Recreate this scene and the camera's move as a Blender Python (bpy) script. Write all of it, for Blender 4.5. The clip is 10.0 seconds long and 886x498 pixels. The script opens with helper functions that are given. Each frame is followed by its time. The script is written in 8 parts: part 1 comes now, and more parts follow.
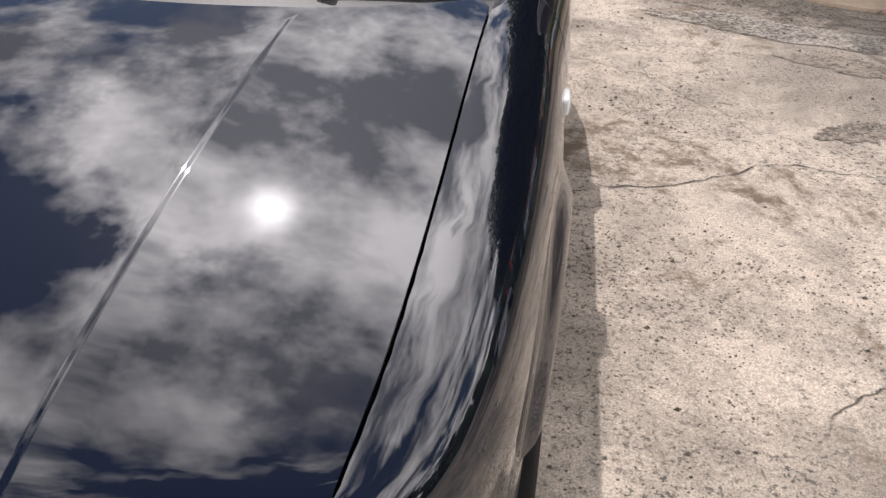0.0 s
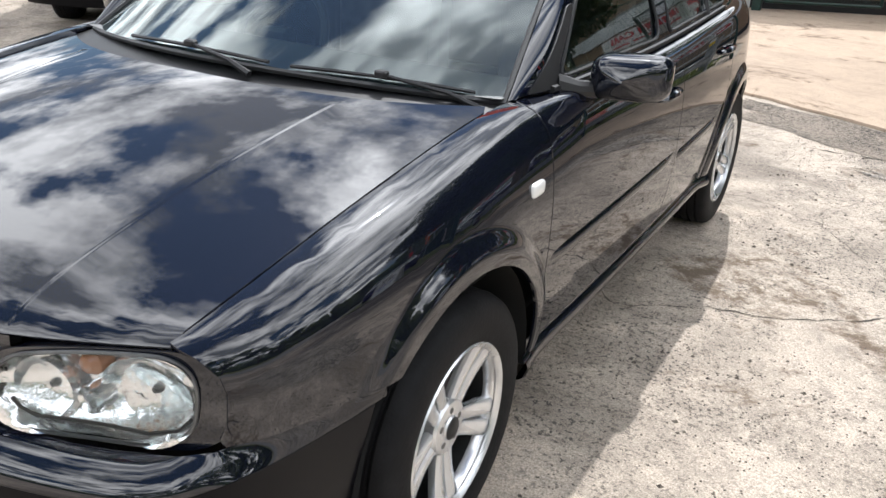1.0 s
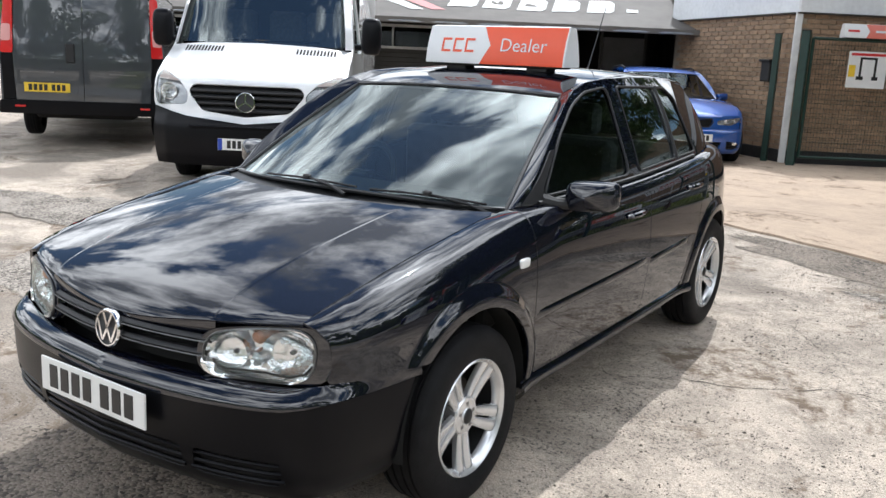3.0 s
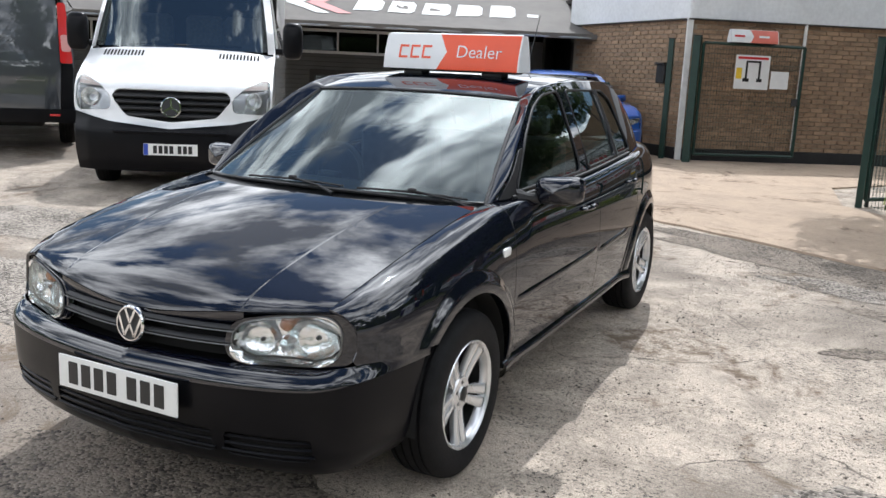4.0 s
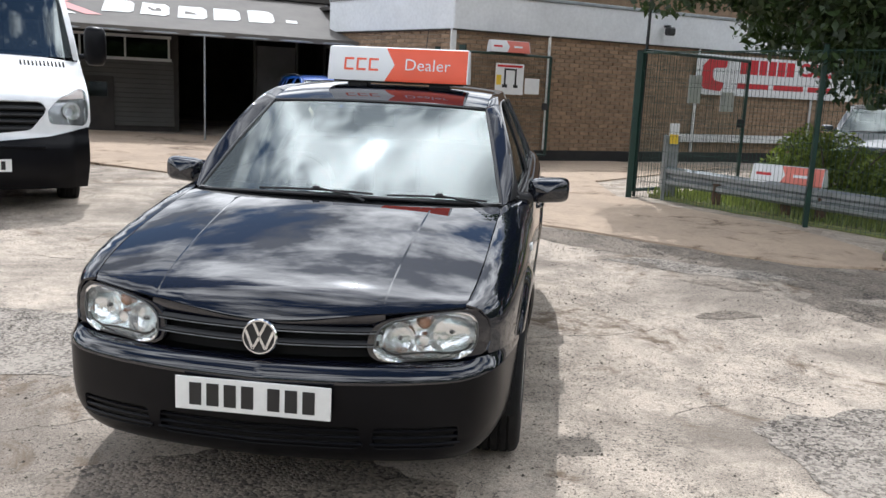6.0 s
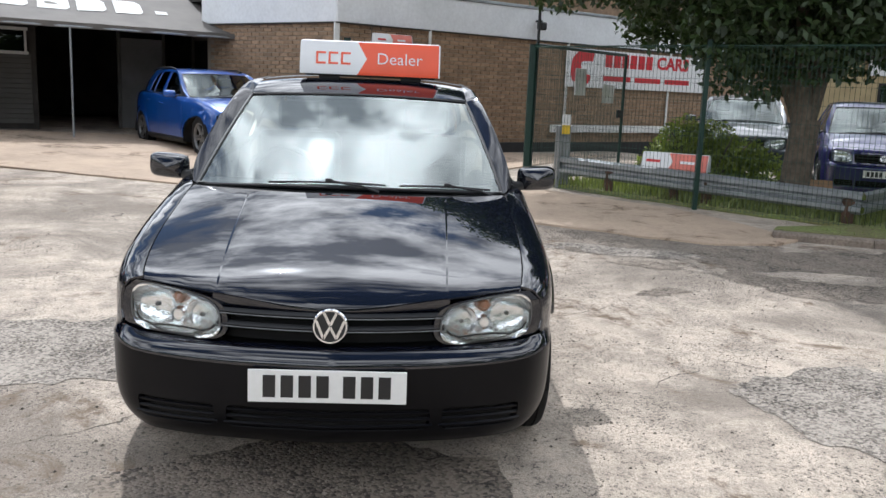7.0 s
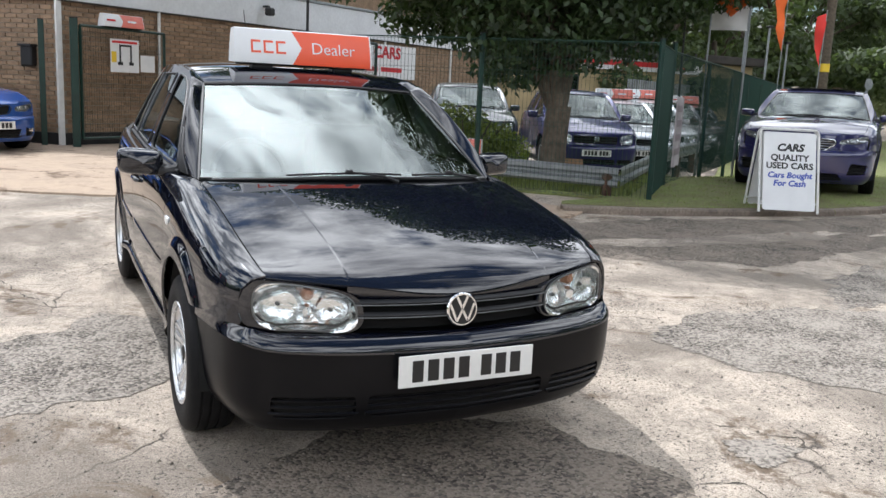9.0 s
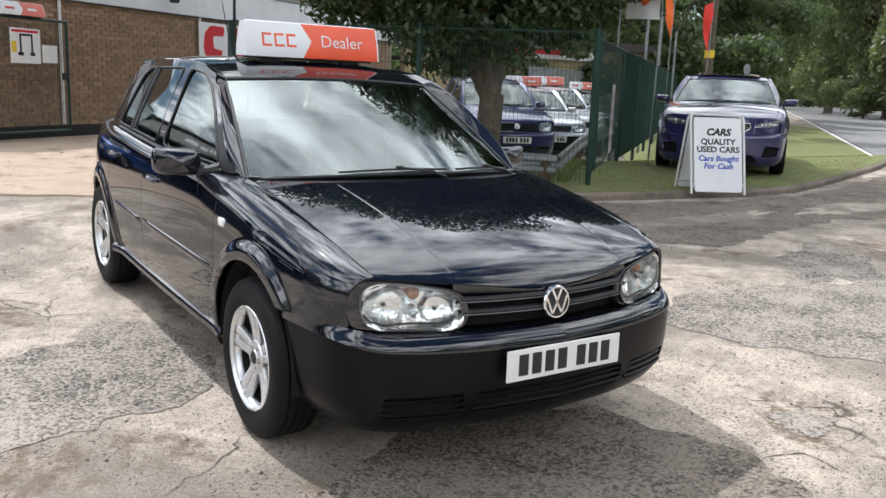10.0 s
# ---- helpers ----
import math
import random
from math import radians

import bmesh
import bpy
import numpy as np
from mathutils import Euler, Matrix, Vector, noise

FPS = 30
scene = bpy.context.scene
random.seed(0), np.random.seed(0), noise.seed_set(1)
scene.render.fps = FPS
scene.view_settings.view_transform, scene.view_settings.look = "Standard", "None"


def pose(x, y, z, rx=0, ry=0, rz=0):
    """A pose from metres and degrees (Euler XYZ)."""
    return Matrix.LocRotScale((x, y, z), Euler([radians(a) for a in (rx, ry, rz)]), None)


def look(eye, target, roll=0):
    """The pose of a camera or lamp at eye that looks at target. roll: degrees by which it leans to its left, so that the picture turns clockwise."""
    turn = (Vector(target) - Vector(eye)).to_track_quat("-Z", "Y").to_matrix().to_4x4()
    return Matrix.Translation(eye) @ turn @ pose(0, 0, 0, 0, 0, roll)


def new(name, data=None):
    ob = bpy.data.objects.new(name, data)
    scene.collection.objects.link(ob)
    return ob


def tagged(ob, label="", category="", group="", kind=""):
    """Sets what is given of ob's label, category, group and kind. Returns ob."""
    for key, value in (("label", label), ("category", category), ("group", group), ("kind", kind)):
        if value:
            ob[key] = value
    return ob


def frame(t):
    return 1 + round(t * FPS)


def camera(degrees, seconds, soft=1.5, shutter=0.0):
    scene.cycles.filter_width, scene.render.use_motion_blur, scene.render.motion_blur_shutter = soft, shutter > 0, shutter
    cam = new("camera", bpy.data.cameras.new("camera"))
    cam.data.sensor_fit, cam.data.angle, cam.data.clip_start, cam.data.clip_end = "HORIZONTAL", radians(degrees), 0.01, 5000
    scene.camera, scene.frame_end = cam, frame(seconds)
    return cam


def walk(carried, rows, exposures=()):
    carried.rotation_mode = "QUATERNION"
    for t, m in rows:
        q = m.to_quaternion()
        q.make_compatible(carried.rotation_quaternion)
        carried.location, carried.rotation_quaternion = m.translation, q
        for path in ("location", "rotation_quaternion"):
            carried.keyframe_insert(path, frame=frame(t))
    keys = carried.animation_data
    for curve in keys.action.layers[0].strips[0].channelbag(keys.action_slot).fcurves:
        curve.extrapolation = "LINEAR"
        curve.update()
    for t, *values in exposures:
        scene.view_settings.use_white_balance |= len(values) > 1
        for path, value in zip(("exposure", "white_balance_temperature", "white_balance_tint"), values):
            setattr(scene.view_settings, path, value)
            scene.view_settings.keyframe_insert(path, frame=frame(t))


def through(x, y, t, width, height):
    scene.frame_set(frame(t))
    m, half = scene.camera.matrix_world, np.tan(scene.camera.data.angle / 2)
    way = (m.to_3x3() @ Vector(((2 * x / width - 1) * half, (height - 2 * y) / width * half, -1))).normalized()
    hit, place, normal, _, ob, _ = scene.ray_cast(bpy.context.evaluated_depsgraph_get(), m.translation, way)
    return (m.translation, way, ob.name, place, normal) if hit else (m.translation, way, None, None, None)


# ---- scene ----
cam = camera(54.8, 10.0)
PATH = [
    (0, (0.791, -0.245, 1.304), (0.619, 1.453, 0.262), 3.2),
    (0.2, (0.954, -0.228, 1.322), (0.645, 1.455, 0.290), 4.2),
    (0.5, (1.217, -0.311, 1.337), (0.627, 1.336, 0.368), 3.1),
    (1, (1.539, -0.55, 1.403), (0.666, 1.062, 0.602), 3.2),
    (1.5, (1.791, -0.825, 1.456), (0.78, 0.798, 0.87), 3.0),
    (2, (2.016, -1.07, 1.491), (0.938, 0.532, 0.969), 1.9),
    (3.3, (2.249, -1.534, 1.503), (1.172, 0.09, 1.054), 1.7),
    (3.5, (2.228, -1.61, 1.502), (1.19, 0.039, 1.049), 1.7),
    (4, (2.069, -1.827, 1.509), (1.195, -0.085, 1.06), 1.9),
    (4.5, (1.816, -1.986, 1.511), (1.07, -0.18, 1.082), 1.9),
    (5, (1.549, -2.18, 1.52), (0.922, -0.33, 1.088), 1.0),
    (5.5, (1.257, -2.379, 1.532), (0.814, -0.476, 1.105), 1.4),
    (5.7, (1.116, -2.426, 1.514), (0.764, -0.502, 1.096), 2.1),
    (6.8, (0.335, -2.669, 1.508), (0.372, -0.714, 1.09), 2.1),
    (7, (0.203, -2.671, 1.486), (0.318, -0.718, 1.069), 2.5),
    (7.5, (-0.169, -2.671, 1.494), (0.183, -0.746, 1.079), 3.4),
    (7.7, (-0.326, -2.693, 1.495), (0.113, -0.788, 1.075), 3.8),
    (7.8, (-0.406, -2.697, 1.495), (0.067, -0.799, 1.078), 3.3),
    (8, (-0.569, -2.682, 1.493), (-0.028, -0.803, 1.075), 3.5),
    (8.5, (-0.929, -2.578, 1.462), (-0.233, -0.749, 1.049), 3.4),
    (9, (-1.337, -2.498, 1.444), (-0.481, -0.738, 1.033), 3.4),
    (9.5, (-1.69, -2.359, 1.441), (-0.719, -0.662, 1.017), 3.3),
    (10, (-1.987, -2.144, 1.435), (-0.897, -0.522, 1.01), 3.1),
]
GRADE = pose(0, 0, 0, 1.5)  # the yard rises gently along y; the path is given relative to it
walk(cam, [(t, GRADE @ look(eye, target, roll)) for t, eye, target, roll in PATH],
     ((0, -0.2, 6550, 16), (0.5, 0.05, 6450, 14), (1, 0.2, 6200, 10), (1.5, 0.04, 6050, 9), (2, -0.02, 6050, 9), (5.5, -0.22, 6080, 10), (7.0, -0.22, 6030, 10), (7.5, -0.13, 6020, 10), (10, -0.1, 6130, 10)))

# ---- light ----
SUN_AZ, SUN_EL = -17.0, 56.5  # degrees from +y towards -x, and above the horizon
to_sun = Vector((math.sin(radians(SUN_AZ)) * math.cos(radians(SUN_EL)), math.cos(radians(SUN_AZ)) * math.cos(radians(SUN_EL)), math.sin(radians(SUN_EL))))
sun = new("sun", bpy.data.lights.new("sun", "SUN"))
sun.data.energy, sun.data.angle, sun.data.color = 3.5, radians(0.55), (1.0, 0.975, 0.945)
sun.matrix_world = look(to_sun * 60, (0, 0, 0))

world = bpy.data.worlds.new("sky")
scene.world = world
world.use_nodes = True
wn, wl = world.node_tree.nodes, world.node_tree.links
wn.clear()


def wnode(kind, **values):
    n = wn.new(kind)
    for key, value in values.items():
        n.inputs[key].default_value = value
    return n


sky = wn.new("ShaderNodeTexSky")
sky.sky_type, sky.sun_disc = "NISHITA", False
sky.sun_elevation, sky.sun_rotation = radians(SUN_EL), radians(SUN_AZ)
sky.air_density, sky.dust_density, sky.ozone_density = 1.2, 0.3, 1.8
coord = wn.new("ShaderNodeTexCoord")
split = wn.new("ShaderNodeSeparateXYZ")
wl.new(coord.outputs["Generated"], split.inputs[0])
lift = wn.new("ShaderNodeMath")
lift.operation = "MAXIMUM"
lift.inputs[1].default_value = 0.0
wl.new(split.outputs[2], lift.inputs[0])
lift2 = wn.new("ShaderNodeMath")
lift2.inputs[1].default_value = 0.22
wl.new(lift.outputs[0], lift2.inputs[0])
flat = wn.new("ShaderNodeVectorMath")
flat.operation = "DIVIDE"
both = wn.new("ShaderNodeCombineXYZ")
for k in range(3):
    wl.new(lift2.outputs[0], both.inputs[k])
wl.new(coord.outputs["Generated"], flat.inputs[0])
wl.new(both.outputs[0], flat.inputs[1])
shift = wn.new("ShaderNodeVectorMath")
shift.inputs[1].default_value = (-328.496, -176.845, 0.0)
wl.new(flat.outputs[0], shift.inputs[0])
puffs = wnode("ShaderNodeTexNoise", Scale=2.1, Detail=9.0, Roughness=0.58)
wl.new(shift.outputs[0], puffs.inputs["Vector"])
cover = wn.new("ShaderNodeValToRGB")
cover.color_ramp.elements[0].position, cover.color_ramp.elements[1].position = 0.415, 0.495
wl.new(puffs.outputs[0], cover.inputs[0])
shade = wnode("ShaderNodeTexNoise", Scale=3.4, Detail=7.0, Roughness=0.6)
wl.new(shift.outputs[0], shade.inputs["Vector"])
tone = wn.new("ShaderNodeValToRGB")
tone.color_ramp.elements[0].position, tone.color_ramp.elements[1].position = 0.40, 0.62
tone.color_ramp.elements[0].color, tone.color_ramp.elements[1].color = (6.0, 6.3, 6.8, 1), (40, 39.8, 39.4, 1)
wl.new(shade.outputs[0], tone.inputs[0])
# clouds and haze shine more strongly round the sun
toward = wn.new("ShaderNodeVectorMath")
toward.operation = "DOT_PRODUCT"
toward.inputs[1].default_value = to_sun
wl.new(coord.outputs["Generated"], toward.inputs[0])
halo = wn.new("ShaderNodeMapRange")
halo.interpolation_type = "SMOOTHSTEP"
halo.inputs[1].default_value, halo.inputs[2].default_value, halo.inputs[3].default_value, halo.inputs[4].default_value = 0.88, 1.0, 1.0, 1.7
wl.new(toward.outputs["Value"], halo.inputs[0])
lit = wn.new("ShaderNodeVectorMath")
lit.operation = "SCALE"
wl.new(tone.outputs[0], lit.inputs[0])
wl.new(halo.outputs[0], lit.inputs["Scale"])
veil = wn.new("ShaderNodeMix")
veil.data_type = "RGBA"
wl.new(cover.outputs[0], veil.inputs[0])
wl.new(sky.outputs[0], veil.inputs[6])
wl.new(lit.outputs[0], veil.inputs[7])
above = wn.new("ShaderNodeMath")
above.operation = "MAXIMUM"
above.inputs[1].default_value = 0.0
wl.new(toward.outputs["Value"], above.inputs[0])
glow = []
for sharp, peak in ((1500.0, 130.0), (80.0, 6.0)):
    power = wn.new("ShaderNodeMath")
    power.operation = "POWER"
    power.inputs[1].default_value = sharp
    wl.new(above.outputs[0], power.inputs[0])
    scaled = wn.new("ShaderNodeMath")
    scaled.operation = "MULTIPLY"
    scaled.inputs[1].default_value = peak
    wl.new(power.outputs[0], scaled.inputs[0])
    glow.append(scaled)
glare = wn.new("ShaderNodeMath")
wl.new(glow[0].outputs[0], glare.inputs[0])
wl.new(glow[1].outputs[0], glare.inputs[1])
aureole = wn.new("ShaderNodeMix")
aureole.data_type, aureole.blend_type = "RGBA", "ADD"
aureole.inputs[0].default_value = 1.0
wl.new(veil.outputs[2], aureole.inputs[6])
wl.new(glare.outputs[0], aureole.inputs[7])
back = wnode("ShaderNodeBackground", Strength=0.092)
wl.new(aureole.outputs[2], back.inputs[0])
wout = wn.new("ShaderNodeOutputWorld")
wl.new(back.outputs[0], wout.inputs[0])


# ---- materials ----
def material(name, colour, rough=0.5, metal=0.0, coat=0.0, scale=0.0, vary=0.0, bump=0.0, bump_scale=60.0, fine=0.0, other=None, random_tint=0.0, island=False, sheen=0.0):
    """A surface with its colour varied at two scales, fine relief, and a tint of its own for each piece."""
    m = bpy.data.materials.new(name)
    m.use_nodes = True
    n, l = m.node_tree.nodes, m.node_tree.links
    b = n["Principled BSDF"]
    b.inputs["Base Color"].default_value = (*colour, 1)
    b.inputs["Roughness"].default_value, b.inputs["Metallic"].default_value = rough, metal
    if coat:
        b.inputs["Coat Weight"].default_value, b.inputs["Coat Roughness"].default_value = coat, 0.02
    place = n.new("ShaderNodeNewGeometry") if scale else n.new("ShaderNodeTexCoord")
    vec = place.outputs["Position"] if scale else place.outputs["Object"]
    col = None
    if scale:
        big = n.new("ShaderNodeTexNoise")
        big.inputs["Scale"].default_value, big.inputs["Detail"].default_value, big.inputs["Roughness"].default_value = scale, 6, 0.6
        l.new(vec, big.inputs["Vector"])
        mix = n.new("ShaderNodeMix")
        mix.data_type = "RGBA"
        ramp = n.new("ShaderNodeMapRange")
        ramp.inputs[1].default_value, ramp.inputs[2].default_value = 0.3, 0.7
        l.new(big.outputs[0], ramp.inputs[0])
        l.new(ramp.outputs[0], mix.inputs[0])
        dark = other or tuple(c * (1 - vary) for c in colour)
        mix.inputs[6].default_value, mix.inputs[7].default_value = (*dark, 1), (*(min(1, c * (1 + vary * 0.5)) if not other else c for c in colour), 1)
        col = mix.outputs[2]
        if fine:
            small = n.new("ShaderNodeTexNoise")
            small.inputs["Scale"].default_value, small.inputs["Detail"].default_value = scale * 14, 3
            l.new(vec, small.inputs["Vector"])
            mul = n.new("ShaderNodeMix")
            mul.data_type, mul.blend_type = "RGBA", "MULTIPLY"
            mul.inputs[0].default_value = fine
            l.new(col, mul.inputs[6])
            r2 = n.new("ShaderNodeMapRange")
            r2.inputs[1].default_value, r2.inputs[2].default_value, r2.inputs[3].default_value, r2.inputs[4].default_value = 0.3, 0.7, 0.2, 1.5
            l.new(small.outputs[0], r2.inputs[0])
            l.new(r2.outputs[0], mul.inputs[7])
            col = mul.outputs[2]
    if random_tint:
        if island:
            src = n.new("ShaderNodeNewGeometry").outputs["Random Per Island"]
        else:
            src = n.new("ShaderNodeObjectInfo").outputs["Random"]
        r3 = n.new("ShaderNodeMapRange")
        r3.inputs[3].default_value, r3.inputs[4].default_value = 1 - random_tint, 1 + random_tint
        l.new(src, r3.inputs[0])
        mul = n.new("ShaderNodeMix")
        mul.data_type, mul.blend_type = "RGBA", "MULTIPLY"
        mul.inputs[0].default_value = 1
        if col:
            l.new(col, mul.inputs[6])
        else:
            mul.inputs[6].default_value = (*colour, 1)
        l.new(r3.outputs[0], mul.inputs[7])
        col = mul.outputs[2]
    if col:
        l.new(col, b.inputs["Base Color"])
    if bump:
        grain = n.new("ShaderNodeTexNoise")
        grain.inputs["Scale"].default_value, grain.inputs["Detail"].default_value = bump_scale, 5
        l.new(vec, grain.inputs["Vector"])
        bm = n.new("ShaderNodeBump")
        bm.inputs["Strength"].default_value, bm.inputs["Distance"].default_value = bump, 0.01
        l.new(grain.outputs[0], bm.inputs["Height"])
        l.new(bm.outputs[0], b.inputs["Normal"])
    if sheen:
        b.inputs["Sheen Weight"].default_value = sheen
    return m


def paint_material(name, colour, flake=0.0, rough=0.35):
    """Clear-coated car paint, a little dusty."""
    m = material(name, colour, rough, flake, coat=1.0, scale=2.5, vary=0.12)
    b = m.node_tree.nodes["Principled BSDF"]
    n, l = m.node_tree.nodes, m.node_tree.links
    g = n.new("ShaderNodeNewGeometry")
    dust = n.new("ShaderNodeTexNoise")
    dust.inputs["Scale"].default_value, dust.inputs["Detail"].default_value = 9.0, 8
    l.new(g.outputs["Position"], dust.inputs["Vector"])
    r = n.new("ShaderNodeMapRange")
    r.inputs[1].default_value, r.inputs[2].default_value, r.inputs[3].default_value, r.inputs[4].default_value = 0.45, 0.8, 0.004, 0.03
    l.new(dust.outputs[0], r.inputs[0])
    l.new(r.outputs[0], b.inputs["Coat Roughness"])
    b.inputs["Coat IOR"].default_value = 1.76
    b.inputs["Specular IOR Level"].default_value = 0.0 if max(colour) < 0.02 else 0.3
    return m


def glass_material(name, tint, ior=1.7):
    """A thin pane: clear or tinted, with a mirror gloss that grows at grazing angles."""
    m = bpy.data.materials.new(name)
    m.use_nodes = True
    n, l = m.node_tree.nodes, m.node_tree.links
    n.clear()
    out, mix = n.new("ShaderNodeOutputMaterial"), n.new("ShaderNodeMixShader")
    clear, gloss, fr = n.new("ShaderNodeBsdfTransparent"), n.new("ShaderNodeBsdfGlossy"), n.new("ShaderNodeFresnel")
    clear.inputs[0].default_value = (*tint, 1)
    gloss.inputs["Roughness"].default_value = 0.01
    gloss.inputs[0].default_value = (0.90, 0.98, 0.97, 1)
    fr.inputs[0].default_value = ior
    l.new(fr.outputs[0], mix.inputs[0])
    l.new(clear.outputs[0], mix.inputs[1])
    l.new(gloss.outputs[0], mix.inputs[2])
    l.new(mix.outputs[0], out.inputs[0])
    return m


def leaf_material(name, colour, vary=0.45, through=0.3):
    m = material(name, colour, 0.45, random_tint=vary, island=True)
    n, l = m.node_tree.nodes, m.node_tree.links
    b = n["Principled BSDF"]
    t = n.new("ShaderNodeBsdfTranslucent")
    t.inputs[0].default_value = (colour[0] * 1.6, colour[1] * 1.7, colour[2] * 0.9, 1)
    mix = n.new("ShaderNodeMixShader")
    mix.inputs[0].default_value = through
    l.new(b.outputs[0], mix.inputs[1])
    l.new(t.outputs[0], mix.inputs[2])
    l.new(mix.outputs[0], n["Material Output"].inputs[0])
    return m


BLACK_PAINT = paint_material("black_pearl_paint", (0.004, 0.005, 0.0105), 0.0, 0.45)
BLUE_PAINT = paint_material("bright_blue_paint", (0.004, 0.075, 0.36), 0.3, 0.35)
NAVY_PAINT = paint_material("deep_violet_blue_paint", (0.011, 0.010, 0.085), 0.1, 0.4)
SUV_PAINT = paint_material("dark_blue_paint", (0.02, 0.02, 0.11), 0.2, 0.3)
GREY_PAINT = paint_material("anthracite_paint", (0.045, 0.05, 0.058), 0.4, 0.35)
SILVER_PAINT = paint_material("silver_paint", (0.6, 0.63, 0.66), 0.6, 0.35)
WHITE_PAINT = paint_material("white_paint", (0.78, 0.79, 0.8), 0.0, 0.35)
BUMPER = material("satin_black_bumper", (0.0045, 0.0045, 0.006), 0.3, scale=4, vary=0.3, bump=0.03, bump_scale=400)
BUMPER.node_tree.nodes["Principled BSDF"].inputs["Specular IOR Level"].default_value = 0.16
TRIM = material("black_trim", (0.012, 0.012, 0.013), 0.5, bump=0.05, bump_scale=300)
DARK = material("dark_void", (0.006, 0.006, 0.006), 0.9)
RUBBER = material("tyre_rubber", (0.009, 0.009, 0.010), 0.7, scale=18, vary=0.35, bump=0.15, bump_scale=140)
RUBBER.node_tree.nodes["Principled BSDF"].inputs["Specular IOR Level"].default_value = 0.2
ALLOY = material("silver_alloy", (0.78, 0.79, 0.80), 0.25, 0.72, scale=14, vary=0.12, bump=0.02)
DULL_METAL = material("grey_metal", (0.18, 0.18, 0.18), 0.45, 0.8, scale=20, vary=0.3)
CHROME = material("chrome", (0.85, 0.86, 0.87), 0.06, 1.0)
REFLECTOR = material("lamp_reflector", (0.98, 0.98, 0.98), 0.06, 0.85, bump=0.4, bump_scale=38)
LENS = glass_material("lamp_lens", (0.96, 0.97, 0.98), 1.5)
SCREEN = glass_material("windscreen_glass", (0.72, 0.87, 0.85), 2.25)
DARK_PANE = glass_material("dark_window_pane", (0.12, 0.13, 0.13), 1.35)
PLAIN_SCREEN = glass_material("plain_windscreen_glass", (0.62, 0.74, 0.73), 1.55)
SIDE_GLASS = glass_material("tinted_side_glass", (0.58, 0.66, 0.64), 1.9)
AMBER = material("amber_lens", (0.50, 0.24, 0.14), 0.2, coat=0.5)
RED_LENS = material("red_lens", (0.62, 0.02, 0.02), 0.15, coat=0.8)
WHITE_LENS = material("white_lens", (0.82, 0.82, 0.8), 0.15, coat=0.8)
PLATE_WHITE = material("white_plate", (0.8, 0.8, 0.78), 0.35, scale=30, vary=0.05)
PLATE_YELLOW = material("yellow_plate", (0.8, 0.55, 0.04), 0.35)
INK = material("black_ink", (0.015, 0.015, 0.016), 0.4)
BLUE_INK = material("blue_ink", (0.03, 0.07, 0.42), 0.4)
SEAT = material("seat_cloth", (0.12, 0.122, 0.13), 0.9, scale=30, vary=0.3)
DASH = material("dashboard_plastic", (0.15, 0.15, 0.15), 0.7)
LINING = material("grey_lining", (0.55, 0.55, 0.53), 0.9)
SIGN_WHITE = material("white_acrylic", (0.78, 0.79, 0.8), 0.3, scale=6, vary=0.05)
SIGN_ORANGE = material("orange_acrylic", (0.82, 0.10, 0.035), 0.3, scale=6, vary=0.06)
FADED_ORANGE = material("sun_faded_orange_acrylic", (0.74, 0.20, 0.15), 0.4, scale=6, vary=0.12)
SIGN_RED = material("red_print", (0.62, 0.03, 0.035), 0.4)


# ---- mesh tools ----
def curve(*points):
    """A smooth function through a few points."""
    xs, ys = [p[0] for p in points], [p[1] for p in points]
    sl = []
    for i in range(len(xs)):
        a, b = max(0, i - 1), min(len(xs) - 1, i + 1)
        sl.append((ys[b] - ys[a]) / (xs[b] - xs[a]))

    def at(x):
        if x <= xs[0]:
            return ys[0] + sl[0] * (x - xs[0])
        if x >= xs[-1]:
            return ys[-1] + sl[-1] * (x - xs[-1])
        i = 0
        while x > xs[i + 1]:
            i += 1
        h = xs[i + 1] - xs[i]
        t = (x - xs[i]) / h
        return ((1 + 2 * t) * ys[i] + t * h * sl[i]) * (1 - t) ** 2 + ((3 - 2 * t) * ys[i + 1] - (1 - t) * h * sl[i + 1]) * t * t
    return at


def mix(a, b, t):
    return a + (b - a) * t


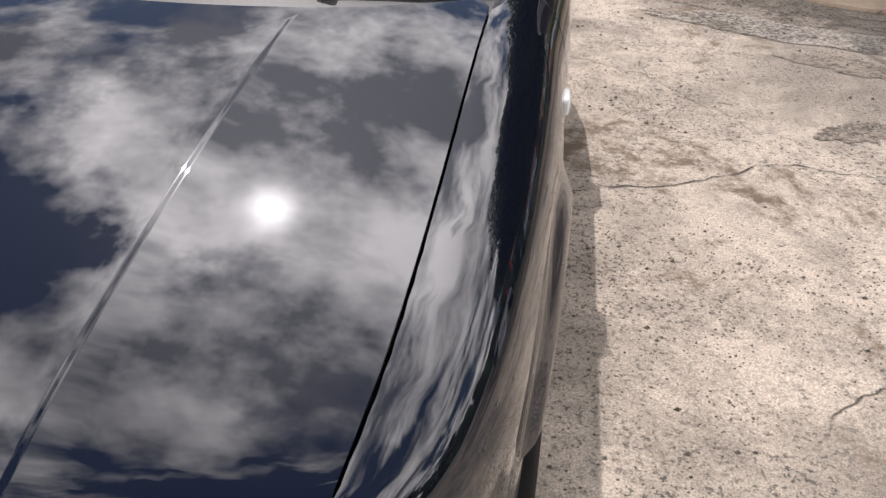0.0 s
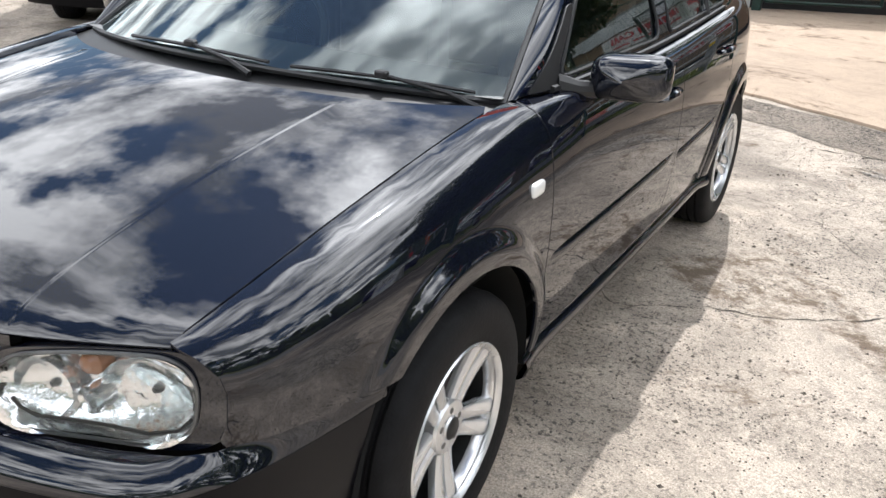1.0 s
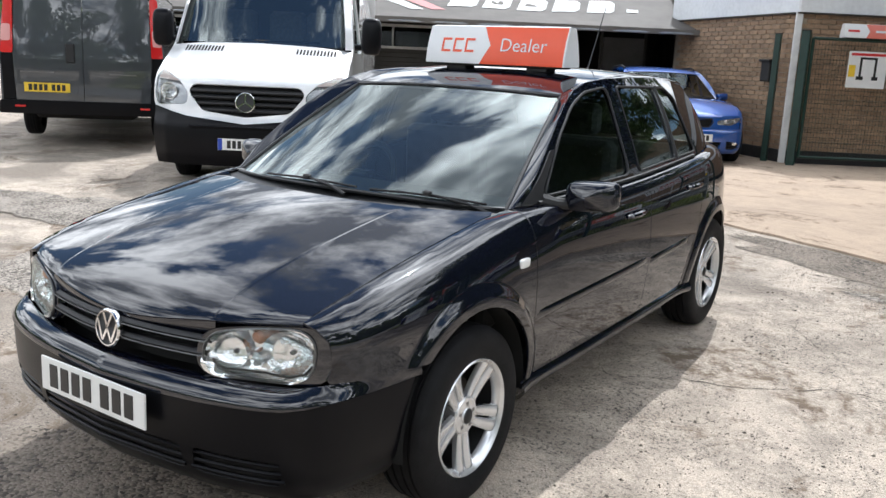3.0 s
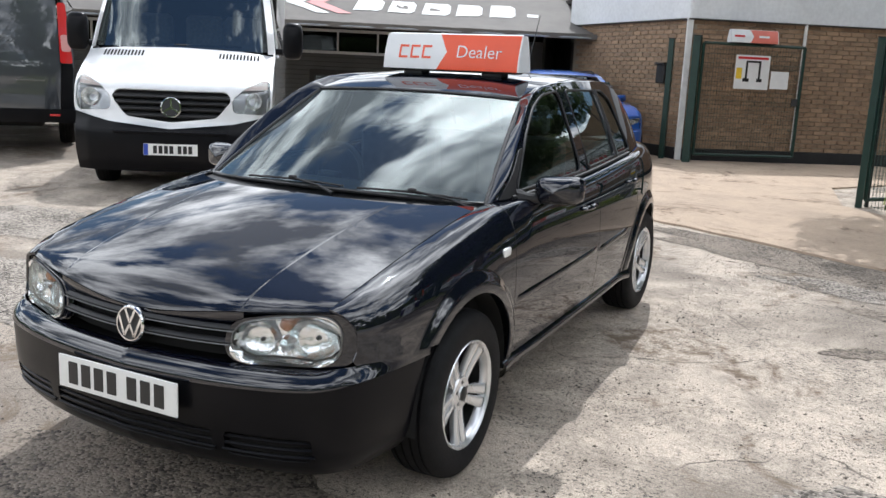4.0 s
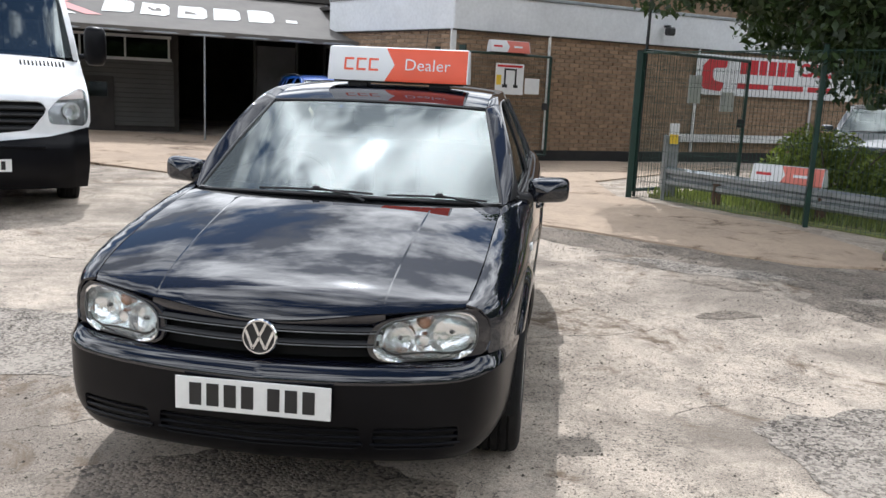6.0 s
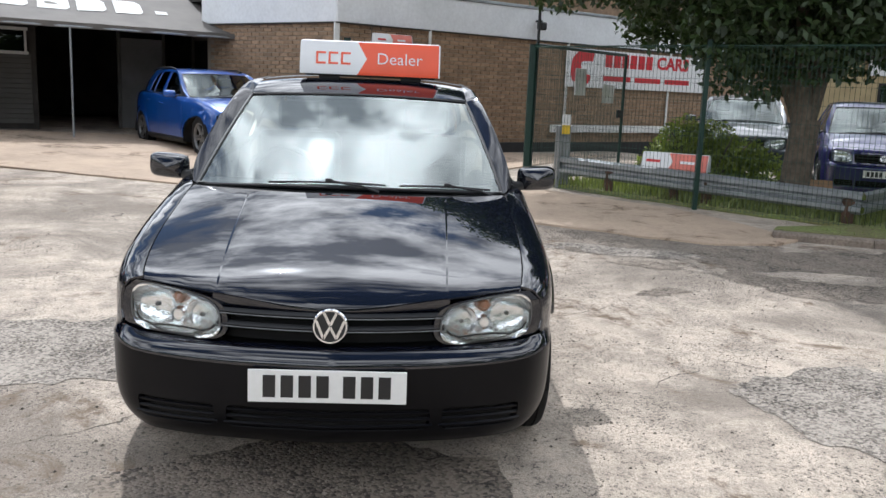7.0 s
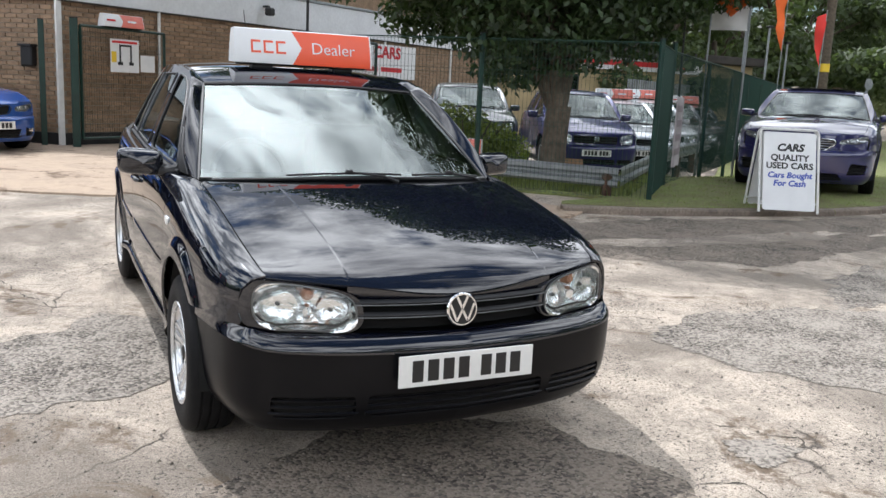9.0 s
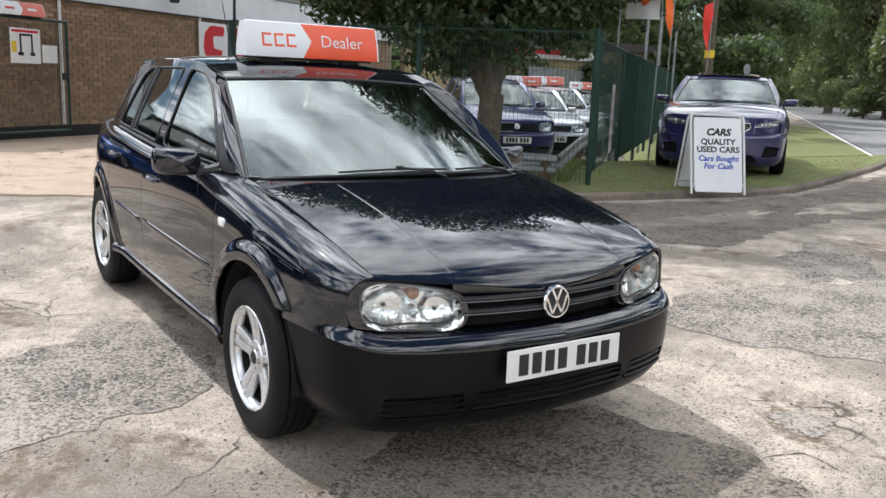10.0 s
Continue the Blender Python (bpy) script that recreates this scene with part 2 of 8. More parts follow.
class Geo:
    """Corners and faces of one part; n holds normals where the surface knows them."""

    def __init__(self):
        self.v, self.f, self.n = [], [], None

    def grid(self, fn, nu, nv, close=False):
        """Faces over fn(u, v), u and v from 0 to 1."""
        k = len(self.v)
        for i in range(nu + 1 - close):
            for j in range(nv + 1):
                self.v.append(tuple(fn(i / nu, j / nv)))
        m = nv + 1
        for i in range(nu):
            for j in range(nv):
                a, b = k + i * m + j, k + ((i + 1) % (nu + 1 - close) if close else i + 1) * m + j
                self.f.append((a, b, b + 1, a + 1))
        return self

    def box(self, x0, x1, y0, y1, z0, z1, e=0.004):
        """A box with chamfered edges."""
        c, h = ((x0 + x1) / 2, (y0 + y1) / 2, (z0 + z1) / 2), (abs(x1 - x0) / 2, abs(y1 - y0) / 2, abs(z1 - z0) / 2)
        e = min(e, *(0.45 * k for k in h))
        k, ids = len(self.v), {}
        for sx in (-1, 1):
            for sy in (-1, 1):
                for sz in (-1, 1):
                    s = (sx, sy, sz)
                    for ax in range(3):
                        p = [c[i] + s[i] * (h[i] - (0 if i == ax else e)) for i in range(3)]
                        ids[s + (ax,)] = len(self.v)
                        self.v.append(tuple(p))
        for ax in range(3):
            o = [i for i in range(3) if i != ax]
            for s in (-1, 1):
                ring = []
                for a, b in ((-1, -1), (1, -1), (1, 1), (-1, 1)):
                    q = [0, 0, 0]
                    q[ax], q[o[0]], q[o[1]] = s, a, b
                    ring.append(ids[tuple(q) + (ax,)])
                flip = (s < 0) != (ax == 1)
                self.f.append(tuple(reversed(ring)) if flip else tuple(ring))
            for a in (-1, 1):
                for b in (-1, 1):
                    q0, q1 = [0, 0, 0], [0, 0, 0]
                    q0[ax], q1[ax] = -1, 1
                    q0[o[0]] = q1[o[0]] = a
                    q0[o[1]] = q1[o[1]] = b
                    r = (ids[tuple(q0) + (o[0],)], ids[tuple(q1) + (o[0],)], ids[tuple(q1) + (o[1],)], ids[tuple(q0) + (o[1],)])
                    self.f.append(r if (a * b > 0) != (ax == 1) else tuple(reversed(r)))
        for sx in (-1, 1):
            for sy in (-1, 1):
                for sz in (-1, 1):
                    r = tuple(ids[(sx, sy, sz, ax)] for ax in range(3))
                    self.f.append(r if sx * sy * sz > 0 else tuple(reversed(r)))
        return self

    def lathe(self, profile, n=32, axis="x", at=(0, 0, 0)):
        """A profile of (radius, along) turned round an axis."""
        k, m = len(self.v), len(profile)
        for i in range(n):
            a = 2 * math.pi * i / n
            for r, s in profile:
                c, d = r * math.cos(a), r * math.sin(a)
                p = (s, c, d) if axis == "x" else (d, s, c) if axis == "y" else (c, d, s)
                self.v.append(tuple(p[q] + at[q] for q in range(3)))
        for i in range(n):
            for j in range(m - 1):
                a, b = k + i * m + j, k + (i + 1) % n * m + j
                self.f.append((a, b, b + 1, a + 1))
        return self

    def tube(self, path, r, n=8, cap=True):
        """A round bar along a path; r may be one radius or one for each point."""
        path = [Vector(p) for p in path]
        k = len(self.v)
        rs = r if isinstance(r, (list, tuple)) else [r] * len(path)
        side = None
        for i, p in enumerate(path):
            d = (path[min(i + 1, len(path) - 1)] - path[max(i - 1, 0)]).normalized()
            if side is None:
                side = d.orthogonal().normalized()
            side = (side - d * side.dot(d)).normalized()
            up = d.cross(side)
            for j in range(n):
                a = 2 * math.pi * j / n
                self.v.append(tuple(p + (side * math.cos(a) + up * math.sin(a)) * rs[i]))
        for i in range(len(path) - 1):
            for j in range(n):
                a, b = k + i * n + j, k + i * n + (j + 1) % n
                self.f.append((a, b, b + n, a + n))
        if cap:
            self.f.append(tuple(k + j for j in reversed(range(n))))
            self.f.append(tuple(k + (len(path) - 1) * n + j for j in range(n)))
        return self

    def prism(self, poly, fn, depth):
        """A flat outline given a thickness: fn(a, b, d) gives the corner, d from 0 to depth."""
        k, n = len(self.v), len(poly)
        for d in (0, depth):
            self.v += [tuple(fn(a, b, d)) for a, b in poly]
        self.f.append(tuple(range(k, k + n)))
        self.f.append(tuple(reversed(range(k + n, k + 2 * n))))
        for i in range(n):
            j = (i + 1) % n
            self.f.append((k + i, k + n + i, k + n + j, k + j))
        return self

    def warp(self, fn):
        self.v = [tuple(fn(*p)) for p in self.v]
        return self


def resample(poly, step, closed=True):
    out = []
    n = len(poly)
    for i in range(n if closed else n - 1):
        a, b = poly[i], poly[(i + 1) % n]
        k = max(1, int(math.hypot(b[0] - a[0], b[1] - a[1]) / step + 0.5))
        out += [(mix(a[0], b[0], j / k), mix(a[1], b[1], j / k)) for j in range(k)]
    return out if closed else out + [tuple(poly[-1])]


def inside(pts, poly):
    x, y = pts[:, 0], pts[:, 1]
    res = np.zeros(len(pts), bool)
    for i in range(len(poly)):
        (ax, ay), (bx, by) = poly[i], poly[i - 1]
        if ay == by:
            continue
        hit = ((ay > y) != (by > y)) & (x < (bx - ax) * (y - ay) / (by - ay) + ax)
        res ^= hit
    return res


def rounded(poly, r, k=4):
    """The outline with its corners rounded."""
    out = []
    for i, p in enumerate(poly):
        p = Vector(p)
        a, b = Vector(poly[i - 1]) - p, Vector(poly[(i + 1) % len(poly)]) - p
        ra, rb = min(r, a.length * 0.45), min(r, b.length * 0.45)
        a, b = p + a.normalized() * ra, p + b.normalized() * rb
        for j in range(k + 1):
            t = j / k
            q = a * (1 - t) ** 2 + p * 2 * t * (1 - t) + b * t * t
            out.append((q.x, q.y))
    return out


def sheet(outer, holes, fn, step, core=(0, 2.0, 0.5), flange=0.012, folds=()):
    """A skin over fn(a, b) inside an outline, with openings, and a turned-in edge. It faces away from core. folds: lines along which it bends."""
    from mathutils.geometry import delaunay_2d_cdt
    loops = [resample(outer, step)] + [resample(h, step) for h in holes]
    pts, edges = [], []
    for lp in loops:
        k = len(pts)
        pts += lp
        edges += [(k + i, k + (i + 1) % len(lp)) for i in range(len(lp))]
    for fd in folds:
        q = np.array(resample(fd, step, False))
        ok = inside(q, loops[0])
        d = np.min(((q[:, None, :] - np.array(loops[0])[None]) ** 2).sum(2), 1)
        ok &= d > 0.004 ** 2
        k, last = len(pts), -2
        for i in range(len(q)):
            if ok[i]:
                pts.append(tuple(q[i]))
                if last == i - 1:
                    edges.append((len(pts) - 2, len(pts) - 1))
                last = i
    rim = np.array(pts)
    lo, hi = rim.min(0), rim.max(0)
    gx, gy = np.meshgrid(np.arange(lo[0] + step / 2, hi[0], step), np.arange(lo[1] + step / 2, hi[1], step))
    cand = np.stack([gx.ravel(), gy.ravel()], 1)
    if len(cand):
        ok = inside(cand, loops[0])
        for lp in loops[1:]:
            ok &= ~inside(cand, lp)
        cand = cand[ok]
        if len(cand):
            d = np.min(((cand[:, None, :] - rim[None]) ** 2).sum(2), 1)
            cand = cand[d > (0.5 * step) ** 2]
            pts = pts + [tuple(p) for p in cand]
    vv, _, ff, *_ = delaunay_2d_cdt([Vector(p) for p in pts], edges, [], 0, 1e-7)
    p2 = np.array([(p.x, p.y) for p in vv])
    tri = np.array([tuple(t) for t in ff])
    mid = p2[tri].mean(1)
    ok = inside(mid, loops[0])
    for lp in loops[1:]:
        ok &= ~inside(mid, lp)
    tri = tri[ok]
    g = Geo()
    g.n = []
    h = 0.0015
    core = Vector(core)
    for a, b in p2:
        p = Vector(fn(a, b))
        du = Vector(fn(a + h, b)) - Vector(fn(a - h, b))
        dv = Vector(fn(a, b + h)) - Vector(fn(a, b - h))
        n = du.cross(dv)
        n = n.normalized() if n.length > 1e-12 else Vector((0, 0, 1))
        if n.dot(p - core) < 0:
            n = -n
        g.v.append(tuple(p))
        g.n.append(tuple(n))
    used = {}
    for t in tri:
        a, b, c = (Vector(g.v[i]) for i in t)
        if (b - a).cross(c - a).dot(Vector(g.n[t[0]])) < 0:
            t = t[::-1]
        t = tuple(int(i) for i in t)
        g.f.append(t)
        for i in range(3):
            used[(t[i], t[(i + 1) % 3])] = 1
    if flange:
        for a, b in list(used):
            if (b, a) in used:
                continue
            pa, pb, na, nb = Vector(g.v[a]), Vector(g.v[b]), Vector(g.n[a]), Vector(g.n[b])
            out = (pb - pa).cross(na).normalized()
            k = len(g.v)
            g.v += [tuple(pa), tuple(pb), tuple(pb - nb * flange), tuple(pa - na * flange)]
            soft = (out + na * 0.6).normalized()
            g.n += [tuple(soft), tuple(soft), tuple(out), tuple(out)]
            g.f.append((k + 1, k, k + 3, k + 2))
    return g


def part(name, geo, mat, parent=None, label="", angle=32):
    """Links a Geo as one mesh, under a thing or a part."""
    me = bpy.data.meshes.new(name)
    me.from_pydata(geo.v, [], geo.f)
    me.validate()
    me.materials.append(mat)
    me.shade_smooth()
    if geo.n and len(geo.n) == len(me.vertices):
        me.normals_split_custom_set_from_vertices(geo.n)
    else:
        me.set_sharp_from_angle(angle=radians(angle))
    ob = new(name, me)
    ob.parent = parent
    if label:
        ob["label"] = label
    return ob


def thing(name, label, category, at=Matrix(), group=""):
    ob = new(name)
    ob.empty_display_size = 0.2
    ob.matrix_world = at
    return tagged(ob, label, category, group)


def writing(text, size, place, mat, parent, name="lettering", bold=0.0, slant=0.0, width=1.0, label=""):
    """Flat letters as a mesh; place is their middle's pose, read along its x with y up."""
    cu = bpy.data.curves.new(name, "FONT")
    cu.body, cu.size, cu.extrude, cu.offset, cu.shear = text, size, 0.0008, bold, slant
    cu.align_x, cu.align_y = "CENTER", "CENTER"
    cu.resolution_u = 3
    tmp = new(name, cu)
    me = bpy.data.meshes.new_from_object(tmp.evaluated_get(bpy.context.evaluated_depsgraph_get()))
    bpy.data.objects.remove(tmp)
    me.materials.clear()
    me.materials.append(mat)
    me.transform(place @ Matrix.Diagonal((width, 1, 1, 1)))
    ob = new(name, me)
    ob.parent = parent
    if label:
        ob["label"] = label
    return ob


# ---- cars ----
DISC = material("brake_iron", (0.05, 0.045, 0.042), 0.5, 0.6, scale=40, vary=0.3)
HUB_F, HUB_R, HUB_Z, ARCH_F, ARCH_R = 0.857, 3.38, 0.297, 0.37, 0.348
width_at = curve((0.2, 0.69), (0.25, 0.737), (0.35, 0.787), (0.534, 0.823), (0.857, 0.847), (1.3, 0.855), (2.0, 0.864), (2.8, 0.864), (3.4, 0.85), (3.7, 0.80), (3.9, 0.71), (4.05, 0.58))
edge_x = curve((0.15, 0.615), (0.25, 0.66), (0.5, 0.688), (1.19, 0.71), (1.3, 0.735), (1.45, 0.77), (2.0, 0.785), (3.1, 0.78), (3.35, 0.76), (3.6, 0.70), (3.85, 0.58), (4.0, 0.47))
edge_z = curve((0.15, 0.705), (0.25, 0.744), (0.5, 0.81), (0.8, 0.866), (1.19, 0.921), (1.4, 0.927), (2.27, 0.932), (3.1, 0.963), (3.6, 0.982), (4.0, 0.975))
middle_z = curve((0.08, 0.672), (0.13, 0.722), (0.2, 0.764), (0.35, 0.815), (0.6, 0.875), (0.85, 0.922), (1.1, 0.957))
roof_z = curve((1.85, 1.318), (2.0, 1.36), (2.2, 1.392), (2.5, 1.412), (2.8, 1.412), (3.2, 1.392), (3.55, 1.352))
plan_x = curve((0, 0), (0.35, 0.325), (0.6, 0.560), (0.75, 0.700), (0.87, 0.776), (1.0, 0.818), (1.1, 0.836))
plan_y = curve((0, 0.014), (0.35, 0.043), (0.6, 0.094), (0.75, 0.162), (0.87, 0.277), (1.0, 0.48), (1.1, 0.62))
lower_in = curve((0.19, 0.085), (0.23, 0.045), (0.29, 0.014), (0.36, 0.003), (0.45, 0.0), (0.50, 0.0))


def side_x(y, z):
    """The half width of the lower body, with a rolled shoulder, a tucked sill and lipped arches."""
    zt, xt, w, zm = edge_z(y), edge_x(y), width_at(y), 0.60
    if z >= zm:
        q = min(1.0, (z - zm) / max(0.02, zt - zm))
        x = xt + (w - xt) * max(0.0, 1 - q ** 2.9) ** (1 / 2.9)
    else:
        x = w - 0.045 * ((zm - z) / 0.36) ** 2
    for h, r in ((HUB_F, ARCH_F), (HUB_R, ARCH_R)):
        d = math.hypot(y - h, z - HUB_Z) - r
        t = min(1.0, max(0.0, (0.086 - d) / 0.060))
        x += 0.020 * t * t * (3 - 2 * t)
    return x


def roll_of(y, z):
    """A height on the side as an even run round the rolled shoulder, and back."""
    zt = edge_z(y)
    if z <= 0.60:
        return z
    return 0.60 + (zt - 0.60) * math.asin(min(1.0, (z - 0.60) / (zt - 0.60))) * 2 / math.pi


def side_at(y, b):
    zt = edge_z(y)
    z = b if b <= 0.60 else 0.60 + (zt - 0.60) * math.sin(min(1.0, (b - 0.60) / (zt - 0.60)) * math.pi / 2)
    return side_x(y, z), y, z


def glass_x(y, z):
    """The half width of the window band, leaning in."""
    zb = edge_z(y)
    q = max(0.0, (z - zb) / (1.38 - zb))
    top = mix(0.60, 0.525, max(0.0, (y - 2.5) / 1.0) ** 1.7)
    return edge_x(y) - 0.006 - (edge_x(y) - 0.006 - top) * q ** 1.22


def bonnet_z(x, y):
    xt = edge_x(y)
    q = min(1.0, (x / xt) ** 2)
    z = mix(middle_z(y), edge_z(y), q)
    cr = mix(0.392, 0.42, (y - 0.22) / 0.75)
    t = min(1.0, max(0.0, (cr + 0.004 - abs(x)) / 0.008))
    z += 0.0011 * t * t * (3 - 2 * t)
    d = max(0.0, y - (0.088 + 0.33 * x * x))
    return z - 0.014 * math.exp(-d / 0.014)


def roof_at(x, y):
    return roof_z(y) - 0.028 * (abs(x) / 0.56) ** 3


def face_y(x, z):
    """How far back lamps and grille lie."""
    return 0.068 + 0.335 * x * x + 0.12 * (z - 0.53)


def screen_at(u, v):
    return (u * mix(0.70, 0.562, v), mix(1.035 + 0.225 * u * u, 1.86 + 0.07 * u * u, v), mix(0.952 - 0.037 * u * u, 1.322 - 0.02 * u * u, v) + 0.013 * math.sin(math.pi * v))


def plan_at(a, inset):
    s = 1 if a >= 0 else -1
    a = abs(a)
    h = 0.004
    dx, dy = plan_x(a + h) - plan_x(a - h), plan_y(a + h) - plan_y(a - h)
    k = math.hypot(dx, dy)
    return s * (plan_x(a) - dy / k * inset), plan_y(a) + dx / k * inset


def arc(hub, r, a0, a1, n=14):
    return [(hub + r * math.cos(radians(mix(a0, a1, i / n))), HUB_Z + r * math.sin(radians(mix(a0, a1, i / n)))) for i in range(n + 1)]


def line(fn, a, b, n):
    return [(mix(a, b, i / n), fn(mix(a, b, i / n))) for i in range(n + 1)]


PANEL = {
    "front_fender": [(0.262, 0.66), (0.258, 0.69), (0.240, 0.725), (0.232, 0.736)] + line(lambda y: edge_z(y), 0.236, 1.25, 22) + [(1.252, 0.80), (1.25, 0.62), (1.24, 0.30)] + arc(HUB_F, ARCH_F, 1, 135, 20) + [(0.45, 0.561), (0.33, 0.566), (0.255, 0.570), (0.248, 0.582), (0.258, 0.61)],
    "front_door": [(1.245, 0.30), (1.256, 0.62), (1.258, 0.80), (1.257, 0.923)] + line(lambda y: edge_z(y), 1.27, 2.325, 10) + [(2.345, 0.62), (2.352, 0.30)],
    "rear_door": [(2.358, 0.30), (2.351, 0.62), (2.331, 0.932)] + line(lambda y: edge_z(y), 2.345, 3.11, 8) + [(3.10, 0.86), (3.085, 0.70)] + arc(HUB_R, ARCH_R + 0.065, 139, 176, 7)[:] + [(2.965, 0.30)],
    "quarter_panel": [(2.971, 0.30)] + list(reversed([(y, z) for y, z in arc(HUB_R, ARCH_R + 0.06, 139, 176, 7)])) + [(3.09, 0.70), (3.105, 0.86), (3.116, 0.963)] + line(lambda y: edge_z(y), 3.13, 3.80, 8) + [(3.93, 0.80), (3.98, 0.60), (3.97, 0.28)] + arc(HUB_R, ARCH_R, -2, 179, 24),
}
WIN_FRONT = rounded([(1.44, 0.955), (1.66, 1.155), (1.86, 1.275), (2.02, 1.325), (2.26, 1.342), (2.245, 0.957)], 0.05)
WIN_REAR = rounded([(2.365, 0.962), (2.375, 1.342), (2.865, 1.334), (2.86, 0.972)], 0.03)
WIN_QUARTER = rounded([(2.89, 0.975), (2.895, 1.331), (3.02, 1.322), (3.13, 1.27), (3.165, 0.99)], 0.03)
# the upper edge of the window band, and the windscreen's and roof's edge opposite
RAIL_OUT = [(1.275, 0.925), (1.40, 1.018), (1.54, 1.118), (1.68, 1.21), (1.81, 1.284), (1.93, 1.334), (2.08, 1.365), (2.3, 1.378), (2.6, 1.38), (2.95, 1.372), (3.2, 1.355), (3.42, 1.322)]
RAIL_IN = [screen_at(1, i / 4.6) for i in range(5)] + [(0.562, y, roof_at(0.562, y)) for y in (1.935, 2.08, 2.3, 2.6, 2.95, 3.2, 3.42)]


def wheel_parts(car, x, y, z, radius, side, front, rim=ALLOY, spokes=5, twin=True, fine=True):
    """A tyre on a twin-spoked alloy rim, its face outwards."""
    w = new("wheel")
    w.parent = car
    w.matrix_local = pose(x, y, z, random.uniform(0, 60), 0, 0) if side > 0 else pose(x, y, z, random.uniform(0, 60), 0, 180)
    k = radius / 0.3175
    n = 56 if fine else 28
    b = 0.0975
    prof = [(0.2, -b + 0.01), (0.235, -b), (0.285, -b + 0.004), (0.306, -b + 0.018)]
    for g in (-0.052, -0.018, 0.018, 0.052):
        prof += [(0.3155 - abs(g) * 0.03, g - 0.0055), (0.307, g - 0.0045), (0.307, g + 0.0045), (0.3155 - abs(g) * 0.03, g + 0.0055)]
    prof += [(0.306, b - 0.018), (0.296, b - 0.008), (0.285, b - 0.004), (0.272, b + 0.0005), (0.235, b), (0.212, b - 0.006), (0.2, b - 0.01)]
    part("tyre", Geo().lathe([(r * k, s) for r, s in prof], n), RUBBER, w, angle=50)
    g = Geo()
    g.lathe([(r * k, s) for r, s in [(0.184, 0.05), (0.184, 0.066), (0.192, 0.078), (0.202, 0.086), (0.206, 0.09), (0.203, 0.094), (0.196, 0.09), (0.19, 0.082)]], n)
    g.lathe([(r * k, s) for r, s in [(0.0, 0.072), (0.026, 0.072), (0.03, 0.066), (0.062, 0.064), (0.068, 0.058), (0.068, 0.02)]], n)
    for i in range(spokes):
        for d in ((-1, 1) if twin else (0,)):
            a = 2 * math.pi * i / spokes

            def bar(u, v, a=a, d=d):
                r = mix(0.052, 0.192, u) * k
                off = d * mix(0.0170, 0.0275, u ** 1.1) * k
                half = mix(0.0165, 0.0245, u ** 1.3) * k * (1 if twin else (1.6 if spokes < 9 else 0.75))
                ang = v * 2 * math.pi
                c, s = math.cos(ang), math.sin(ang)
                c, s = abs(c) ** 0.6 * (1 if c > 0 else -1), abs(s) ** 0.6 * (1 if s > 0 else -1)
                t = off + half * c
                depth = mix(0.058, 0.078, u ** 2) - 0.012 + 0.014 * s
                return (depth, r * math.cos(a) - t * math.sin(a), r * math.sin(a) + t * math.cos(a))
            g.grid(bar, 7 if fine else 3, 12 if fine else 8)
    part("rim", g, rim, w, "silver five-spoke alloy rim" if rim == ALLOY else "", angle=40)
    cap = Geo().lathe([(0.0, 0.077), (0.02 * k, 0.0765), (0.027 * k, 0.072), (0.028 * k, 0.06)], 24)
    part("hub_cap", cap, TRIM, w)
    if fine:
        for i in range(5):
            a = 2 * math.pi * (i + 0.5) / 5
            part("wheel_bolt", Geo().lathe([(0.0, 0.066), (0.008, 0.066), (0.009, 0.05)], 8, at=(0, 0.042 * math.cos(a), 0.042 * math.sin(a))), DULL_METAL, w)
        part("brake_disc", Geo().lathe([(0.0, 0.0), (0.125, 0.0), (0.125, -0.02), (0.0, -0.02)], 32), DISC, w)
    part("inner_wheel", Geo().lathe([(0.0, -0.05), (0.186 * k, -0.05), (0.184 * k, 0.052)], 32), DARK, w)
    return w


def number_plate(parent, m, back=PLATE_WHITE, w=0.52, h=0.111, band=False):
    """A plate that faces -y of the pose m, its writing as plain bars."""
    p = part("number_plate", Geo().box(-w / 2, w / 2, -0.004, 0.004, -h / 2, h / 2, 0.003), back, parent, "white number plate with plain black bars" if back == PLATE_WHITE else "yellow number plate with plain black bars")
    p.matrix_local = m
    k, x = 7, -w * 0.42 + (0.045 if band else 0)
    step = (w * 0.42 - x) / 7.5
    for i in range(k):
        q = x + step * (i + (0.5 if i > 3 else 0))
        part("bar", Geo().box(q + step * 0.12, q + step * 0.82, -0.0065, -0.003, -h * 0.34, h * 0.34, 0.001), INK, p)
    if band:
        part("blue_band", Geo().box(-w / 2 + 0.002, -w / 2 + 0.045, -0.0055, -0.003, -h / 2 + 0.002, h / 2 - 0.002, 0.001), BLUE_INK, p)
    return p


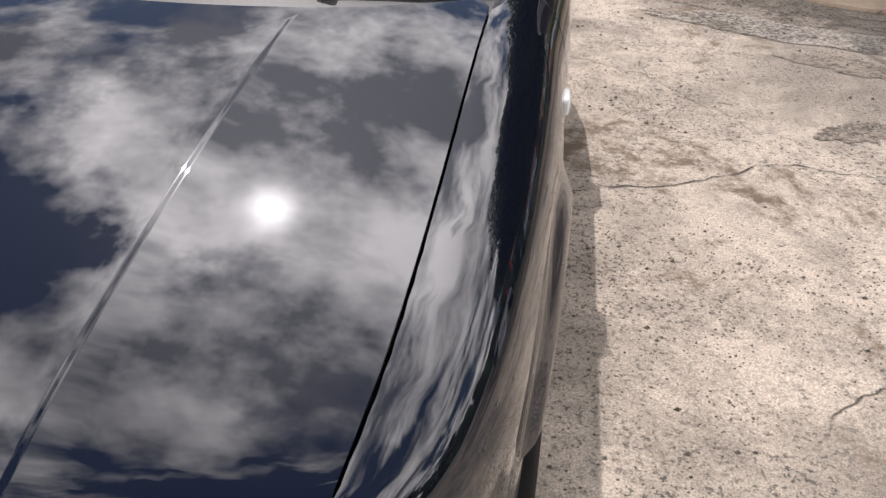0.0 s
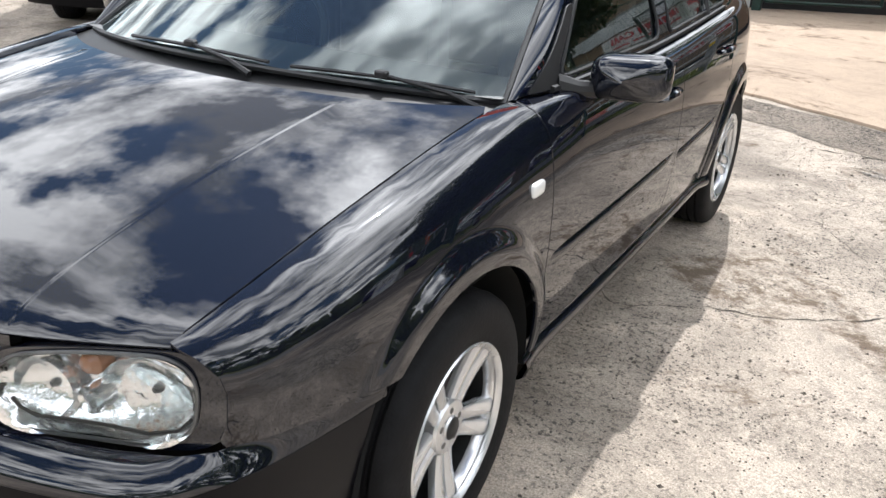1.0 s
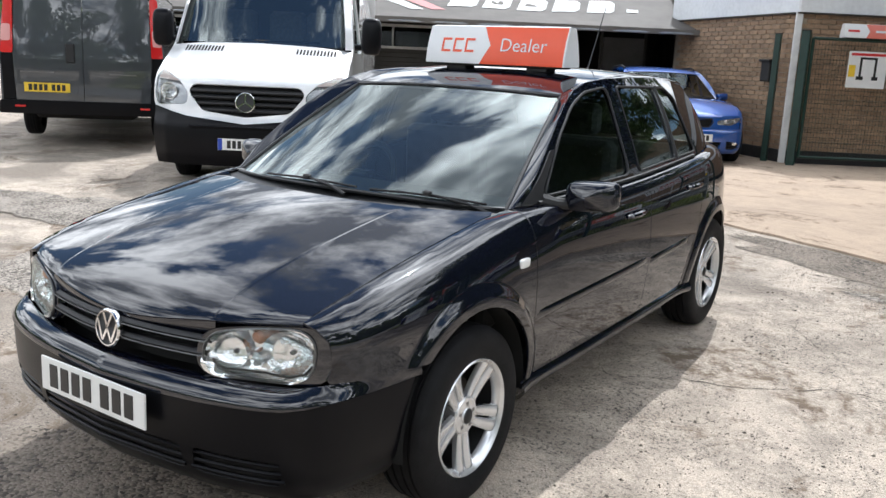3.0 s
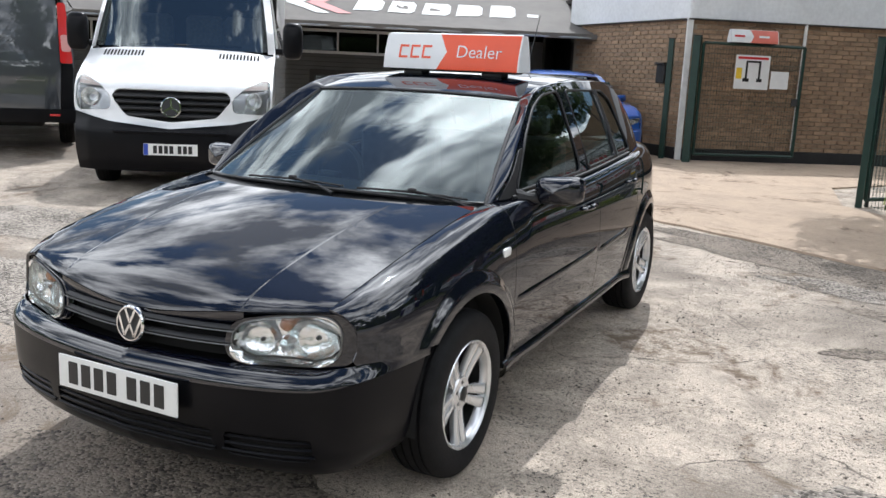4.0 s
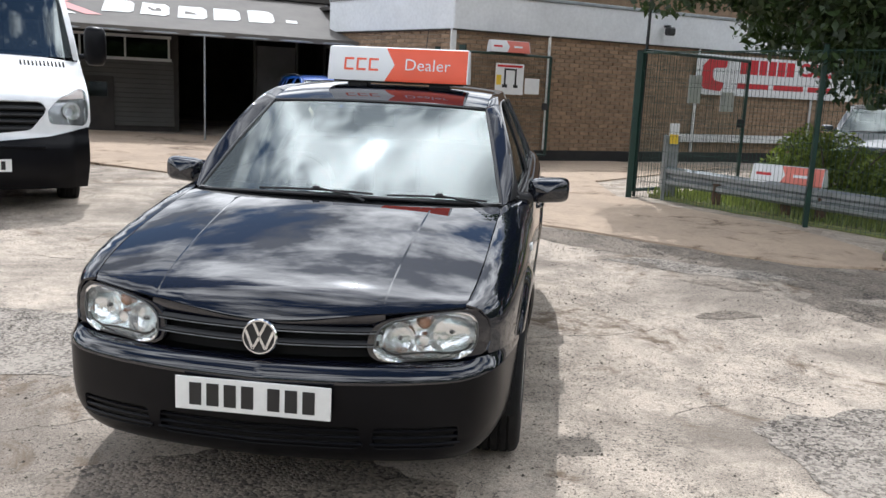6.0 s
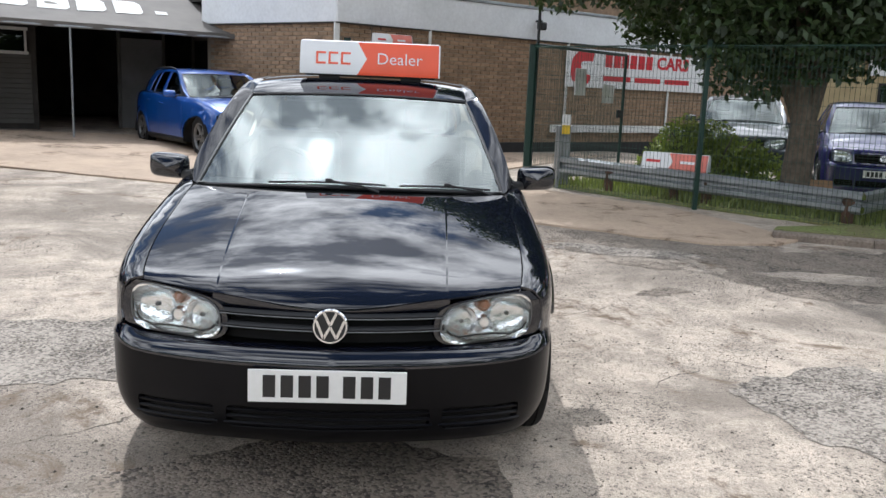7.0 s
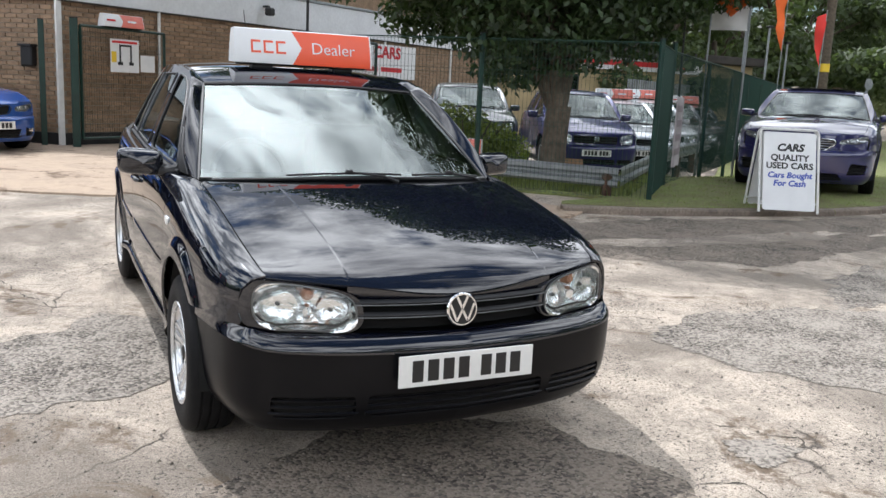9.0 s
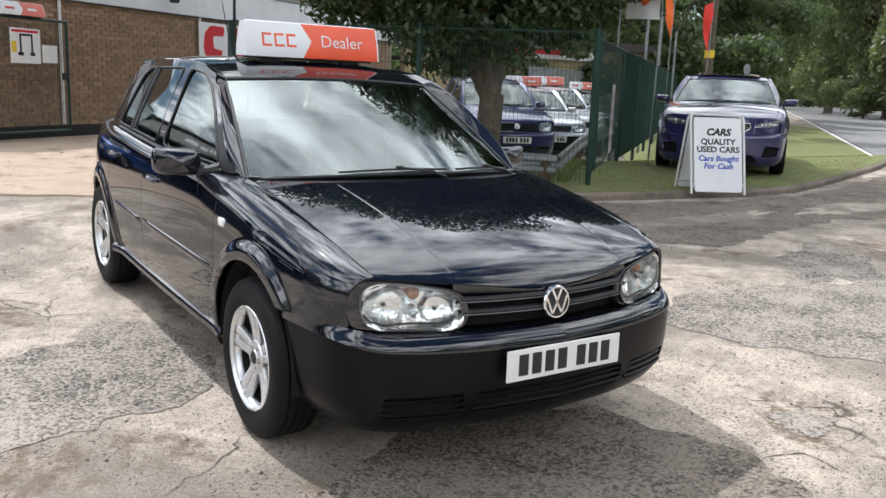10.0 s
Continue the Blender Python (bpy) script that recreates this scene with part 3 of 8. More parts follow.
def ring_badge(parent, m, r, kind):
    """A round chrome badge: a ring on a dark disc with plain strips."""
    b = part("badge", Geo().lathe([(r, 0.004), (r * 1.0, -0.006), (r * 0.94, -0.011), (r * 0.86, -0.011), (r * 0.84, -0.006), (r * 0.84, 0.0)], 40, "y"), CHROME, parent, "round chrome badge")
    b.matrix_local = m
    part("badge_disc", Geo().lathe([(0.0, -0.003), (r * 0.86, -0.003)], 32, "y"), INK, b)
    g = Geo()

    def strip(x0, z0, x1, z1, t):
        d = Vector((x1 - x0, z1 - z0)).normalized() * t / 2
        g.prism([(x0 - d.y, z0 + d.x), (x0 + d.y, z0 - d.x), (x1 + d.y, z1 - d.x), (x1 - d.y, z1 + d.x)], lambda a, c, e: (a * r, -0.0035 - e, c * r), 0.006)
    if kind == "star":
        for i in range(3):
            a = radians(90 + 120 * i)
            strip(0, 0, 0.86 * math.cos(a), 0.86 * math.sin(a), 0.16)
    else:
        for s in (-1, 1):
            strip(s * 0.34, 0.76, 0.0, 0.06, 0.15)
            strip(s * 0.78, 0.34, s * 0.36, -0.68, 0.15)
            strip(s * 0.36, -0.68, 0.0, -0.02, 0.15)
    part("badge_strips", g, CHROME, b)
    return b


def oblong(c):
    return abs(c) ** 0.5 * (1 if c > 0 else -1)


def superellipse(cx, cz, hw, hh, n=2.7, skew=0.0, taper=0.0, k=40):
    out = []
    for i in range(k):
        a = 2 * math.pi * i / k
        c, s = math.cos(a), math.sin(a)
        c, s = abs(c) ** (2 / n) * (1 if c > 0 else -1), abs(s) ** (2 / n) * (1 if s > 0 else -1)
        out.append((cx + hw * c, cz + hh * s * (1 + taper * c) + skew * hw * c))
    return out


def make_car(name, label, at, paint, y_map=None, sx=1.0, z_map=None, step=0.03, main=False, radius=0.3175, lamp=None, grille=None, bumper=None, rim=ALLOY, group="", plate=True, spokes=5, twin=True, wheels=True, style=None, sweep=0.0):
    """A five-door car. y_map and z_map carry lengths and heights of the hatchback into those of another car."""
    car = thing(name, label, "car", at, group)
    ym = curve(*y_map) if y_map else (lambda y: y)
    zm = curve(*z_map) if z_map else (lambda z: z)

    def w(x, y, z):
        return (x * sx, ym(y) + sweep * (abs(x) / 0.7) ** 2.2 * max(0.0, 1 - y / 1.1) ** 2, zm(z))
    bump_mat = bumper or paint
    core = (0, ym(2.0), zm(0.5))
    fl = 0.012
    # bonnet
    back = [(x, 0.955 + 0.235 * (abs(x) / 0.7) ** 2.6) for x in np.linspace(-0.69, 0.69, 25)]
    right = [(edge_x(y) - 0.004, y) for y in np.linspace(1.15, 0.3, 12)]
    nose = [(x, 0.094 + 0.33 * x * x) for x in np.linspace(0.655, -0.655, 31)]
    left = [(-(edge_x(y) - 0.004), y) for y in np.linspace(0.3, 1.15, 12)]
    folds = [[(q * (mix(0.392, 0.42, (y - 0.22) / 0.75) + o), y) for y in np.linspace(0.16, 0.97, 30)] for q in (1, -1) for o in (-0.0045, -0.0015, 0.0015, 0.0045)] if main else ()
    part("bonnet", sheet(back + right + nose + left, [], lambda a, b: w(a, b, bonnet_z(a, b)), step, core, 0.024 if main else fl, folds), paint, car)
    if main:
        part("bonnet_lip", Geo().grid(lambda u, v: (lambda x, n: w(x, n - 0.005 * math.sin(math.pi * v) + 0.010 * v, mix(bonnet_z(x, n) - 0.003, 0.657 + 0.05 * x * x, v)))(mix(-0.40, 0.40, u), 0.094 + 0.33 * mix(-0.40, 0.40, u) ** 2), 30, 6), paint, car)
    # sides
    for s in (1, -1):
        for nm, poly in PANEL.items():
            lips = [[(a, roll_of(a, b)) for a, b in arc(h, r + d, 0, 180, 30)] for h, r in ((HUB_F, ARCH_F), (HUB_R, ARCH_R)) for d in (0.010, 0.026, 0.036, 0.048, 0.060, 0.072, 0.086)] if main else []
            p = part(nm, sheet([(a, roll_of(a, b)) for a, b in poly], [], lambda a, b: (lambda q: w(s * q[0], q[1], q[2]))(side_at(a, b)), step, core, fl, lips), paint, car)
            if nm.endswith("door"):
                y0 = 2.06 if nm == "front_door" else 2.86
                zh = 0.80 if nm == "front_door" else 0.835
                hg = Geo().tube([w(s * (side_x(y, zh) + o), y, zh) for y, o in ((y0, 0.0), (y0 + 0.02, 0.012), (y0 + 0.1, 0.017), (y0 + 0.18, 0.012), (y0 + 0.2, 0.0))], [0.008, 0.012, 0.014, 0.012, 0.008], 8)
                part("door_handle", hg, paint, p)
                y0, y1 = (1.262, 2.338) if nm == "front_door" else (2.364, 2.93)
                if main:
                    mg = Geo().grid(lambda u, v: w(s * (side_x(mix(y0, y1, u), 0.545) + 0.011 * math.sin(math.pi * v) ** 0.5 * min(1, 12 * u + 0.05, 12 * (1 - u) + 0.05) - 0.002), mix(y0, y1, u), mix(0.525, 0.566, v) + 0.012 * u), 16, 6)
                    part("side_moulding", mg, paint, p)
        glass_out = RAIL_OUT + [(3.47, 1.27), (3.60, 1.12), (3.72, 0.987)] + list(reversed(line(lambda y: edge_z(y) + 0.003, 1.29, 3.70, 20)))
        part("window_frame", sheet(glass_out, [WIN_FRONT, WIN_REAR, WIN_QUARTER], lambda a, b: w(s * glass_x(a, b), a, b), step, core, 0.016), paint, car)
        for nm, poly in (("front_window", WIN_FRONT), ("rear_window", WIN_REAR), ("quarter_window", WIN_QUARTER)):
            o = part(nm, sheet(poly, [], lambda a, b: w(s * (glass_x(a, b) - 0.007), a, b), step * 2, core, 0), SIDE_GLASS, car, "dark tinted side glass")
        part("window_seal", Geo().tube([w(s * (glass_x(y, edge_z(y)) + 0.006), y, edge_z(y) + 0.008) for y in np.linspace(1.40, 3.12, 18)], 0.009, 6), TRIM, car)
        if main:
            for poly in (WIN_FRONT, rounded([(2.365, 0.962), (2.375, 1.342), (3.02, 1.322), (3.13, 1.27), (3.165, 0.99)], 0.03)):
                part("window_rubber", Geo().tube([w(s * (glass_x(a, b) + 0.001), a, b) for a, b in list(poly) + [poly[0]]], 0.006, 6), TRIM, car)
            part("quarter_divider", Geo().tube([w(s * (glass_x(a, b) + 0.0), a, b) for a, b in ((2.875, 0.972), (2.878, 1.15), (2.88, 1.33))], 0.014, 6), TRIM, car)
        # pillar and roof rail, rolled over from the window band to screen and roof

        def rail(u, v):
            q = u * (len(RAIL_IN) - 1)
            i = min(int(q), len(RAIL_IN) - 2)
            t = q - i
            a = Vector(RAIL_IN[i]).lerp(Vector(RAIL_IN[i + 1]), t)
            y, z = mix(RAIL_OUT[i][0], RAIL_OUT[i + 1][0], t), mix(RAIL_OUT[i][1], RAIL_OUT[i + 1][1], t)
            b = Vector((glass_x(y, z), y, z))
            m = Vector((mix(a.x, b.x, 0.72), mix(a.y, b.y, 0.35), max(a.z, b.z) + 0.004))
            p = a * (1 - v) ** 2 + m * 2 * v * (1 - v) + b * v * v
            return w(s * p.x, p.y, p.z)
        part("roof_pillar", Geo().grid(rail, 66 if main else 33, 8), paint, car, angle=60)
        sill = Geo().grid(lambda u, v: w(s * (side_x(mix(1.2, 3.05, u), 0.30) - 0.008 + 0.022 * math.sin(math.pi * min(1, v * 1.5)) ** 0.8 - 0.06 * v ** 3), mix(1.2, 3.05, u), mix(0.297, 0.185, v)), 20, 12)
        part("sill", sill, paint if main else TRIM, car)
        # door mirror
        mg = Geo()

        def shell(u, v):
            a, b = u * 2 * math.pi, v * math.pi
            c, e = math.cos(a), math.sin(a)
            c, e = abs(c) ** 0.45 * (1 if c > 0 else -1), abs(e) ** 0.45 * (1 if e > 0 else -1)
            r = math.sin(b) ** 0.4
            return w(s * (0.905 + 0.098 * r * c), 1.555 - 0.062 * math.cos(b) - 0.02 * (1 + c) * -1 * r, 0.958 + 0.06 * r * e + 0.004 * c)
        mg.grid(shell, 28, 12)
        mir = part("door_mirror", mg, paint, car)
        part("mirror_glass", Geo().grid(lambda u, v: w(s * mix(0.83, 0.985, u), 1.637 + 0.018 * u, mix(0.915, 1.0, v)), 1, 1), CHROME, mir)
        part("mirror_arm", Geo().tube([w(s * x, y, z) for x, y, z in ((0.745, 1.45, 0.935), (0.79, 1.49, 0.925), (0.85, 1.545, 0.922))], [0.035, 0.024, 0.02], 10), TRIM, mir)
        sail = rounded([(1.315, 0.932), (1.43, 0.935), (1.455, 0.99), (1.60, 1.12), (1.56, 1.115), (1.40, 1.0)], 0.01)
        part("mirror_sail", sheet(sail, [], lambda a, b: w(s * (glass_x(a, b) + 0.004), a, b), step * 2, core, 0.006), TRIM, mir)
        if main:
            ind = part("side_indicator", Geo().grid(lambda u, v: w(s * (side_x(1.165, 0.76) - 0.004 + 0.013 * math.sin(math.pi / 2 * v) ** 0.4), 1.165 + 0.034 * math.cos(math.pi / 2 * v) * oblong(math.cos(2 * math.pi * u)), 0.762 + 0.018 * math.cos(math.pi / 2 * v) * oblong(math.sin(2 * math.pi * u))), 20, 8), WHITE_LENS, car, "small clear side indicator")
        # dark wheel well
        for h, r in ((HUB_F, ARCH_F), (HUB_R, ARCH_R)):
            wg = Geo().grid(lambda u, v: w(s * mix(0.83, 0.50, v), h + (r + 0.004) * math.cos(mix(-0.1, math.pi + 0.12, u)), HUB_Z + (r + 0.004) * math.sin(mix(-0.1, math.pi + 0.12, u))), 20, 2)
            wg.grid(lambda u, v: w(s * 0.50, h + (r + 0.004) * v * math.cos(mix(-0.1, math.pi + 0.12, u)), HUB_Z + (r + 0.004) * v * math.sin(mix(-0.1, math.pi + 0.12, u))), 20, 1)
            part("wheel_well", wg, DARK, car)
        if wheels:
            for y in (HUB_F, HUB_R):
                wheel_parts(car, s * (0.755 * sx), ym(y), radius - (0.035 if main else 0.0), radius, s, y == HUB_F, rim, spokes, twin, main)
    # roof, glass, tail
    roof_poly = [(x, 1.862 + 0.07 * (x / 0.56) ** 2) for x in np.linspace(-0.56, 0.56, 13)] + [(0.562, 2.4), (0.562, 3.0), (0.562, 3.42), (0.3, 3.45), (-0.3, 3.45), (-0.562, 3.42), (-0.562, 3.0), (-0.562, 2.4)]
    part("roof", sheet(roof_poly, [], lambda a, b: w(a, b, roof_at(a, b)), step, core, fl), paint, car)
    sc = part("windscreen", Geo().grid(lambda u, v: w(*screen_at(2 * u - 1, v)), 28, 18), SCREEN if main else PLAIN_SCREEN, car, "clear curved windscreen", angle=80)
    rim_path = [screen_at(-1 + 2 * i / 24, 0.0) for i in range(25)] + [screen_at(1, i / 14) for i in range(1, 15)] + [screen_at(1 - 2 * i / 24, 1) for i in range(1, 25)] + [screen_at(-1, 1 - i / 14) for i in range(1, 15)]
    part("screen_seal", Geo().tube([w(x, y, z + 0.001) for x, y, z in rim_path], 0.008, 6, False), TRIM, car)
    part("scuttle", Geo().grid(lambda u, v: w(mix(-0.72, 0.72, u), mix(0.945 + 0.235 * abs(2 * u - 1) ** 2.6, 1.075 + 0.225 * (2 * u - 1) ** 2, v), mix(0.905 - 0.005 * (2 * u - 1) ** 2, 0.945 - 0.03 * (2 * u - 1) ** 2, v)), 24, 3), TRIM, car)
    part("rear_screen", Geo().grid(lambda u, v: w((2 * u - 1) * mix(0.555, 0.64, v), mix(3.45, 3.78, v) - 0.07 * (2 * u - 1) ** 2 + 0.02 * math.sin(math.pi * v), mix(1.362, 0.985, v)), 10, 6), SIDE_GLASS, car, "dark rear screen")
    part("tailgate", Geo().grid(lambda u, v: w((2 * u - 1) * mix(0.63, 0.70, math.sin(v * 3.1)), mix(3.78, 4.04, min(1, v * 2) ** 0.6) - 0.16 * abs(2 * u - 1) ** 3, mix(0.985, 0.26, v)), 16, 10), paint, car)
    # front bumper: painted roll above, lower skin with air slots
    def near_side(a):
        t = min(1.0, max(0.0, (abs(a) - 0.68) / 0.22))
        return t * t * (3 - 2 * t)

    def crease(a):
        """The height at which the painted roll meets the lower skin; it climbs towards the wheel."""
        return 0.493 + 0.012 * min(1.0, abs(a) / 0.7) ** 2 + 0.02 * near_side(a)

    def end_of(z):
        y = HUB_F - math.sqrt(max(0.01, ARCH_F ** 2 - (z - HUB_Z) ** 2)) - 0.004
        lo, hi = 0.8, 1.2
        for _ in range(20):
            mid = (lo + hi) / 2
            lo, hi = (mid, hi) if plan_y(mid) < y else (lo, mid)
        return lo

    def roll(a, b):
        """The painted roll from the crease back to lamps and grille, and up to the fender at the sides."""
        q, ns, z0 = b * math.pi / 2, near_side(a), crease(a)
        p = plan_at(a, mix(0.066, 0.004, ns) * (1 - math.cos(q)) - 0.004 * (1 - ns) * math.cos(q))
        if ns:
            far = max(0.0, abs(p[0]) - side_x(max(0.24, p[1]), 0.57) + 0.001)
            p = (p[0] - (1 if a > 0 else -1) * far * ns * b, p[1])
        return w(*p, mix(z0 + (0.553 - z0) * math.sin(q), z0 + (0.571 - 0.012 * max(0.0, (abs(a) - 0.95) / 0.1) - z0) * b, ns))
    zs = [0.20 + 0.297 * i / 8 for i in range(9)]
    out = [(end_of(z), z) for z in zs] + [(-end_of(z), z) for z in reversed(zs)]
    slots = style["slots"] if style else [rounded([(c - h, 0.265), (c + h, 0.265), (c + h, 0.350), (c - h, 0.350)], 0.02, 2) for c, h in ((0, 0.37), (0.56, 0.145), (-0.56, 0.145))]
    bm = part("front_bumper", sheet(out, slots, lambda a, b: w(*plan_at(a, lower_in(b)), b + (crease(a) - 0.499) * max(0.0, (b - 0.36) / 0.137) ** 2), step, core, 0.03), bump_mat, car)
    e1 = end_of(0.54)
    out = [(-e1, 0.0), (e1, 0.0), (e1, 1.0), (-e1, 1.0)]
    part("bumper_top", sheet([(a, b) for a, b in resample(out, 0.06)], [], roll, 0.045, core, 0.004), paint, car)
    for sl in slots:
        a0, a1, b0, b1 = min(p[0] for p in sl), max(p[0] for p in sl), min(p[1] for p in sl), max(p[1] for p in sl)
        part("slot_back", Geo().grid(lambda u, v: w(*plan_at(mix(a0 - 0.02, a1 + 0.02, u), 0.045), mix(b0 - 0.02, b1 + 0.02, v)), 12, 1), DARK, bm)
        for k in range(3):
            z = mix(b0, b1, 0.22 + 0.28 * k)
            part("air_slat", Geo().tube([w(*plan_at(mix(a0 - 0.01, a1 + 0.01, i / 10), 0.016), z) for i in range(11)], 0.0065, 6), BUMPER, bm)
    # lamps and grille
    if style:
        outline = rounded(style["lamp"], 0.035, 5)
    elif main:
        outline = rounded([(0.372, 0.556), (0.374, 0.676), (0.53, 0.710), (0.698, 0.718), (0.698, 0.562)], 0.085, 8)
    else:
        lp = lamp or {"c": (0.542, 0.629), "h": (0.163, 0.078), "n": 3.0, "skew": 0.05, "taper": 0.08}
        outline = superellipse(*lp["c"], *lp["h"], lp["n"], lp["skew"], lp["taper"])
    lc = [(min(p[k] for p in outline) + max(p[k] for p in outline)) / 2 for k in (0, 1)]
    lh = [(max(p[k] for p in outline) - min(p[k] for p in outline)) / 2 for k in (0, 1)]
    for s in (1, -1):
        hl = part("headlamp", sheet(outline, [], lambda a, b: w(s * a, face_y(a, b) - 0.006 - 0.012 * max(0.0, 1 - ((a - lc[0]) / lh[0]) ** 2 - ((b - lc[1]) / lh[1]) ** 2), b), step, core, 0), LENS, car, "clear headlamp with bright reflectors")
        part("lamp_bezel", Geo().tube([w(s * a, face_y(a, b) - 0.003, b) for a, b in outline + outline[:1]], 0.0035, 6, False), DULL_METAL, hl)
        big = [(lc[0] + (a - lc[0]) * 1.02, lc[1] + (b - lc[1]) * 1.02) for a, b in outline]
        part("lamp_bowl", sheet(big, [], lambda a, b: w(s * a, face_y(a, b) + 0.042 * max(-0.3, 1 - 0.75 * (((a - lc[0]) / lh[0]) ** 2 + ((b - lc[1]) / lh[1]) ** 2) ** 2), b), step * 0.8, (0, 3, 0.6), 0), REFLECTOR if not style else style["bowl"], hl)
        if style:
            for x, z, r in style["bulbs"]:
                part("projector", Geo().lathe([(0.0, -0.01), (r * 0.6, -0.004), (r * 0.9, 0.008), (r, 0.0), (r * 1.15, 0.004), (r * 1.15, 0.03)], 20, "y", w(s * x, face_y(x, z) + 0.02, z)), REFLECTOR, hl)
        if main:
            for nm, x, z, rx, rz, d in (("main_reflector", 0.612, 0.638, 0.074, 0.060, 0.055), ("dip_reflector", 0.446, 0.622, 0.050, 0.052, 0.05)):
                y = face_y(x, z) + 0.006
                part(nm, Geo().lathe([(q, d * (1 - q * q)) for q in (0.12, 0.3, 0.5, 0.7, 0.85, 1.0)] + [(1.06, -0.004), (1.1, 0.012)], 32, "y").warp(lambda a, b, c: (s * x + a * rx, y + 0.012 + b + 0.26 * s * a * rx, z + c * rz)), REFLECTOR, hl)
                part("bulb", Geo().lathe([(0.0, -0.008), (0.005, -0.007), (0.008, 0.0), (0.008, 0.04)], 14, "y", (s * x, y + 0.03, z)), DULL_METAL, hl)
            part("indicator_bulb", Geo().lathe([(0.0, -0.016), (0.014, -0.012), (0.022, 0.0), (0.022, 0.03)], 16, "y", (s * 0.522, face_y(0.522, 0.68) + 0.020, 0.678)), AMBER, hl, "amber bulb")
            part("small_lamp", Geo().lathe([(0.0, -0.004), (0.016, -0.003), (0.022, -0.008), (0.026, 0.0), (0.026, 0.03)], 18, "y", (s * 0.526, face_y(0.526, 0.62) + 0.014, 0.618)), REFLECTOR, hl)
            part("lamp_ledge", Geo().tube([(s * x0, face_y(x0, z0) + 0.008, z0) for x0, z0 in ((0.395, 0.60), (0.41, 0.585), (0.44, 0.576), (0.50, 0.580), (0.56, 0.580), (0.62, 0.574), (0.665, 0.585), (0.685, 0.61))], 0.0035, 6), TRIM, hl)
            frame_ = rounded([(0.346, 0.550), (0.350, 0.682), (0.53, 0.716), (0.748, 0.726), (0.748, 0.556)], 0.09, 8)
            part("lamp_surround", sheet(frame_, [outline], lambda a, b: w(s * a, face_y(a, b) + 0.001, b), 0.02, core, 0.03), paint, car)
    if not style:
        gr = grille or {"h": 0.385, "z": (0.572, 0.69), "slats": 2 if main else 3}
        gp = part("grille", Geo().grid(lambda u, v: w(mix(-gr["h"], gr["h"], u), face_y(mix(-gr["h"], gr["h"], u), 0.6) + 0.05, mix(gr["z"][0] - 0.02, gr["z"][1] + 0.01, v)), 16, 1), DARK, car, "black slatted grille")
        for i in range(gr["slats"]):
            z = mix(gr["z"][0], gr["z"][1], (i + 0.6) / (gr["slats"] + 0.1)) if not main else 0.606 + 0.043 * i
            sg = Geo().grid(lambda u, v: w(mix(-gr["h"], gr["h"], u), face_y(mix(-gr["h"], gr["h"], u), z) + 0.012 - 0.012 * math.sin(math.pi * min(1, 2 * v)) + (0.035 if v > 0.9 else 0), z + 0.009 * (1 - 2 * abs(2 * v - 1)) * -1 + 0.006 * math.cos(math.pi * v)), 24, 8)
            part("grille_slat", sg, TRIM, gp)
            if main:
                part("slat_edge", Geo().tube([w(x, face_y(x, z) - 0.002, z - 0.002) for x in np.linspace(-gr["h"], gr["h"], 21)], 0.0022, 5), DULL_METAL, gp)
        cuts = [rounded([(-gr["h"], max(0.558, gr["z"][0])), (gr["h"], max(0.558, gr["z"][0])), (gr["h"] * 1.04, gr["z"][1] - 0.004), (-gr["h"] * 1.04, gr["z"][1] - 0.004)], 0.02)]
        zt, hh = gr["z"][1] + 0.012, gr["h"] + 0.02
    else:
        cuts, zt, hh = [rounded(c, 0.025, 4) for c in style["grilles"]], 0.705, 0.40
        for c in cuts:
            xs, zs_ = [p[0] for p in c], [p[1] for p in c]
            gp = part("grille", sheet([(a + 0.02 * (1 if a > sum(xs) / len(xs) else -1), b) for a, b in c], [], lambda a, b: w(a, face_y(abs(a), b) + 0.04, b), 0.05, core, 0), DARK, car, style["grille_label"])
            part("grille_ring", Geo().tube([w(a, face_y(abs(a), b) - 0.001, b) for a, b in c + c[:1]], 0.007, 6, False), style["ring"], gp)
            for k in range(style["bars"]):
                z = mix(min(zs_), max(zs_), (k + 0.7) / (style["bars"] + 0.4))
                row_ = sorted(a for a, b in resample(c, 0.004) if abs(b - z) < 0.004)
                part("grille_slat", Geo().tube([w(x, face_y(abs(x), z) + 0.008, z) for x in np.linspace(row_[0], row_[-1], 13)], 0.0065, 6), style["bar"], gp)
    if not main:
        frame_poly = [(-0.715, 0.545), (0.715, 0.545), (0.715, 0.74), (0.42, 0.735), (hh, zt + 0.012), (0, zt + 0.008), (-hh, zt + 0.012), (-0.42, 0.735), (-0.715, 0.74)]
        part("nose_panel", sheet(frame_poly, cuts + [outline, [(-a, b) for a, b in reversed(outline)]], lambda a, b: w(a, face_y(a, b) + 0.002, b), step, core, 0.03), paint, car)
    if plate:
        number_plate(car, pose(0, ym(0.0) - 0.002 if not main else -0.001, zm(0.44), -2))
    # wipers
    for x0, y0, x1, y1 in ((-0.36, 1.14, 0.16, 1.105), (0.22, 1.10, 0.64, 1.205)):
        def on(x, v, up):
            u = x / 0.70
            p = screen_at(u, v)
            return w(p[0], p[1] - up * 0.6, p[2] + up)
        wp = part("wiper", Geo().tube([on(mix(x0, x1, t), 0.018 + 0.012 * math.sin(3 * t), 0.008) for t in (0, 0.25, 0.5, 0.75, 1)], 0.005, 6), TRIM, car)
        xm = mix(x0, x1, 0.52)
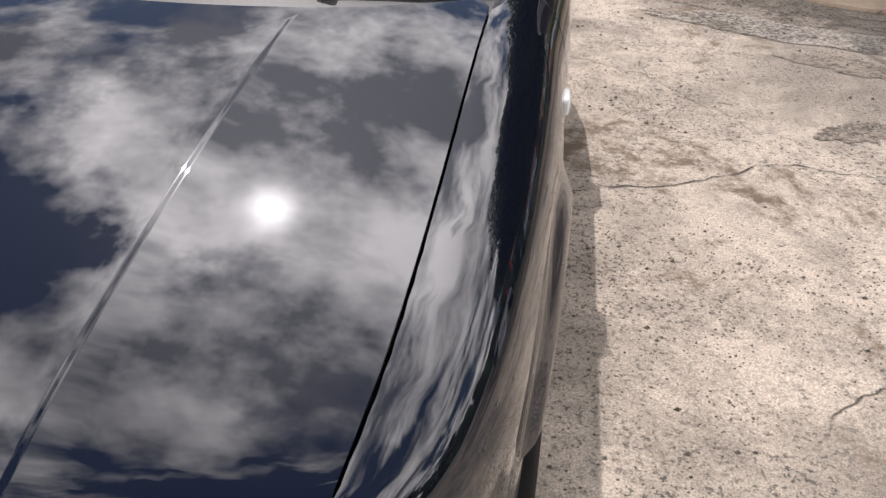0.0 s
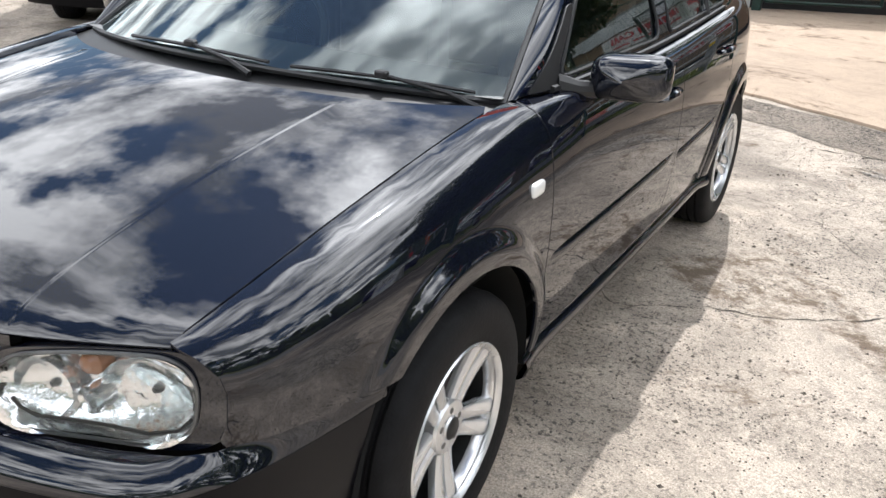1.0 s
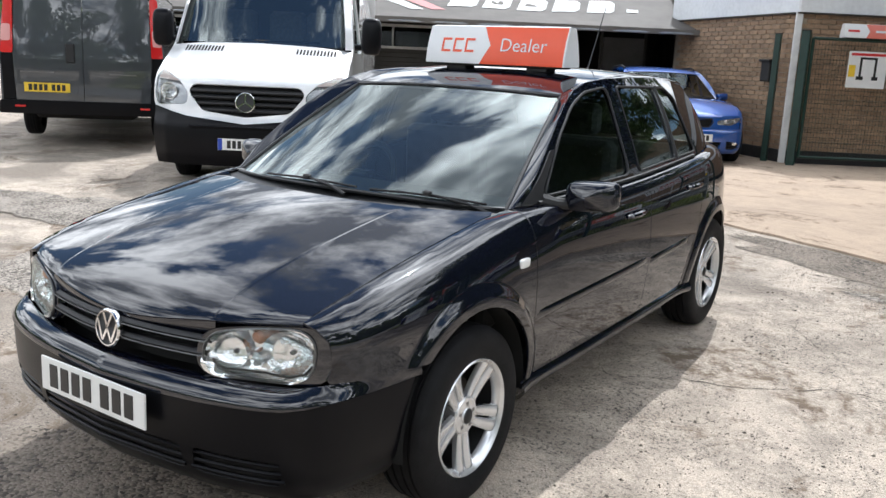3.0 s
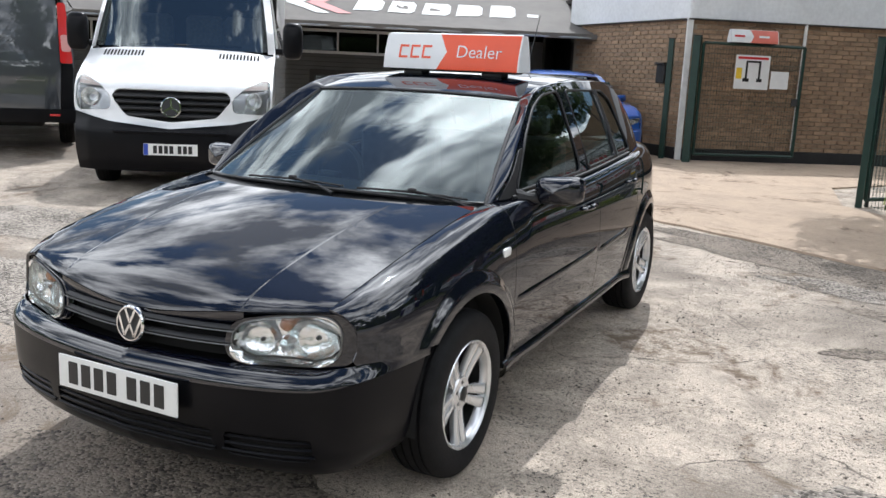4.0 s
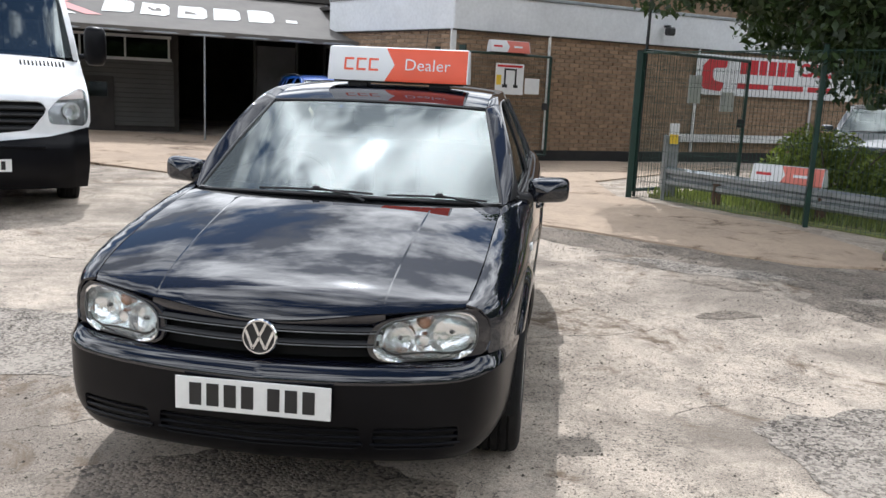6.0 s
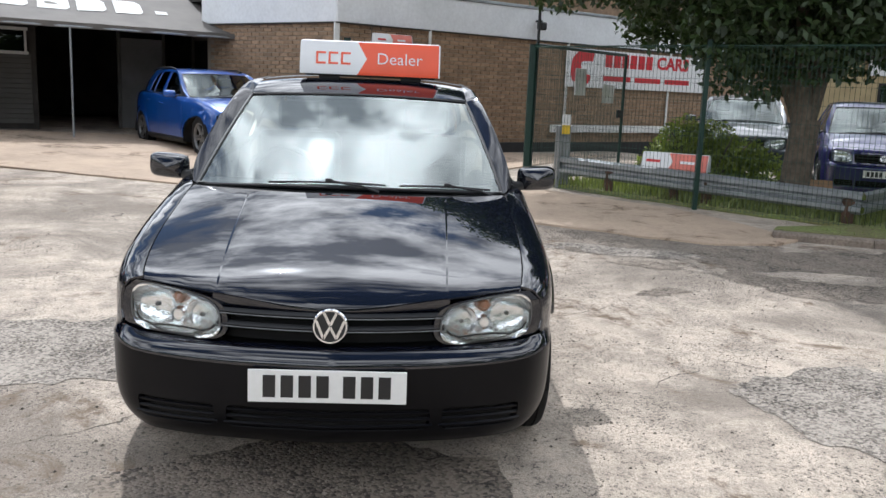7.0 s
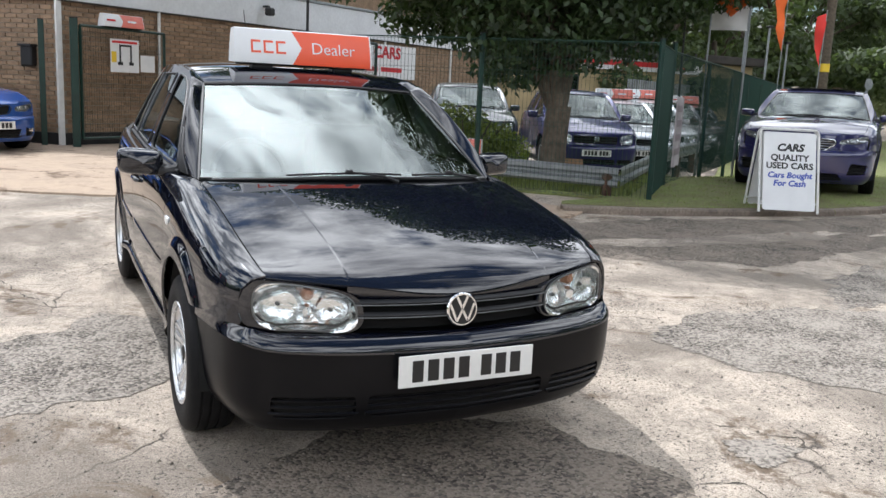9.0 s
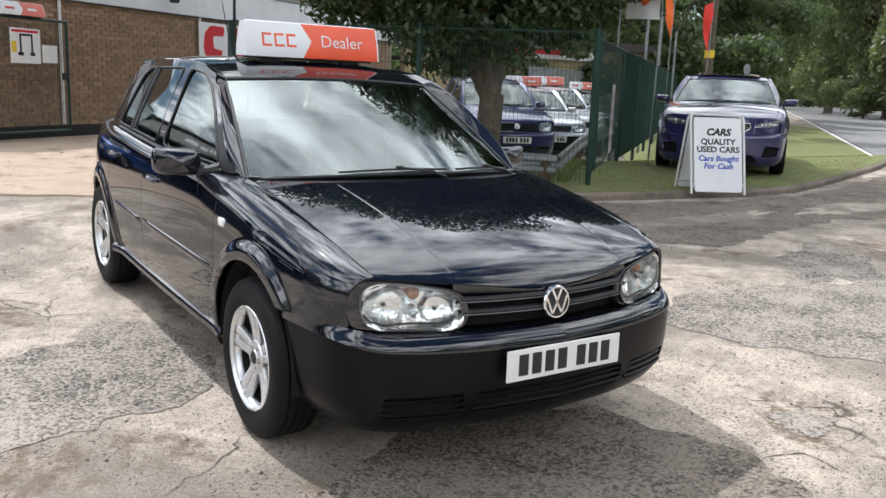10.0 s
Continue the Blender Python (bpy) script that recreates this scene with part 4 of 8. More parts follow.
        part("wiper_arm", Geo().tube([on(xm + 0.22, -0.03, 0.0), on(xm + 0.15, -0.005, 0.014), on(xm, 0.028, 0.016)], [0.009, 0.006, 0.005], 6), TRIM, wp)
        part("wiper_joint", Geo().box(*(lambda p: (p[0] - 0.016, p[0] + 0.016, p[1] - 0.012, p[1] + 0.012, p[2] - 0.008, p[2] + 0.01))(on(xm, 0.028, 0.016)), 0.004), TRIM, wp)
    # inside
    ub = Geo()
    for x0, x1, y0, y1, z0, z1 in ((-0.5, 0.5, 0.22, 1.1, 0.24, 0.64), (-0.76, 0.76, 1.24, 3.0, 0.21, 0.36), (-0.5, 0.5, 3.0, 3.9, 0.26, 0.6), (-0.74, 0.74, 1.05, 1.26, 0.5, 0.88)):
        a, b = w(x0, y0, z0), w(x1, y1, z1)
        ub.box(a[0], b[0], a[1], b[1], a[2], b[2], 0.02)
    part("underbody", ub, DARK, car)
    dg = Geo().grid(lambda u, v: w(mix(-0.70, 0.70, u), mix(1.14 + 0.1 * (2 * u - 1) ** 2, 1.62, v), 0.93 - 0.02 * v + (-0.16 * max(0, v - 0.8) / 0.2)), 12, 10)
    part("dashboard", dg, DASH, car)
    for x in (-0.37, 0.37):
        sg = Geo()
        for x0, x1, y0, y1, z0, z1, e in ((-0.25, 0.25, 1.95, 2.45, 0.42, 0.58, 0.06), (-0.24, 0.24, 2.38, 2.52, 0.5, 1.08, 0.06), (-0.13, 0.13, 2.45, 2.54, 1.1, 1.25, 0.04)):
            a, b = w(x + x0, y0, z0), w(x + x1, y1, z1)
            sg.box(a[0], b[0], a[1], b[1], a[2], b[2], e)
        part("front_seat", sg, SEAT, car)
    a, b = w(-0.66, 3.05, 0.45), w(0.66, 3.22, 1.02)
    part("rear_seat", Geo().box(a[0], b[0], a[1], b[1], a[2], b[2], 0.06), SEAT, car)
    if main:
        st = Geo().tube([(-0.37 + 0.18 * math.cos(t), 1.74 + 0.07 * math.sin(t), 0.87 + 0.17 * math.sin(t)) for t in np.linspace(0, 2 * math.pi, 29)], 0.015, 8, False)
        st.box(-0.43, -0.31, 1.70, 1.76, 0.82, 0.91, 0.02)
        part("steering_wheel", st, TRIM, car)
        part("inside_mirror", Geo().box(-0.11, 0.11, 1.80, 1.83, 1.20, 1.265, 0.012), TRIM, car)
        part("headlining", Geo().grid(lambda u, v: (mix(-0.55, 0.55, u), mix(1.92, 3.5, v), roof_at(0.4, mix(1.92, 3.5, v)) - 0.03), 4, 8), LINING, car)
        part("aerial", Geo().tube([(0.0, 3.38, 1.37), (0.0, 3.40, 1.40), (0.0, 3.60, 1.76)], [0.012, 0.005, 0.002], 6), TRIM, car)
        part("aerial_foot", Geo().lathe([(0.0, 1.40), (0.014, 1.395), (0.022, 1.37)], 12, "z", (0, 3.39, 0)), TRIM, car)
    return car


golf = make_car("hatchback_car", "black five-door hatchback parked on cracked concrete yard", GRADE, BLACK_PAINT, step=0.028, main=True, bumper=BUMPER)
ring_badge(golf, pose(0, face_y(0, 0.62) - 0.004, 0.624, -6), 0.06, "zigzag")


def ground_z(x, y):
    """The yard rises along y and towards the vans, and the compound behind the fence lies lower."""
    k = 0.02618
    z = k * max(-4.0, y) if y < 6.2 else k * 6.2 + 0.004 * (min(y, 30) - 6.2)
    d = min(1.0, max(0.0, (6.2 - y) / 2.6))
    z -= 0.035 * d * d * (3 - 2 * d)
    t = max(0.0, -x - 1.5)
    z += 0.025 * min(t, 10.0) * min(1.0, t)
    a, b = min(1.0, max(0.0, (x - 4.5) / 4)), min(1.0, max(0.0, (y - 7.5) / 2))
    return z - 0.30 * a * a * (3 - 2 * a) * b * b * (3 - 2 * b)


def standing(x, y, turn, lift=0.0):
    return pose(x, y, ground_z(x, y) + lift, 0, 0, turn)


# ---- roof signs ----
def roof_sign(at, w=0.80, h=0.19, letters=True, label="white and orange curved roof sign box resting on black hatchback roof", group=""):
    """A box with bowed faces, white at one end and orange beyond a pointed joint."""
    s = thing("roof_sign", label, "sign", at, group)
    d = 0.085

    def bow(z):
        q = max(0.0, z / h)
        return -d + 0.055 * q ** 1.6

    def face(poly, off, nm, mat, back=1):
        g = sheet(poly, [], lambda a, b: (a, back * (bow(b) - off), b), 0.03, (0, 0, h / 2), 0.002)
        return part(nm, g, mat, s)
    tip, notch = -0.02 * w / 0.8, -0.075 * w / 0.8
    for b in (1, -1):
        face([(-w / 2, 0), (notch, 0), (tip, h / 2), (notch, h), (-w / 2, h)], 0, "white_panel", SIGN_WHITE, b)
        face([(notch, 0), (w / 2, 0), (w / 2, h), (notch, h), (tip, h / 2)], 0, "orange_panel", SIGN_ORANGE if letters else FADED_ORANGE, b)
    prof = [(bow(h * i / 8), h * i / 8) for i in range(9)] + [(-bow(h * i / 8), h * i / 8) for i in range(8, -1, -1)]
    for x in (-w / 2, w / 2):
        part("end_cap", Geo().prism(prof, lambda a, b, e: (x + (e if x > 0 else -e), a, b), 0.008), SIGN_WHITE, s)
    part("top", Geo().grid(lambda u, v: (mix(-w / 2, w / 2, u), mix(bow(h), -bow(h), v), h + 0.006 * math.sin(math.pi * v)), 8, 4), SIGN_WHITE, s)
    part("base", Geo().box(-w / 2 + 0.02, w / 2 - 0.02, -0.05, 0.05, -0.012, 0.004, 0.004), TRIM, s)
    for x in (-0.3 * w, 0.3 * w):
        part("magnet_foot", Geo().box(x - 0.06, x + 0.06, -0.045, 0.045, -0.03, -0.008, 0.004), TRIM, s)
    if letters:
        for i in range(3):
            x0 = -0.315 + i * 0.072
            g = Geo()
            for a0, a1, b0, b1 in ((0, 0.012, 0.058, 0.13), (0.012, 0.056, 0.118, 0.13), (0.012, 0.056, 0.058, 0.07)):
                g.grid(lambda u, v: (x0 + mix(a0, a1, u), bow(mix(b0, b1, v)) - 0.0022, mix(b0, b1, v)), 1, 3)
            part("mark", g, SIGN_ORANGE, s, "plain orange shape")
        t = writing("Dealer", 0.098, pose(0.17, -0.062, 0.096, 77, 0, 0), SIGN_WHITE, s, bold=-0.0005, label="white lettering")
        for v in t.data.vertices:
            v.co.y = bow(v.co.z) - 0.0025
    else:
        for x in (-0.33 * w, 0.2 * w):
            part("mark", Geo().grid(lambda u, v: (x + mix(-0.11, 0.11, u) * w, bow(mix(0.42, 0.58, v) * h) - 0.0022, mix(0.42, 0.58, v) * h), 2, 2), SIGN_RED if x < 0 else SIGN_WHITE, s)
    return s


roof_sign(GRADE @ pose(0.04, 2.29, 1.420) @ Matrix.Diagonal((0.955, 0.955, 0.94, 1)))

# ---- other cars ----
TALL_LAMP = {"c": (0.56, 0.64), "h": (0.13, 0.075), "n": 3.2, "skew": 0.05, "taper": 0.1}
SMOKED_BOWL = material("smoked_lamp_bowl", (0.55, 0.57, 0.6), 0.18, 0.7, bump=0.3, bump_scale=30)
ESTATE_FACE = {
    "lamp": [(0.33, 0.618), (0.345, 0.672), (0.60, 0.700), (0.712, 0.712), (0.700, 0.660), (0.56, 0.612)], "bowl": SMOKED_BOWL, "bulbs": ((0.47, 0.655, 0.030), (0.60, 0.668, 0.026)),
    "grilles": [[(0.03, 0.575), (0.22, 0.585), (0.275, 0.65), (0.255, 0.692), (0.04, 0.694)], [(-0.04, 0.694), (-0.255, 0.692), (-0.275, 0.65), (-0.22, 0.585), (-0.03, 0.575)]],
    "grille_label": "black kidney-shaped grille opening", "ring": TRIM, "bars": 0, "bar": TRIM,
    "slots": [rounded(p, 0.02, 2) for p in ([(-0.40, 0.25), (0.40, 0.25), (0.44, 0.385), (-0.44, 0.385)], [(0.54, 0.27), (0.78, 0.28), (0.80, 0.36), (0.52, 0.40)], [(-0.78, 0.28), (-0.54, 0.27), (-0.52, 0.40), (-0.80, 0.36)])],
}
bmw = make_car("estate_car", "bright blue estate car parked half under canopy", standing(-1.78, 11.08, 34), BLUE_PAINT,
               ((0, 0), (0.25, 0.24), (0.857, 0.82), (1.26, 1.58), (1.9, 2.28), (3.38, 3.60), (4.1, 4.60)), 1.05, ((0, 0), (0.3, 0.27), (0.62, 0.61), (0.93, 0.95), (1.41, 1.42)), 0.05, radius=0.335,
               twin=True, spokes=5, rim=DULL_METAL, style=ESTATE_FACE, sweep=0.16)
for s in (-1, 1):
    part("fog_lamp", Geo().lathe([(0.0, -0.012), (0.03, -0.01), (0.042, -0.002), (0.045, 0.03)], 18, "y", (s * 0.66, 0.24, 0.335)), REFLECTOR, bmw)
    part("roof_rail", Geo().tube([(s * 0.60, 2.55, 1.39), (s * 0.61, 2.75, 1.425), (s * 0.61, 3.4, 1.415), (s * 0.59, 3.75, 1.36)], 0.014, 8), TRIM, bmw)
    part("bonnet_crease", Geo().tube([(s * x, y, z) for x, y, z in ((0.27, 0.14, 0.715), (0.40, 0.6, 0.852), (0.52, 1.2, 0.943))], 0.005, 6), BLUE_PAINT, bmw)
FAMILY_FACE = {
    "lamp": [(0.395, 0.625), (0.43, 0.668), (0.60, 0.700), (0.713, 0.722), (0.712, 0.665), (0.60, 0.628)], "bowl": SMOKED_BOWL, "bulbs": ((0.49, 0.648, 0.022), (0.59, 0.664, 0.024)),
    "grilles": [[(-0.25, 0.548), (0.25, 0.548), (0.375, 0.62), (0.345, 0.672), (0.0, 0.690), (-0.345, 0.672), (-0.375, 0.62)]],
    "grille_label": "wide chrome-barred grille", "ring": CHROME, "bars": 5, "bar": CHROME,
    "slots": [rounded(p, 0.02, 2) for p in ([(-0.52, 0.24), (0.52, 0.24), (0.46, 0.335), (-0.46, 0.335)], [(0.56, 0.32), (0.80, 0.33), (0.82, 0.42), (0.60, 0.44)], [(-0.80, 0.33), (-0.56, 0.32), (-0.60, 0.44), (-0.82, 0.42)])],
}
saloon = make_car("family_car", "dark violet-blue family car parked on grass verge beside fence", standing(7.94, 5.78, -52, 0.07), NAVY_PAINT,
                  ((0, 0), (0.25, 0.26), (0.857, 0.95), (1.26, 1.55), (1.9, 2.35), (3.38, 3.80), (4.1, 4.85)), 1.09, ((0, 0), (0.3, 0.27), (0.62, 0.70), (0.93, 1.02), (1.41, 1.47)), 0.05, radius=0.33,
                  plate=False, twin=False, spokes=7, style=FAMILY_FACE, sweep=0.16)
for s in (-1, 1):
    part("fog_lamp", Geo().lathe([(0.0, -0.012), (0.03, -0.01), (0.042, -0.016), (0.05, -0.008), (0.052, 0.03)], 20, "y", (s * 0.70, 0.33, 0.40)), REFLECTOR, saloon, "round chrome-ringed fog lamp")
    part("bonnet_crease", Geo().tube([(s * x, y, z) for x, y, z in ((0.36, 0.17, 0.80), (0.45, 0.65, 0.935), (0.55, 1.2, 1.01))], 0.006, 6), NAVY_PAINT, saloon)
part("roof_panel", Geo().grid(lambda u, v: (mix(-0.50, 0.50, u), mix(2.5, 3.6, v), 1.472 + 0.02 * math.sin(math.pi * u) ** 0.5), 8, 4), SILVER_PAINT, saloon)

ROW_GROUP = "used cars parked in a row"
row = (("small_car", "dark grey small car behind the tree", 5.85, 11.2, GREY_PAINT, 1.02),
       ("off_road_car", "dark blue tall off-road car parked behind fence", 7.52, 9.82, SUV_PAINT, 1.12),
       ("small_car", "silver small car with roof sign in compound row", 9.35, 10.95, SILVER_PAINT, 1.04),
       ("small_car", "pale silver small car with roof sign in compound row", 11.0, 12.1, SILVER_PAINT, 1.06),
       ("small_car", "dark green-grey car in compound row", 12.65, 13.25, GREY_PAINT, 1.03),
       ("small_car", "anthracite grey car at end of compound row", 14.3, 14.4, GREY_PAINT, 1.0))
for i, (nm, lb, x, y, pt, k) in enumerate(row):
    make_car(nm, lb, standing(x, y, -22), pt, ((0, 0), (0.25, 0.24), (0.857, 0.85), (1.26, 1.27 + 0.03 * i), (1.9, 1.9), (3.38, 3.4), (4.1, 4.2)), 1.0,
             ((0, 0), (0.3, 0.3 * k), (0.62, 0.64 * k), (0.93, 0.95 * k), (1.41, 1.42 * k)), 0.07, radius=0.345 if i == 1 else 0.31, lamp=TALL_LAMP if i in (1, 3) else None, bumper=BUMPER if i in (2, 4) else None, group=ROW_GROUP)
    if i in (2, 3, 5):
        roof_sign(standing(x, y, -22) @ pose(0, 2.35, 1.44 * k), 0.8, 0.2, False, "small red and white roof sign box on parked car")
ring_badge(bpy.data.objects["off_road_car"], pose(0, 0.06, 0.74, -6), 0.05, "zigzag")


# ---- vans ----
VAN_WHITE = paint_material("white_van_paint", (0.80, 0.81, 0.82), 0.0, 0.3)
VAN_GREY = paint_material("grey_van_paint", (0.05, 0.057, 0.066), 0.35, 0.35)
van_y = curve((0.2, 0.08), (0.35, 0.0), (0.6, 0.0), (0.68, 0.05), (0.95, 0.10), (1.06, 0.18), (1.2, 0.42), (1.38, 0.80), (1.45, 0.90), (2.2, 1.42), (2.45, 1.75), (2.6, 2.4))


def van_front(x, z, off=0.0):
    return (x, van_y(z) + 0.20 * abs(x) ** 2.6 + 0.10 * max(0.0, abs(x) - 0.8) * 3 + off, z + 0.05 * max(0.0, 1 - ((z - 0.8) / 0.58) ** 2))


def van_half(z):
    return mix(0.99, 0.80, max(0.0, (z - 1.3) / 1.3) ** 1.4) if z > 1.3 else 0.985 - 0.04 * max(0.0, 0.6 - z)


van = thing("white_van", "white panel van with black bumper parked facing the yard", "van", standing(-4.03, 4.36, 36) @ Matrix.Diagonal((0.97, 1, 1, 1)))
core = (0, 3.0, 1.0)
GR = rounded([(-0.54, 0.985), (0.54, 0.985), (0.585, 0.90), (0.44, 0.725), (0.0, 0.675), (-0.44, 0.725), (-0.585, 0.90)], 0.05)


def van_lamp(s):
    return rounded([(s * 0.60, 0.78), (s * 0.585, 0.90), (s * 0.70, 1.02), (s * 0.90, 1.12), (s * 0.955, 1.09), (s * 0.965, 0.86), (s * 0.93, 0.76)], 0.04)


outer = [(-0.94, 0.70), (-0.60, 0.655), (0, 0.60), (0.60, 0.655), (0.94, 0.70)] + [(van_half(z) - 0.005, z) for z in (0.8, 0.95, 1.1, 1.25, 1.40)] + [(0.6, 1.435), (0, 1.45), (-0.6, 1.435)] + [(-(van_half(z) - 0.005), z) for z in (1.40, 1.25, 1.1, 0.95, 0.8)]
part("bonnet", sheet(outer, [GR, van_lamp(1), van_lamp(-1)], van_front, 0.04, core, 0.02), VAN_WHITE, van)
part("bumper", sheet([(-0.93, 0.24), (0.93, 0.24), (0.955, 0.45), (0.955, 0.75), (0.60, 0.672), (0, 0.617), (-0.60, 0.672), (-0.955, 0.75), (-0.955, 0.45)], [], lambda a, b: van_front(a, b, -0.015), 0.05, core, 0.05), BUMPER, van, "black plastic bumper")
part("bumper_step", Geo().box(-0.55, 0.55, -0.03, 0.1, 0.615, 0.637, 0.01), BUMPER, van)
gp = part("grille", sheet(GR, [], lambda a, b: van_front(a, b, 0.05), 0.08, core, 0), DARK, van, "black slatted grille")
for z in (0.74, 0.80, 0.86, 0.92):
    h = 0.44 + (z - 0.72) * 0.75
    part("grille_slat", Geo().grid(lambda u, v: van_front(mix(-h, h, u), z + 0.022 * math.cos(math.pi * v), 0.03 - 0.03 * math.sin(math.pi * v)), 16, 5), TRIM, gp)
ring_badge(van, pose(0, van_y(0.83) - 0.02, 0.865, -8), 0.10, "star")
for s in (1, -1):
    lo = van_lamp(s)
    hl = part("headlamp", sheet(lo, [], lambda a, b: van_front(a, b, -0.002), 0.06, core, 0), LENS, van, "clear wedge-shaped headlamp")
    part("lamp_bowl", sheet(lo, [], lambda a, b: van_front(a, b, 0.06), 0.06, core, 0), material("grey_lamp_bowl", (0.42, 0.42, 0.43), 0.25, 0.7), hl)
    part("main_reflector", Geo().lathe([(0.075 * q, 0.06 * (1 - q * q)) for q in (0.1, 0.4, 0.7, 1.0)] + [(0.082, 0.0)], 20, "y", (s * 0.80, van_front(0.80, 0.9)[1] + 0.01, 0.945)), REFLECTOR, hl)
    part("indicator", Geo().grid(lambda u, v: van_front(s * mix(0.70, 0.93, u), mix(1.0, 1.09, v) + 0.02 * u, 0.01), 4, 2), material("pale_amber", (0.8, 0.66, 0.60), 0.3), hl)
    vt = Geo()
    for i in range(12):
        x = s * (0.40 + 0.036 * i)
        vt.grid(lambda u, v: van_front(x + 0.020 * u, mix(1.345, 1.41, v) - 0.01 * (i / 12), -0.004), 1, 1)
    part("air_vent", vt, DARK, van)
    # side
    def van_side(a, b):
        return (s * van_half(b) * (1 if a > 1.2 else 1 - 0.06 * (1.2 - a) ** 2), a, b)
    front_y = [(van_y(z) + 0.20 * 0.97 ** 2.6 + 0.06, z) for z in (0.8, 0.95, 1.06, 1.2, 1.38, 1.45, 1.8, 2.2, 2.4)]
    arch = [(1.02 + 0.42 * math.cos(radians(a)), 0.35 + 0.42 * math.sin(radians(a))) for a in range(178, -1, -12)]
    arch2 = [(4.6 + 0.42 * math.cos(radians(a)), 0.35 + 0.42 * math.sin(radians(a))) for a in range(178, -1, -12)]
    poly = [(0.36, 0.36), (0.34, 0.7)] + front_y + [(2.3, 2.5), (5.85, 2.5), (5.9, 0.36)] + list(reversed(arch2)) + list(reversed(arch))
    win = rounded([(1.35, 1.40), (1.85, 2.08), (2.40, 2.12), (2.42, 1.40)], 0.06)
    part("side_panel", sheet(poly, [win], van_side, 0.08, core, 0.02), VAN_WHITE, van)
    part("side_window", sheet(win, [], lambda a, b: (s * (van_half(b) - 0.02), a, b), 0.15, core, 0), SIDE_GLASS, van)
    part("side_cladding", Geo().grid(lambda u, v: (s * (0.992 + 0.012 * math.sin(math.pi * v)), mix(1.46, 4.15, u), mix(0.45, 0.62, v)), 4, 6), BUMPER, van)

    def shell(u, v):
        a, b = u * 2 * math.pi, v * math.pi
        c, e = math.cos(a), math.sin(a)
        c, e = abs(c) ** 0.5 * (1 if c > 0 else -1), abs(e) ** 0.5 * (1 if e > 0 else -1)
        r = math.sin(b) ** 0.45
        return (s * (1.17 + 0.115 * r * c), 1.33 - 0.08 * math.cos(b), 1.58 + 0.20 * r * e)
    mir = part("door_mirror", Geo().grid(shell, 24, 10), BUMPER, van, "large black door mirror")
    part("mirror_arm", Geo().tube([(s * 0.92, 1.42, 1.46), (s * 1.05, 1.36, 1.46), (s * 1.12, 1.35, 1.48)], 0.035, 8), BUMPER, mir)
    for y, x in ((1.02, 0.82), (4.6, 0.82)):
        wheel_parts(van, s * x, y, 0.345, 0.345, s, True, DULL_METAL, 5, False, False)
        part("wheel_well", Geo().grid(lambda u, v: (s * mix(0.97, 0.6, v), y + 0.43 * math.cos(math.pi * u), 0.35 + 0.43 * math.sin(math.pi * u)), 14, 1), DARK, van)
    part("pillar", Geo().grid(lambda u, v: (lambda z: (s * mix(van_half(z) - 0.075, van_half(z), v), van_y(z) + mix(0.12, 0.28, v) - 0.02, z))(mix(1.42, 2.42, u)), 12, 3), VAN_WHITE, van)
part("windscreen", Geo().grid(lambda u, v: (lambda z: van_front((2 * u - 1) * (van_half(z) - 0.07), z, 0.01))(mix(1.44, 2.26, v)), 16, 10), glass_material("van_screen_glass", (0.6, 0.68, 0.68), 3.0), van, "large curved windscreen")
part("roof", Geo().grid(lambda u, v: (lambda y: ((2 * u - 1) * mix(0.84, 0.86, v), y, (2.28 + 0.24 * min(1, (y - 1.45) / 0.9) ** 0.5 if y > 1.45 else 2.28) + 0.03 * math.cos((2 * u - 1) * 1.5)))(mix(1.46, 5.9, v)), 10, 20), VAN_WHITE, van)
part("tail", Geo().grid(lambda u, v: (mix(-0.97, 0.97, u), 5.9, mix(0.35, 2.52, v)), 1, 1), VAN_WHITE, van)
part("dashboard", Geo().box(-0.9, 0.9, 1.15, 1.7, 1.1, 1.40, 0.05), DASH, van)
for x in (-0.5, 0.1, 0.55):
    part("seat", Geo().box(x - 0.22, x + 0.22, 2.1, 2.3, 1.0, 1.85, 0.08), SEAT, van)
part("bulkhead", Geo().grid(lambda u, v: (mix(-0.95, 0.95, u), 2.45, mix(0.5, 2.45, v)), 1, 1), DARK, van)
part("underbody", Geo().box(-0.58, 0.58, 0.3, 5.8, 0.25, 0.9, 0.05), DARK, van)
part("wiper", Geo().tube([(-0.55, 1.0, 1.475), (0.0, 0.93, 1.475), (0.62, 1.02, 1.48)], 0.012, 6), TRIM, van)
number_plate(van, pose(0, -0.022, 0.465), band=True)

dv = thing("grey_van", "dark grey panel van seen from its twin rear doors", "van", pose(-11.07, 8.16, 0.29, 0, 0, -132))
core = (0, 2.4, 1.0)


def dv_back(x, z, off=0.0):
    """The rear face; the van points towards -y, so the back lies at y = 4.8."""
    return (x, 4.8 - 0.05 * abs(x) ** 3 - 0.08 * max(0.0, (z - 1.0)) ** 1.3 + off, z)


def dv_half(z):
    return 0.95 - (0.13 * max(0.0, (z - 1.1) / 0.85) ** 1.8)


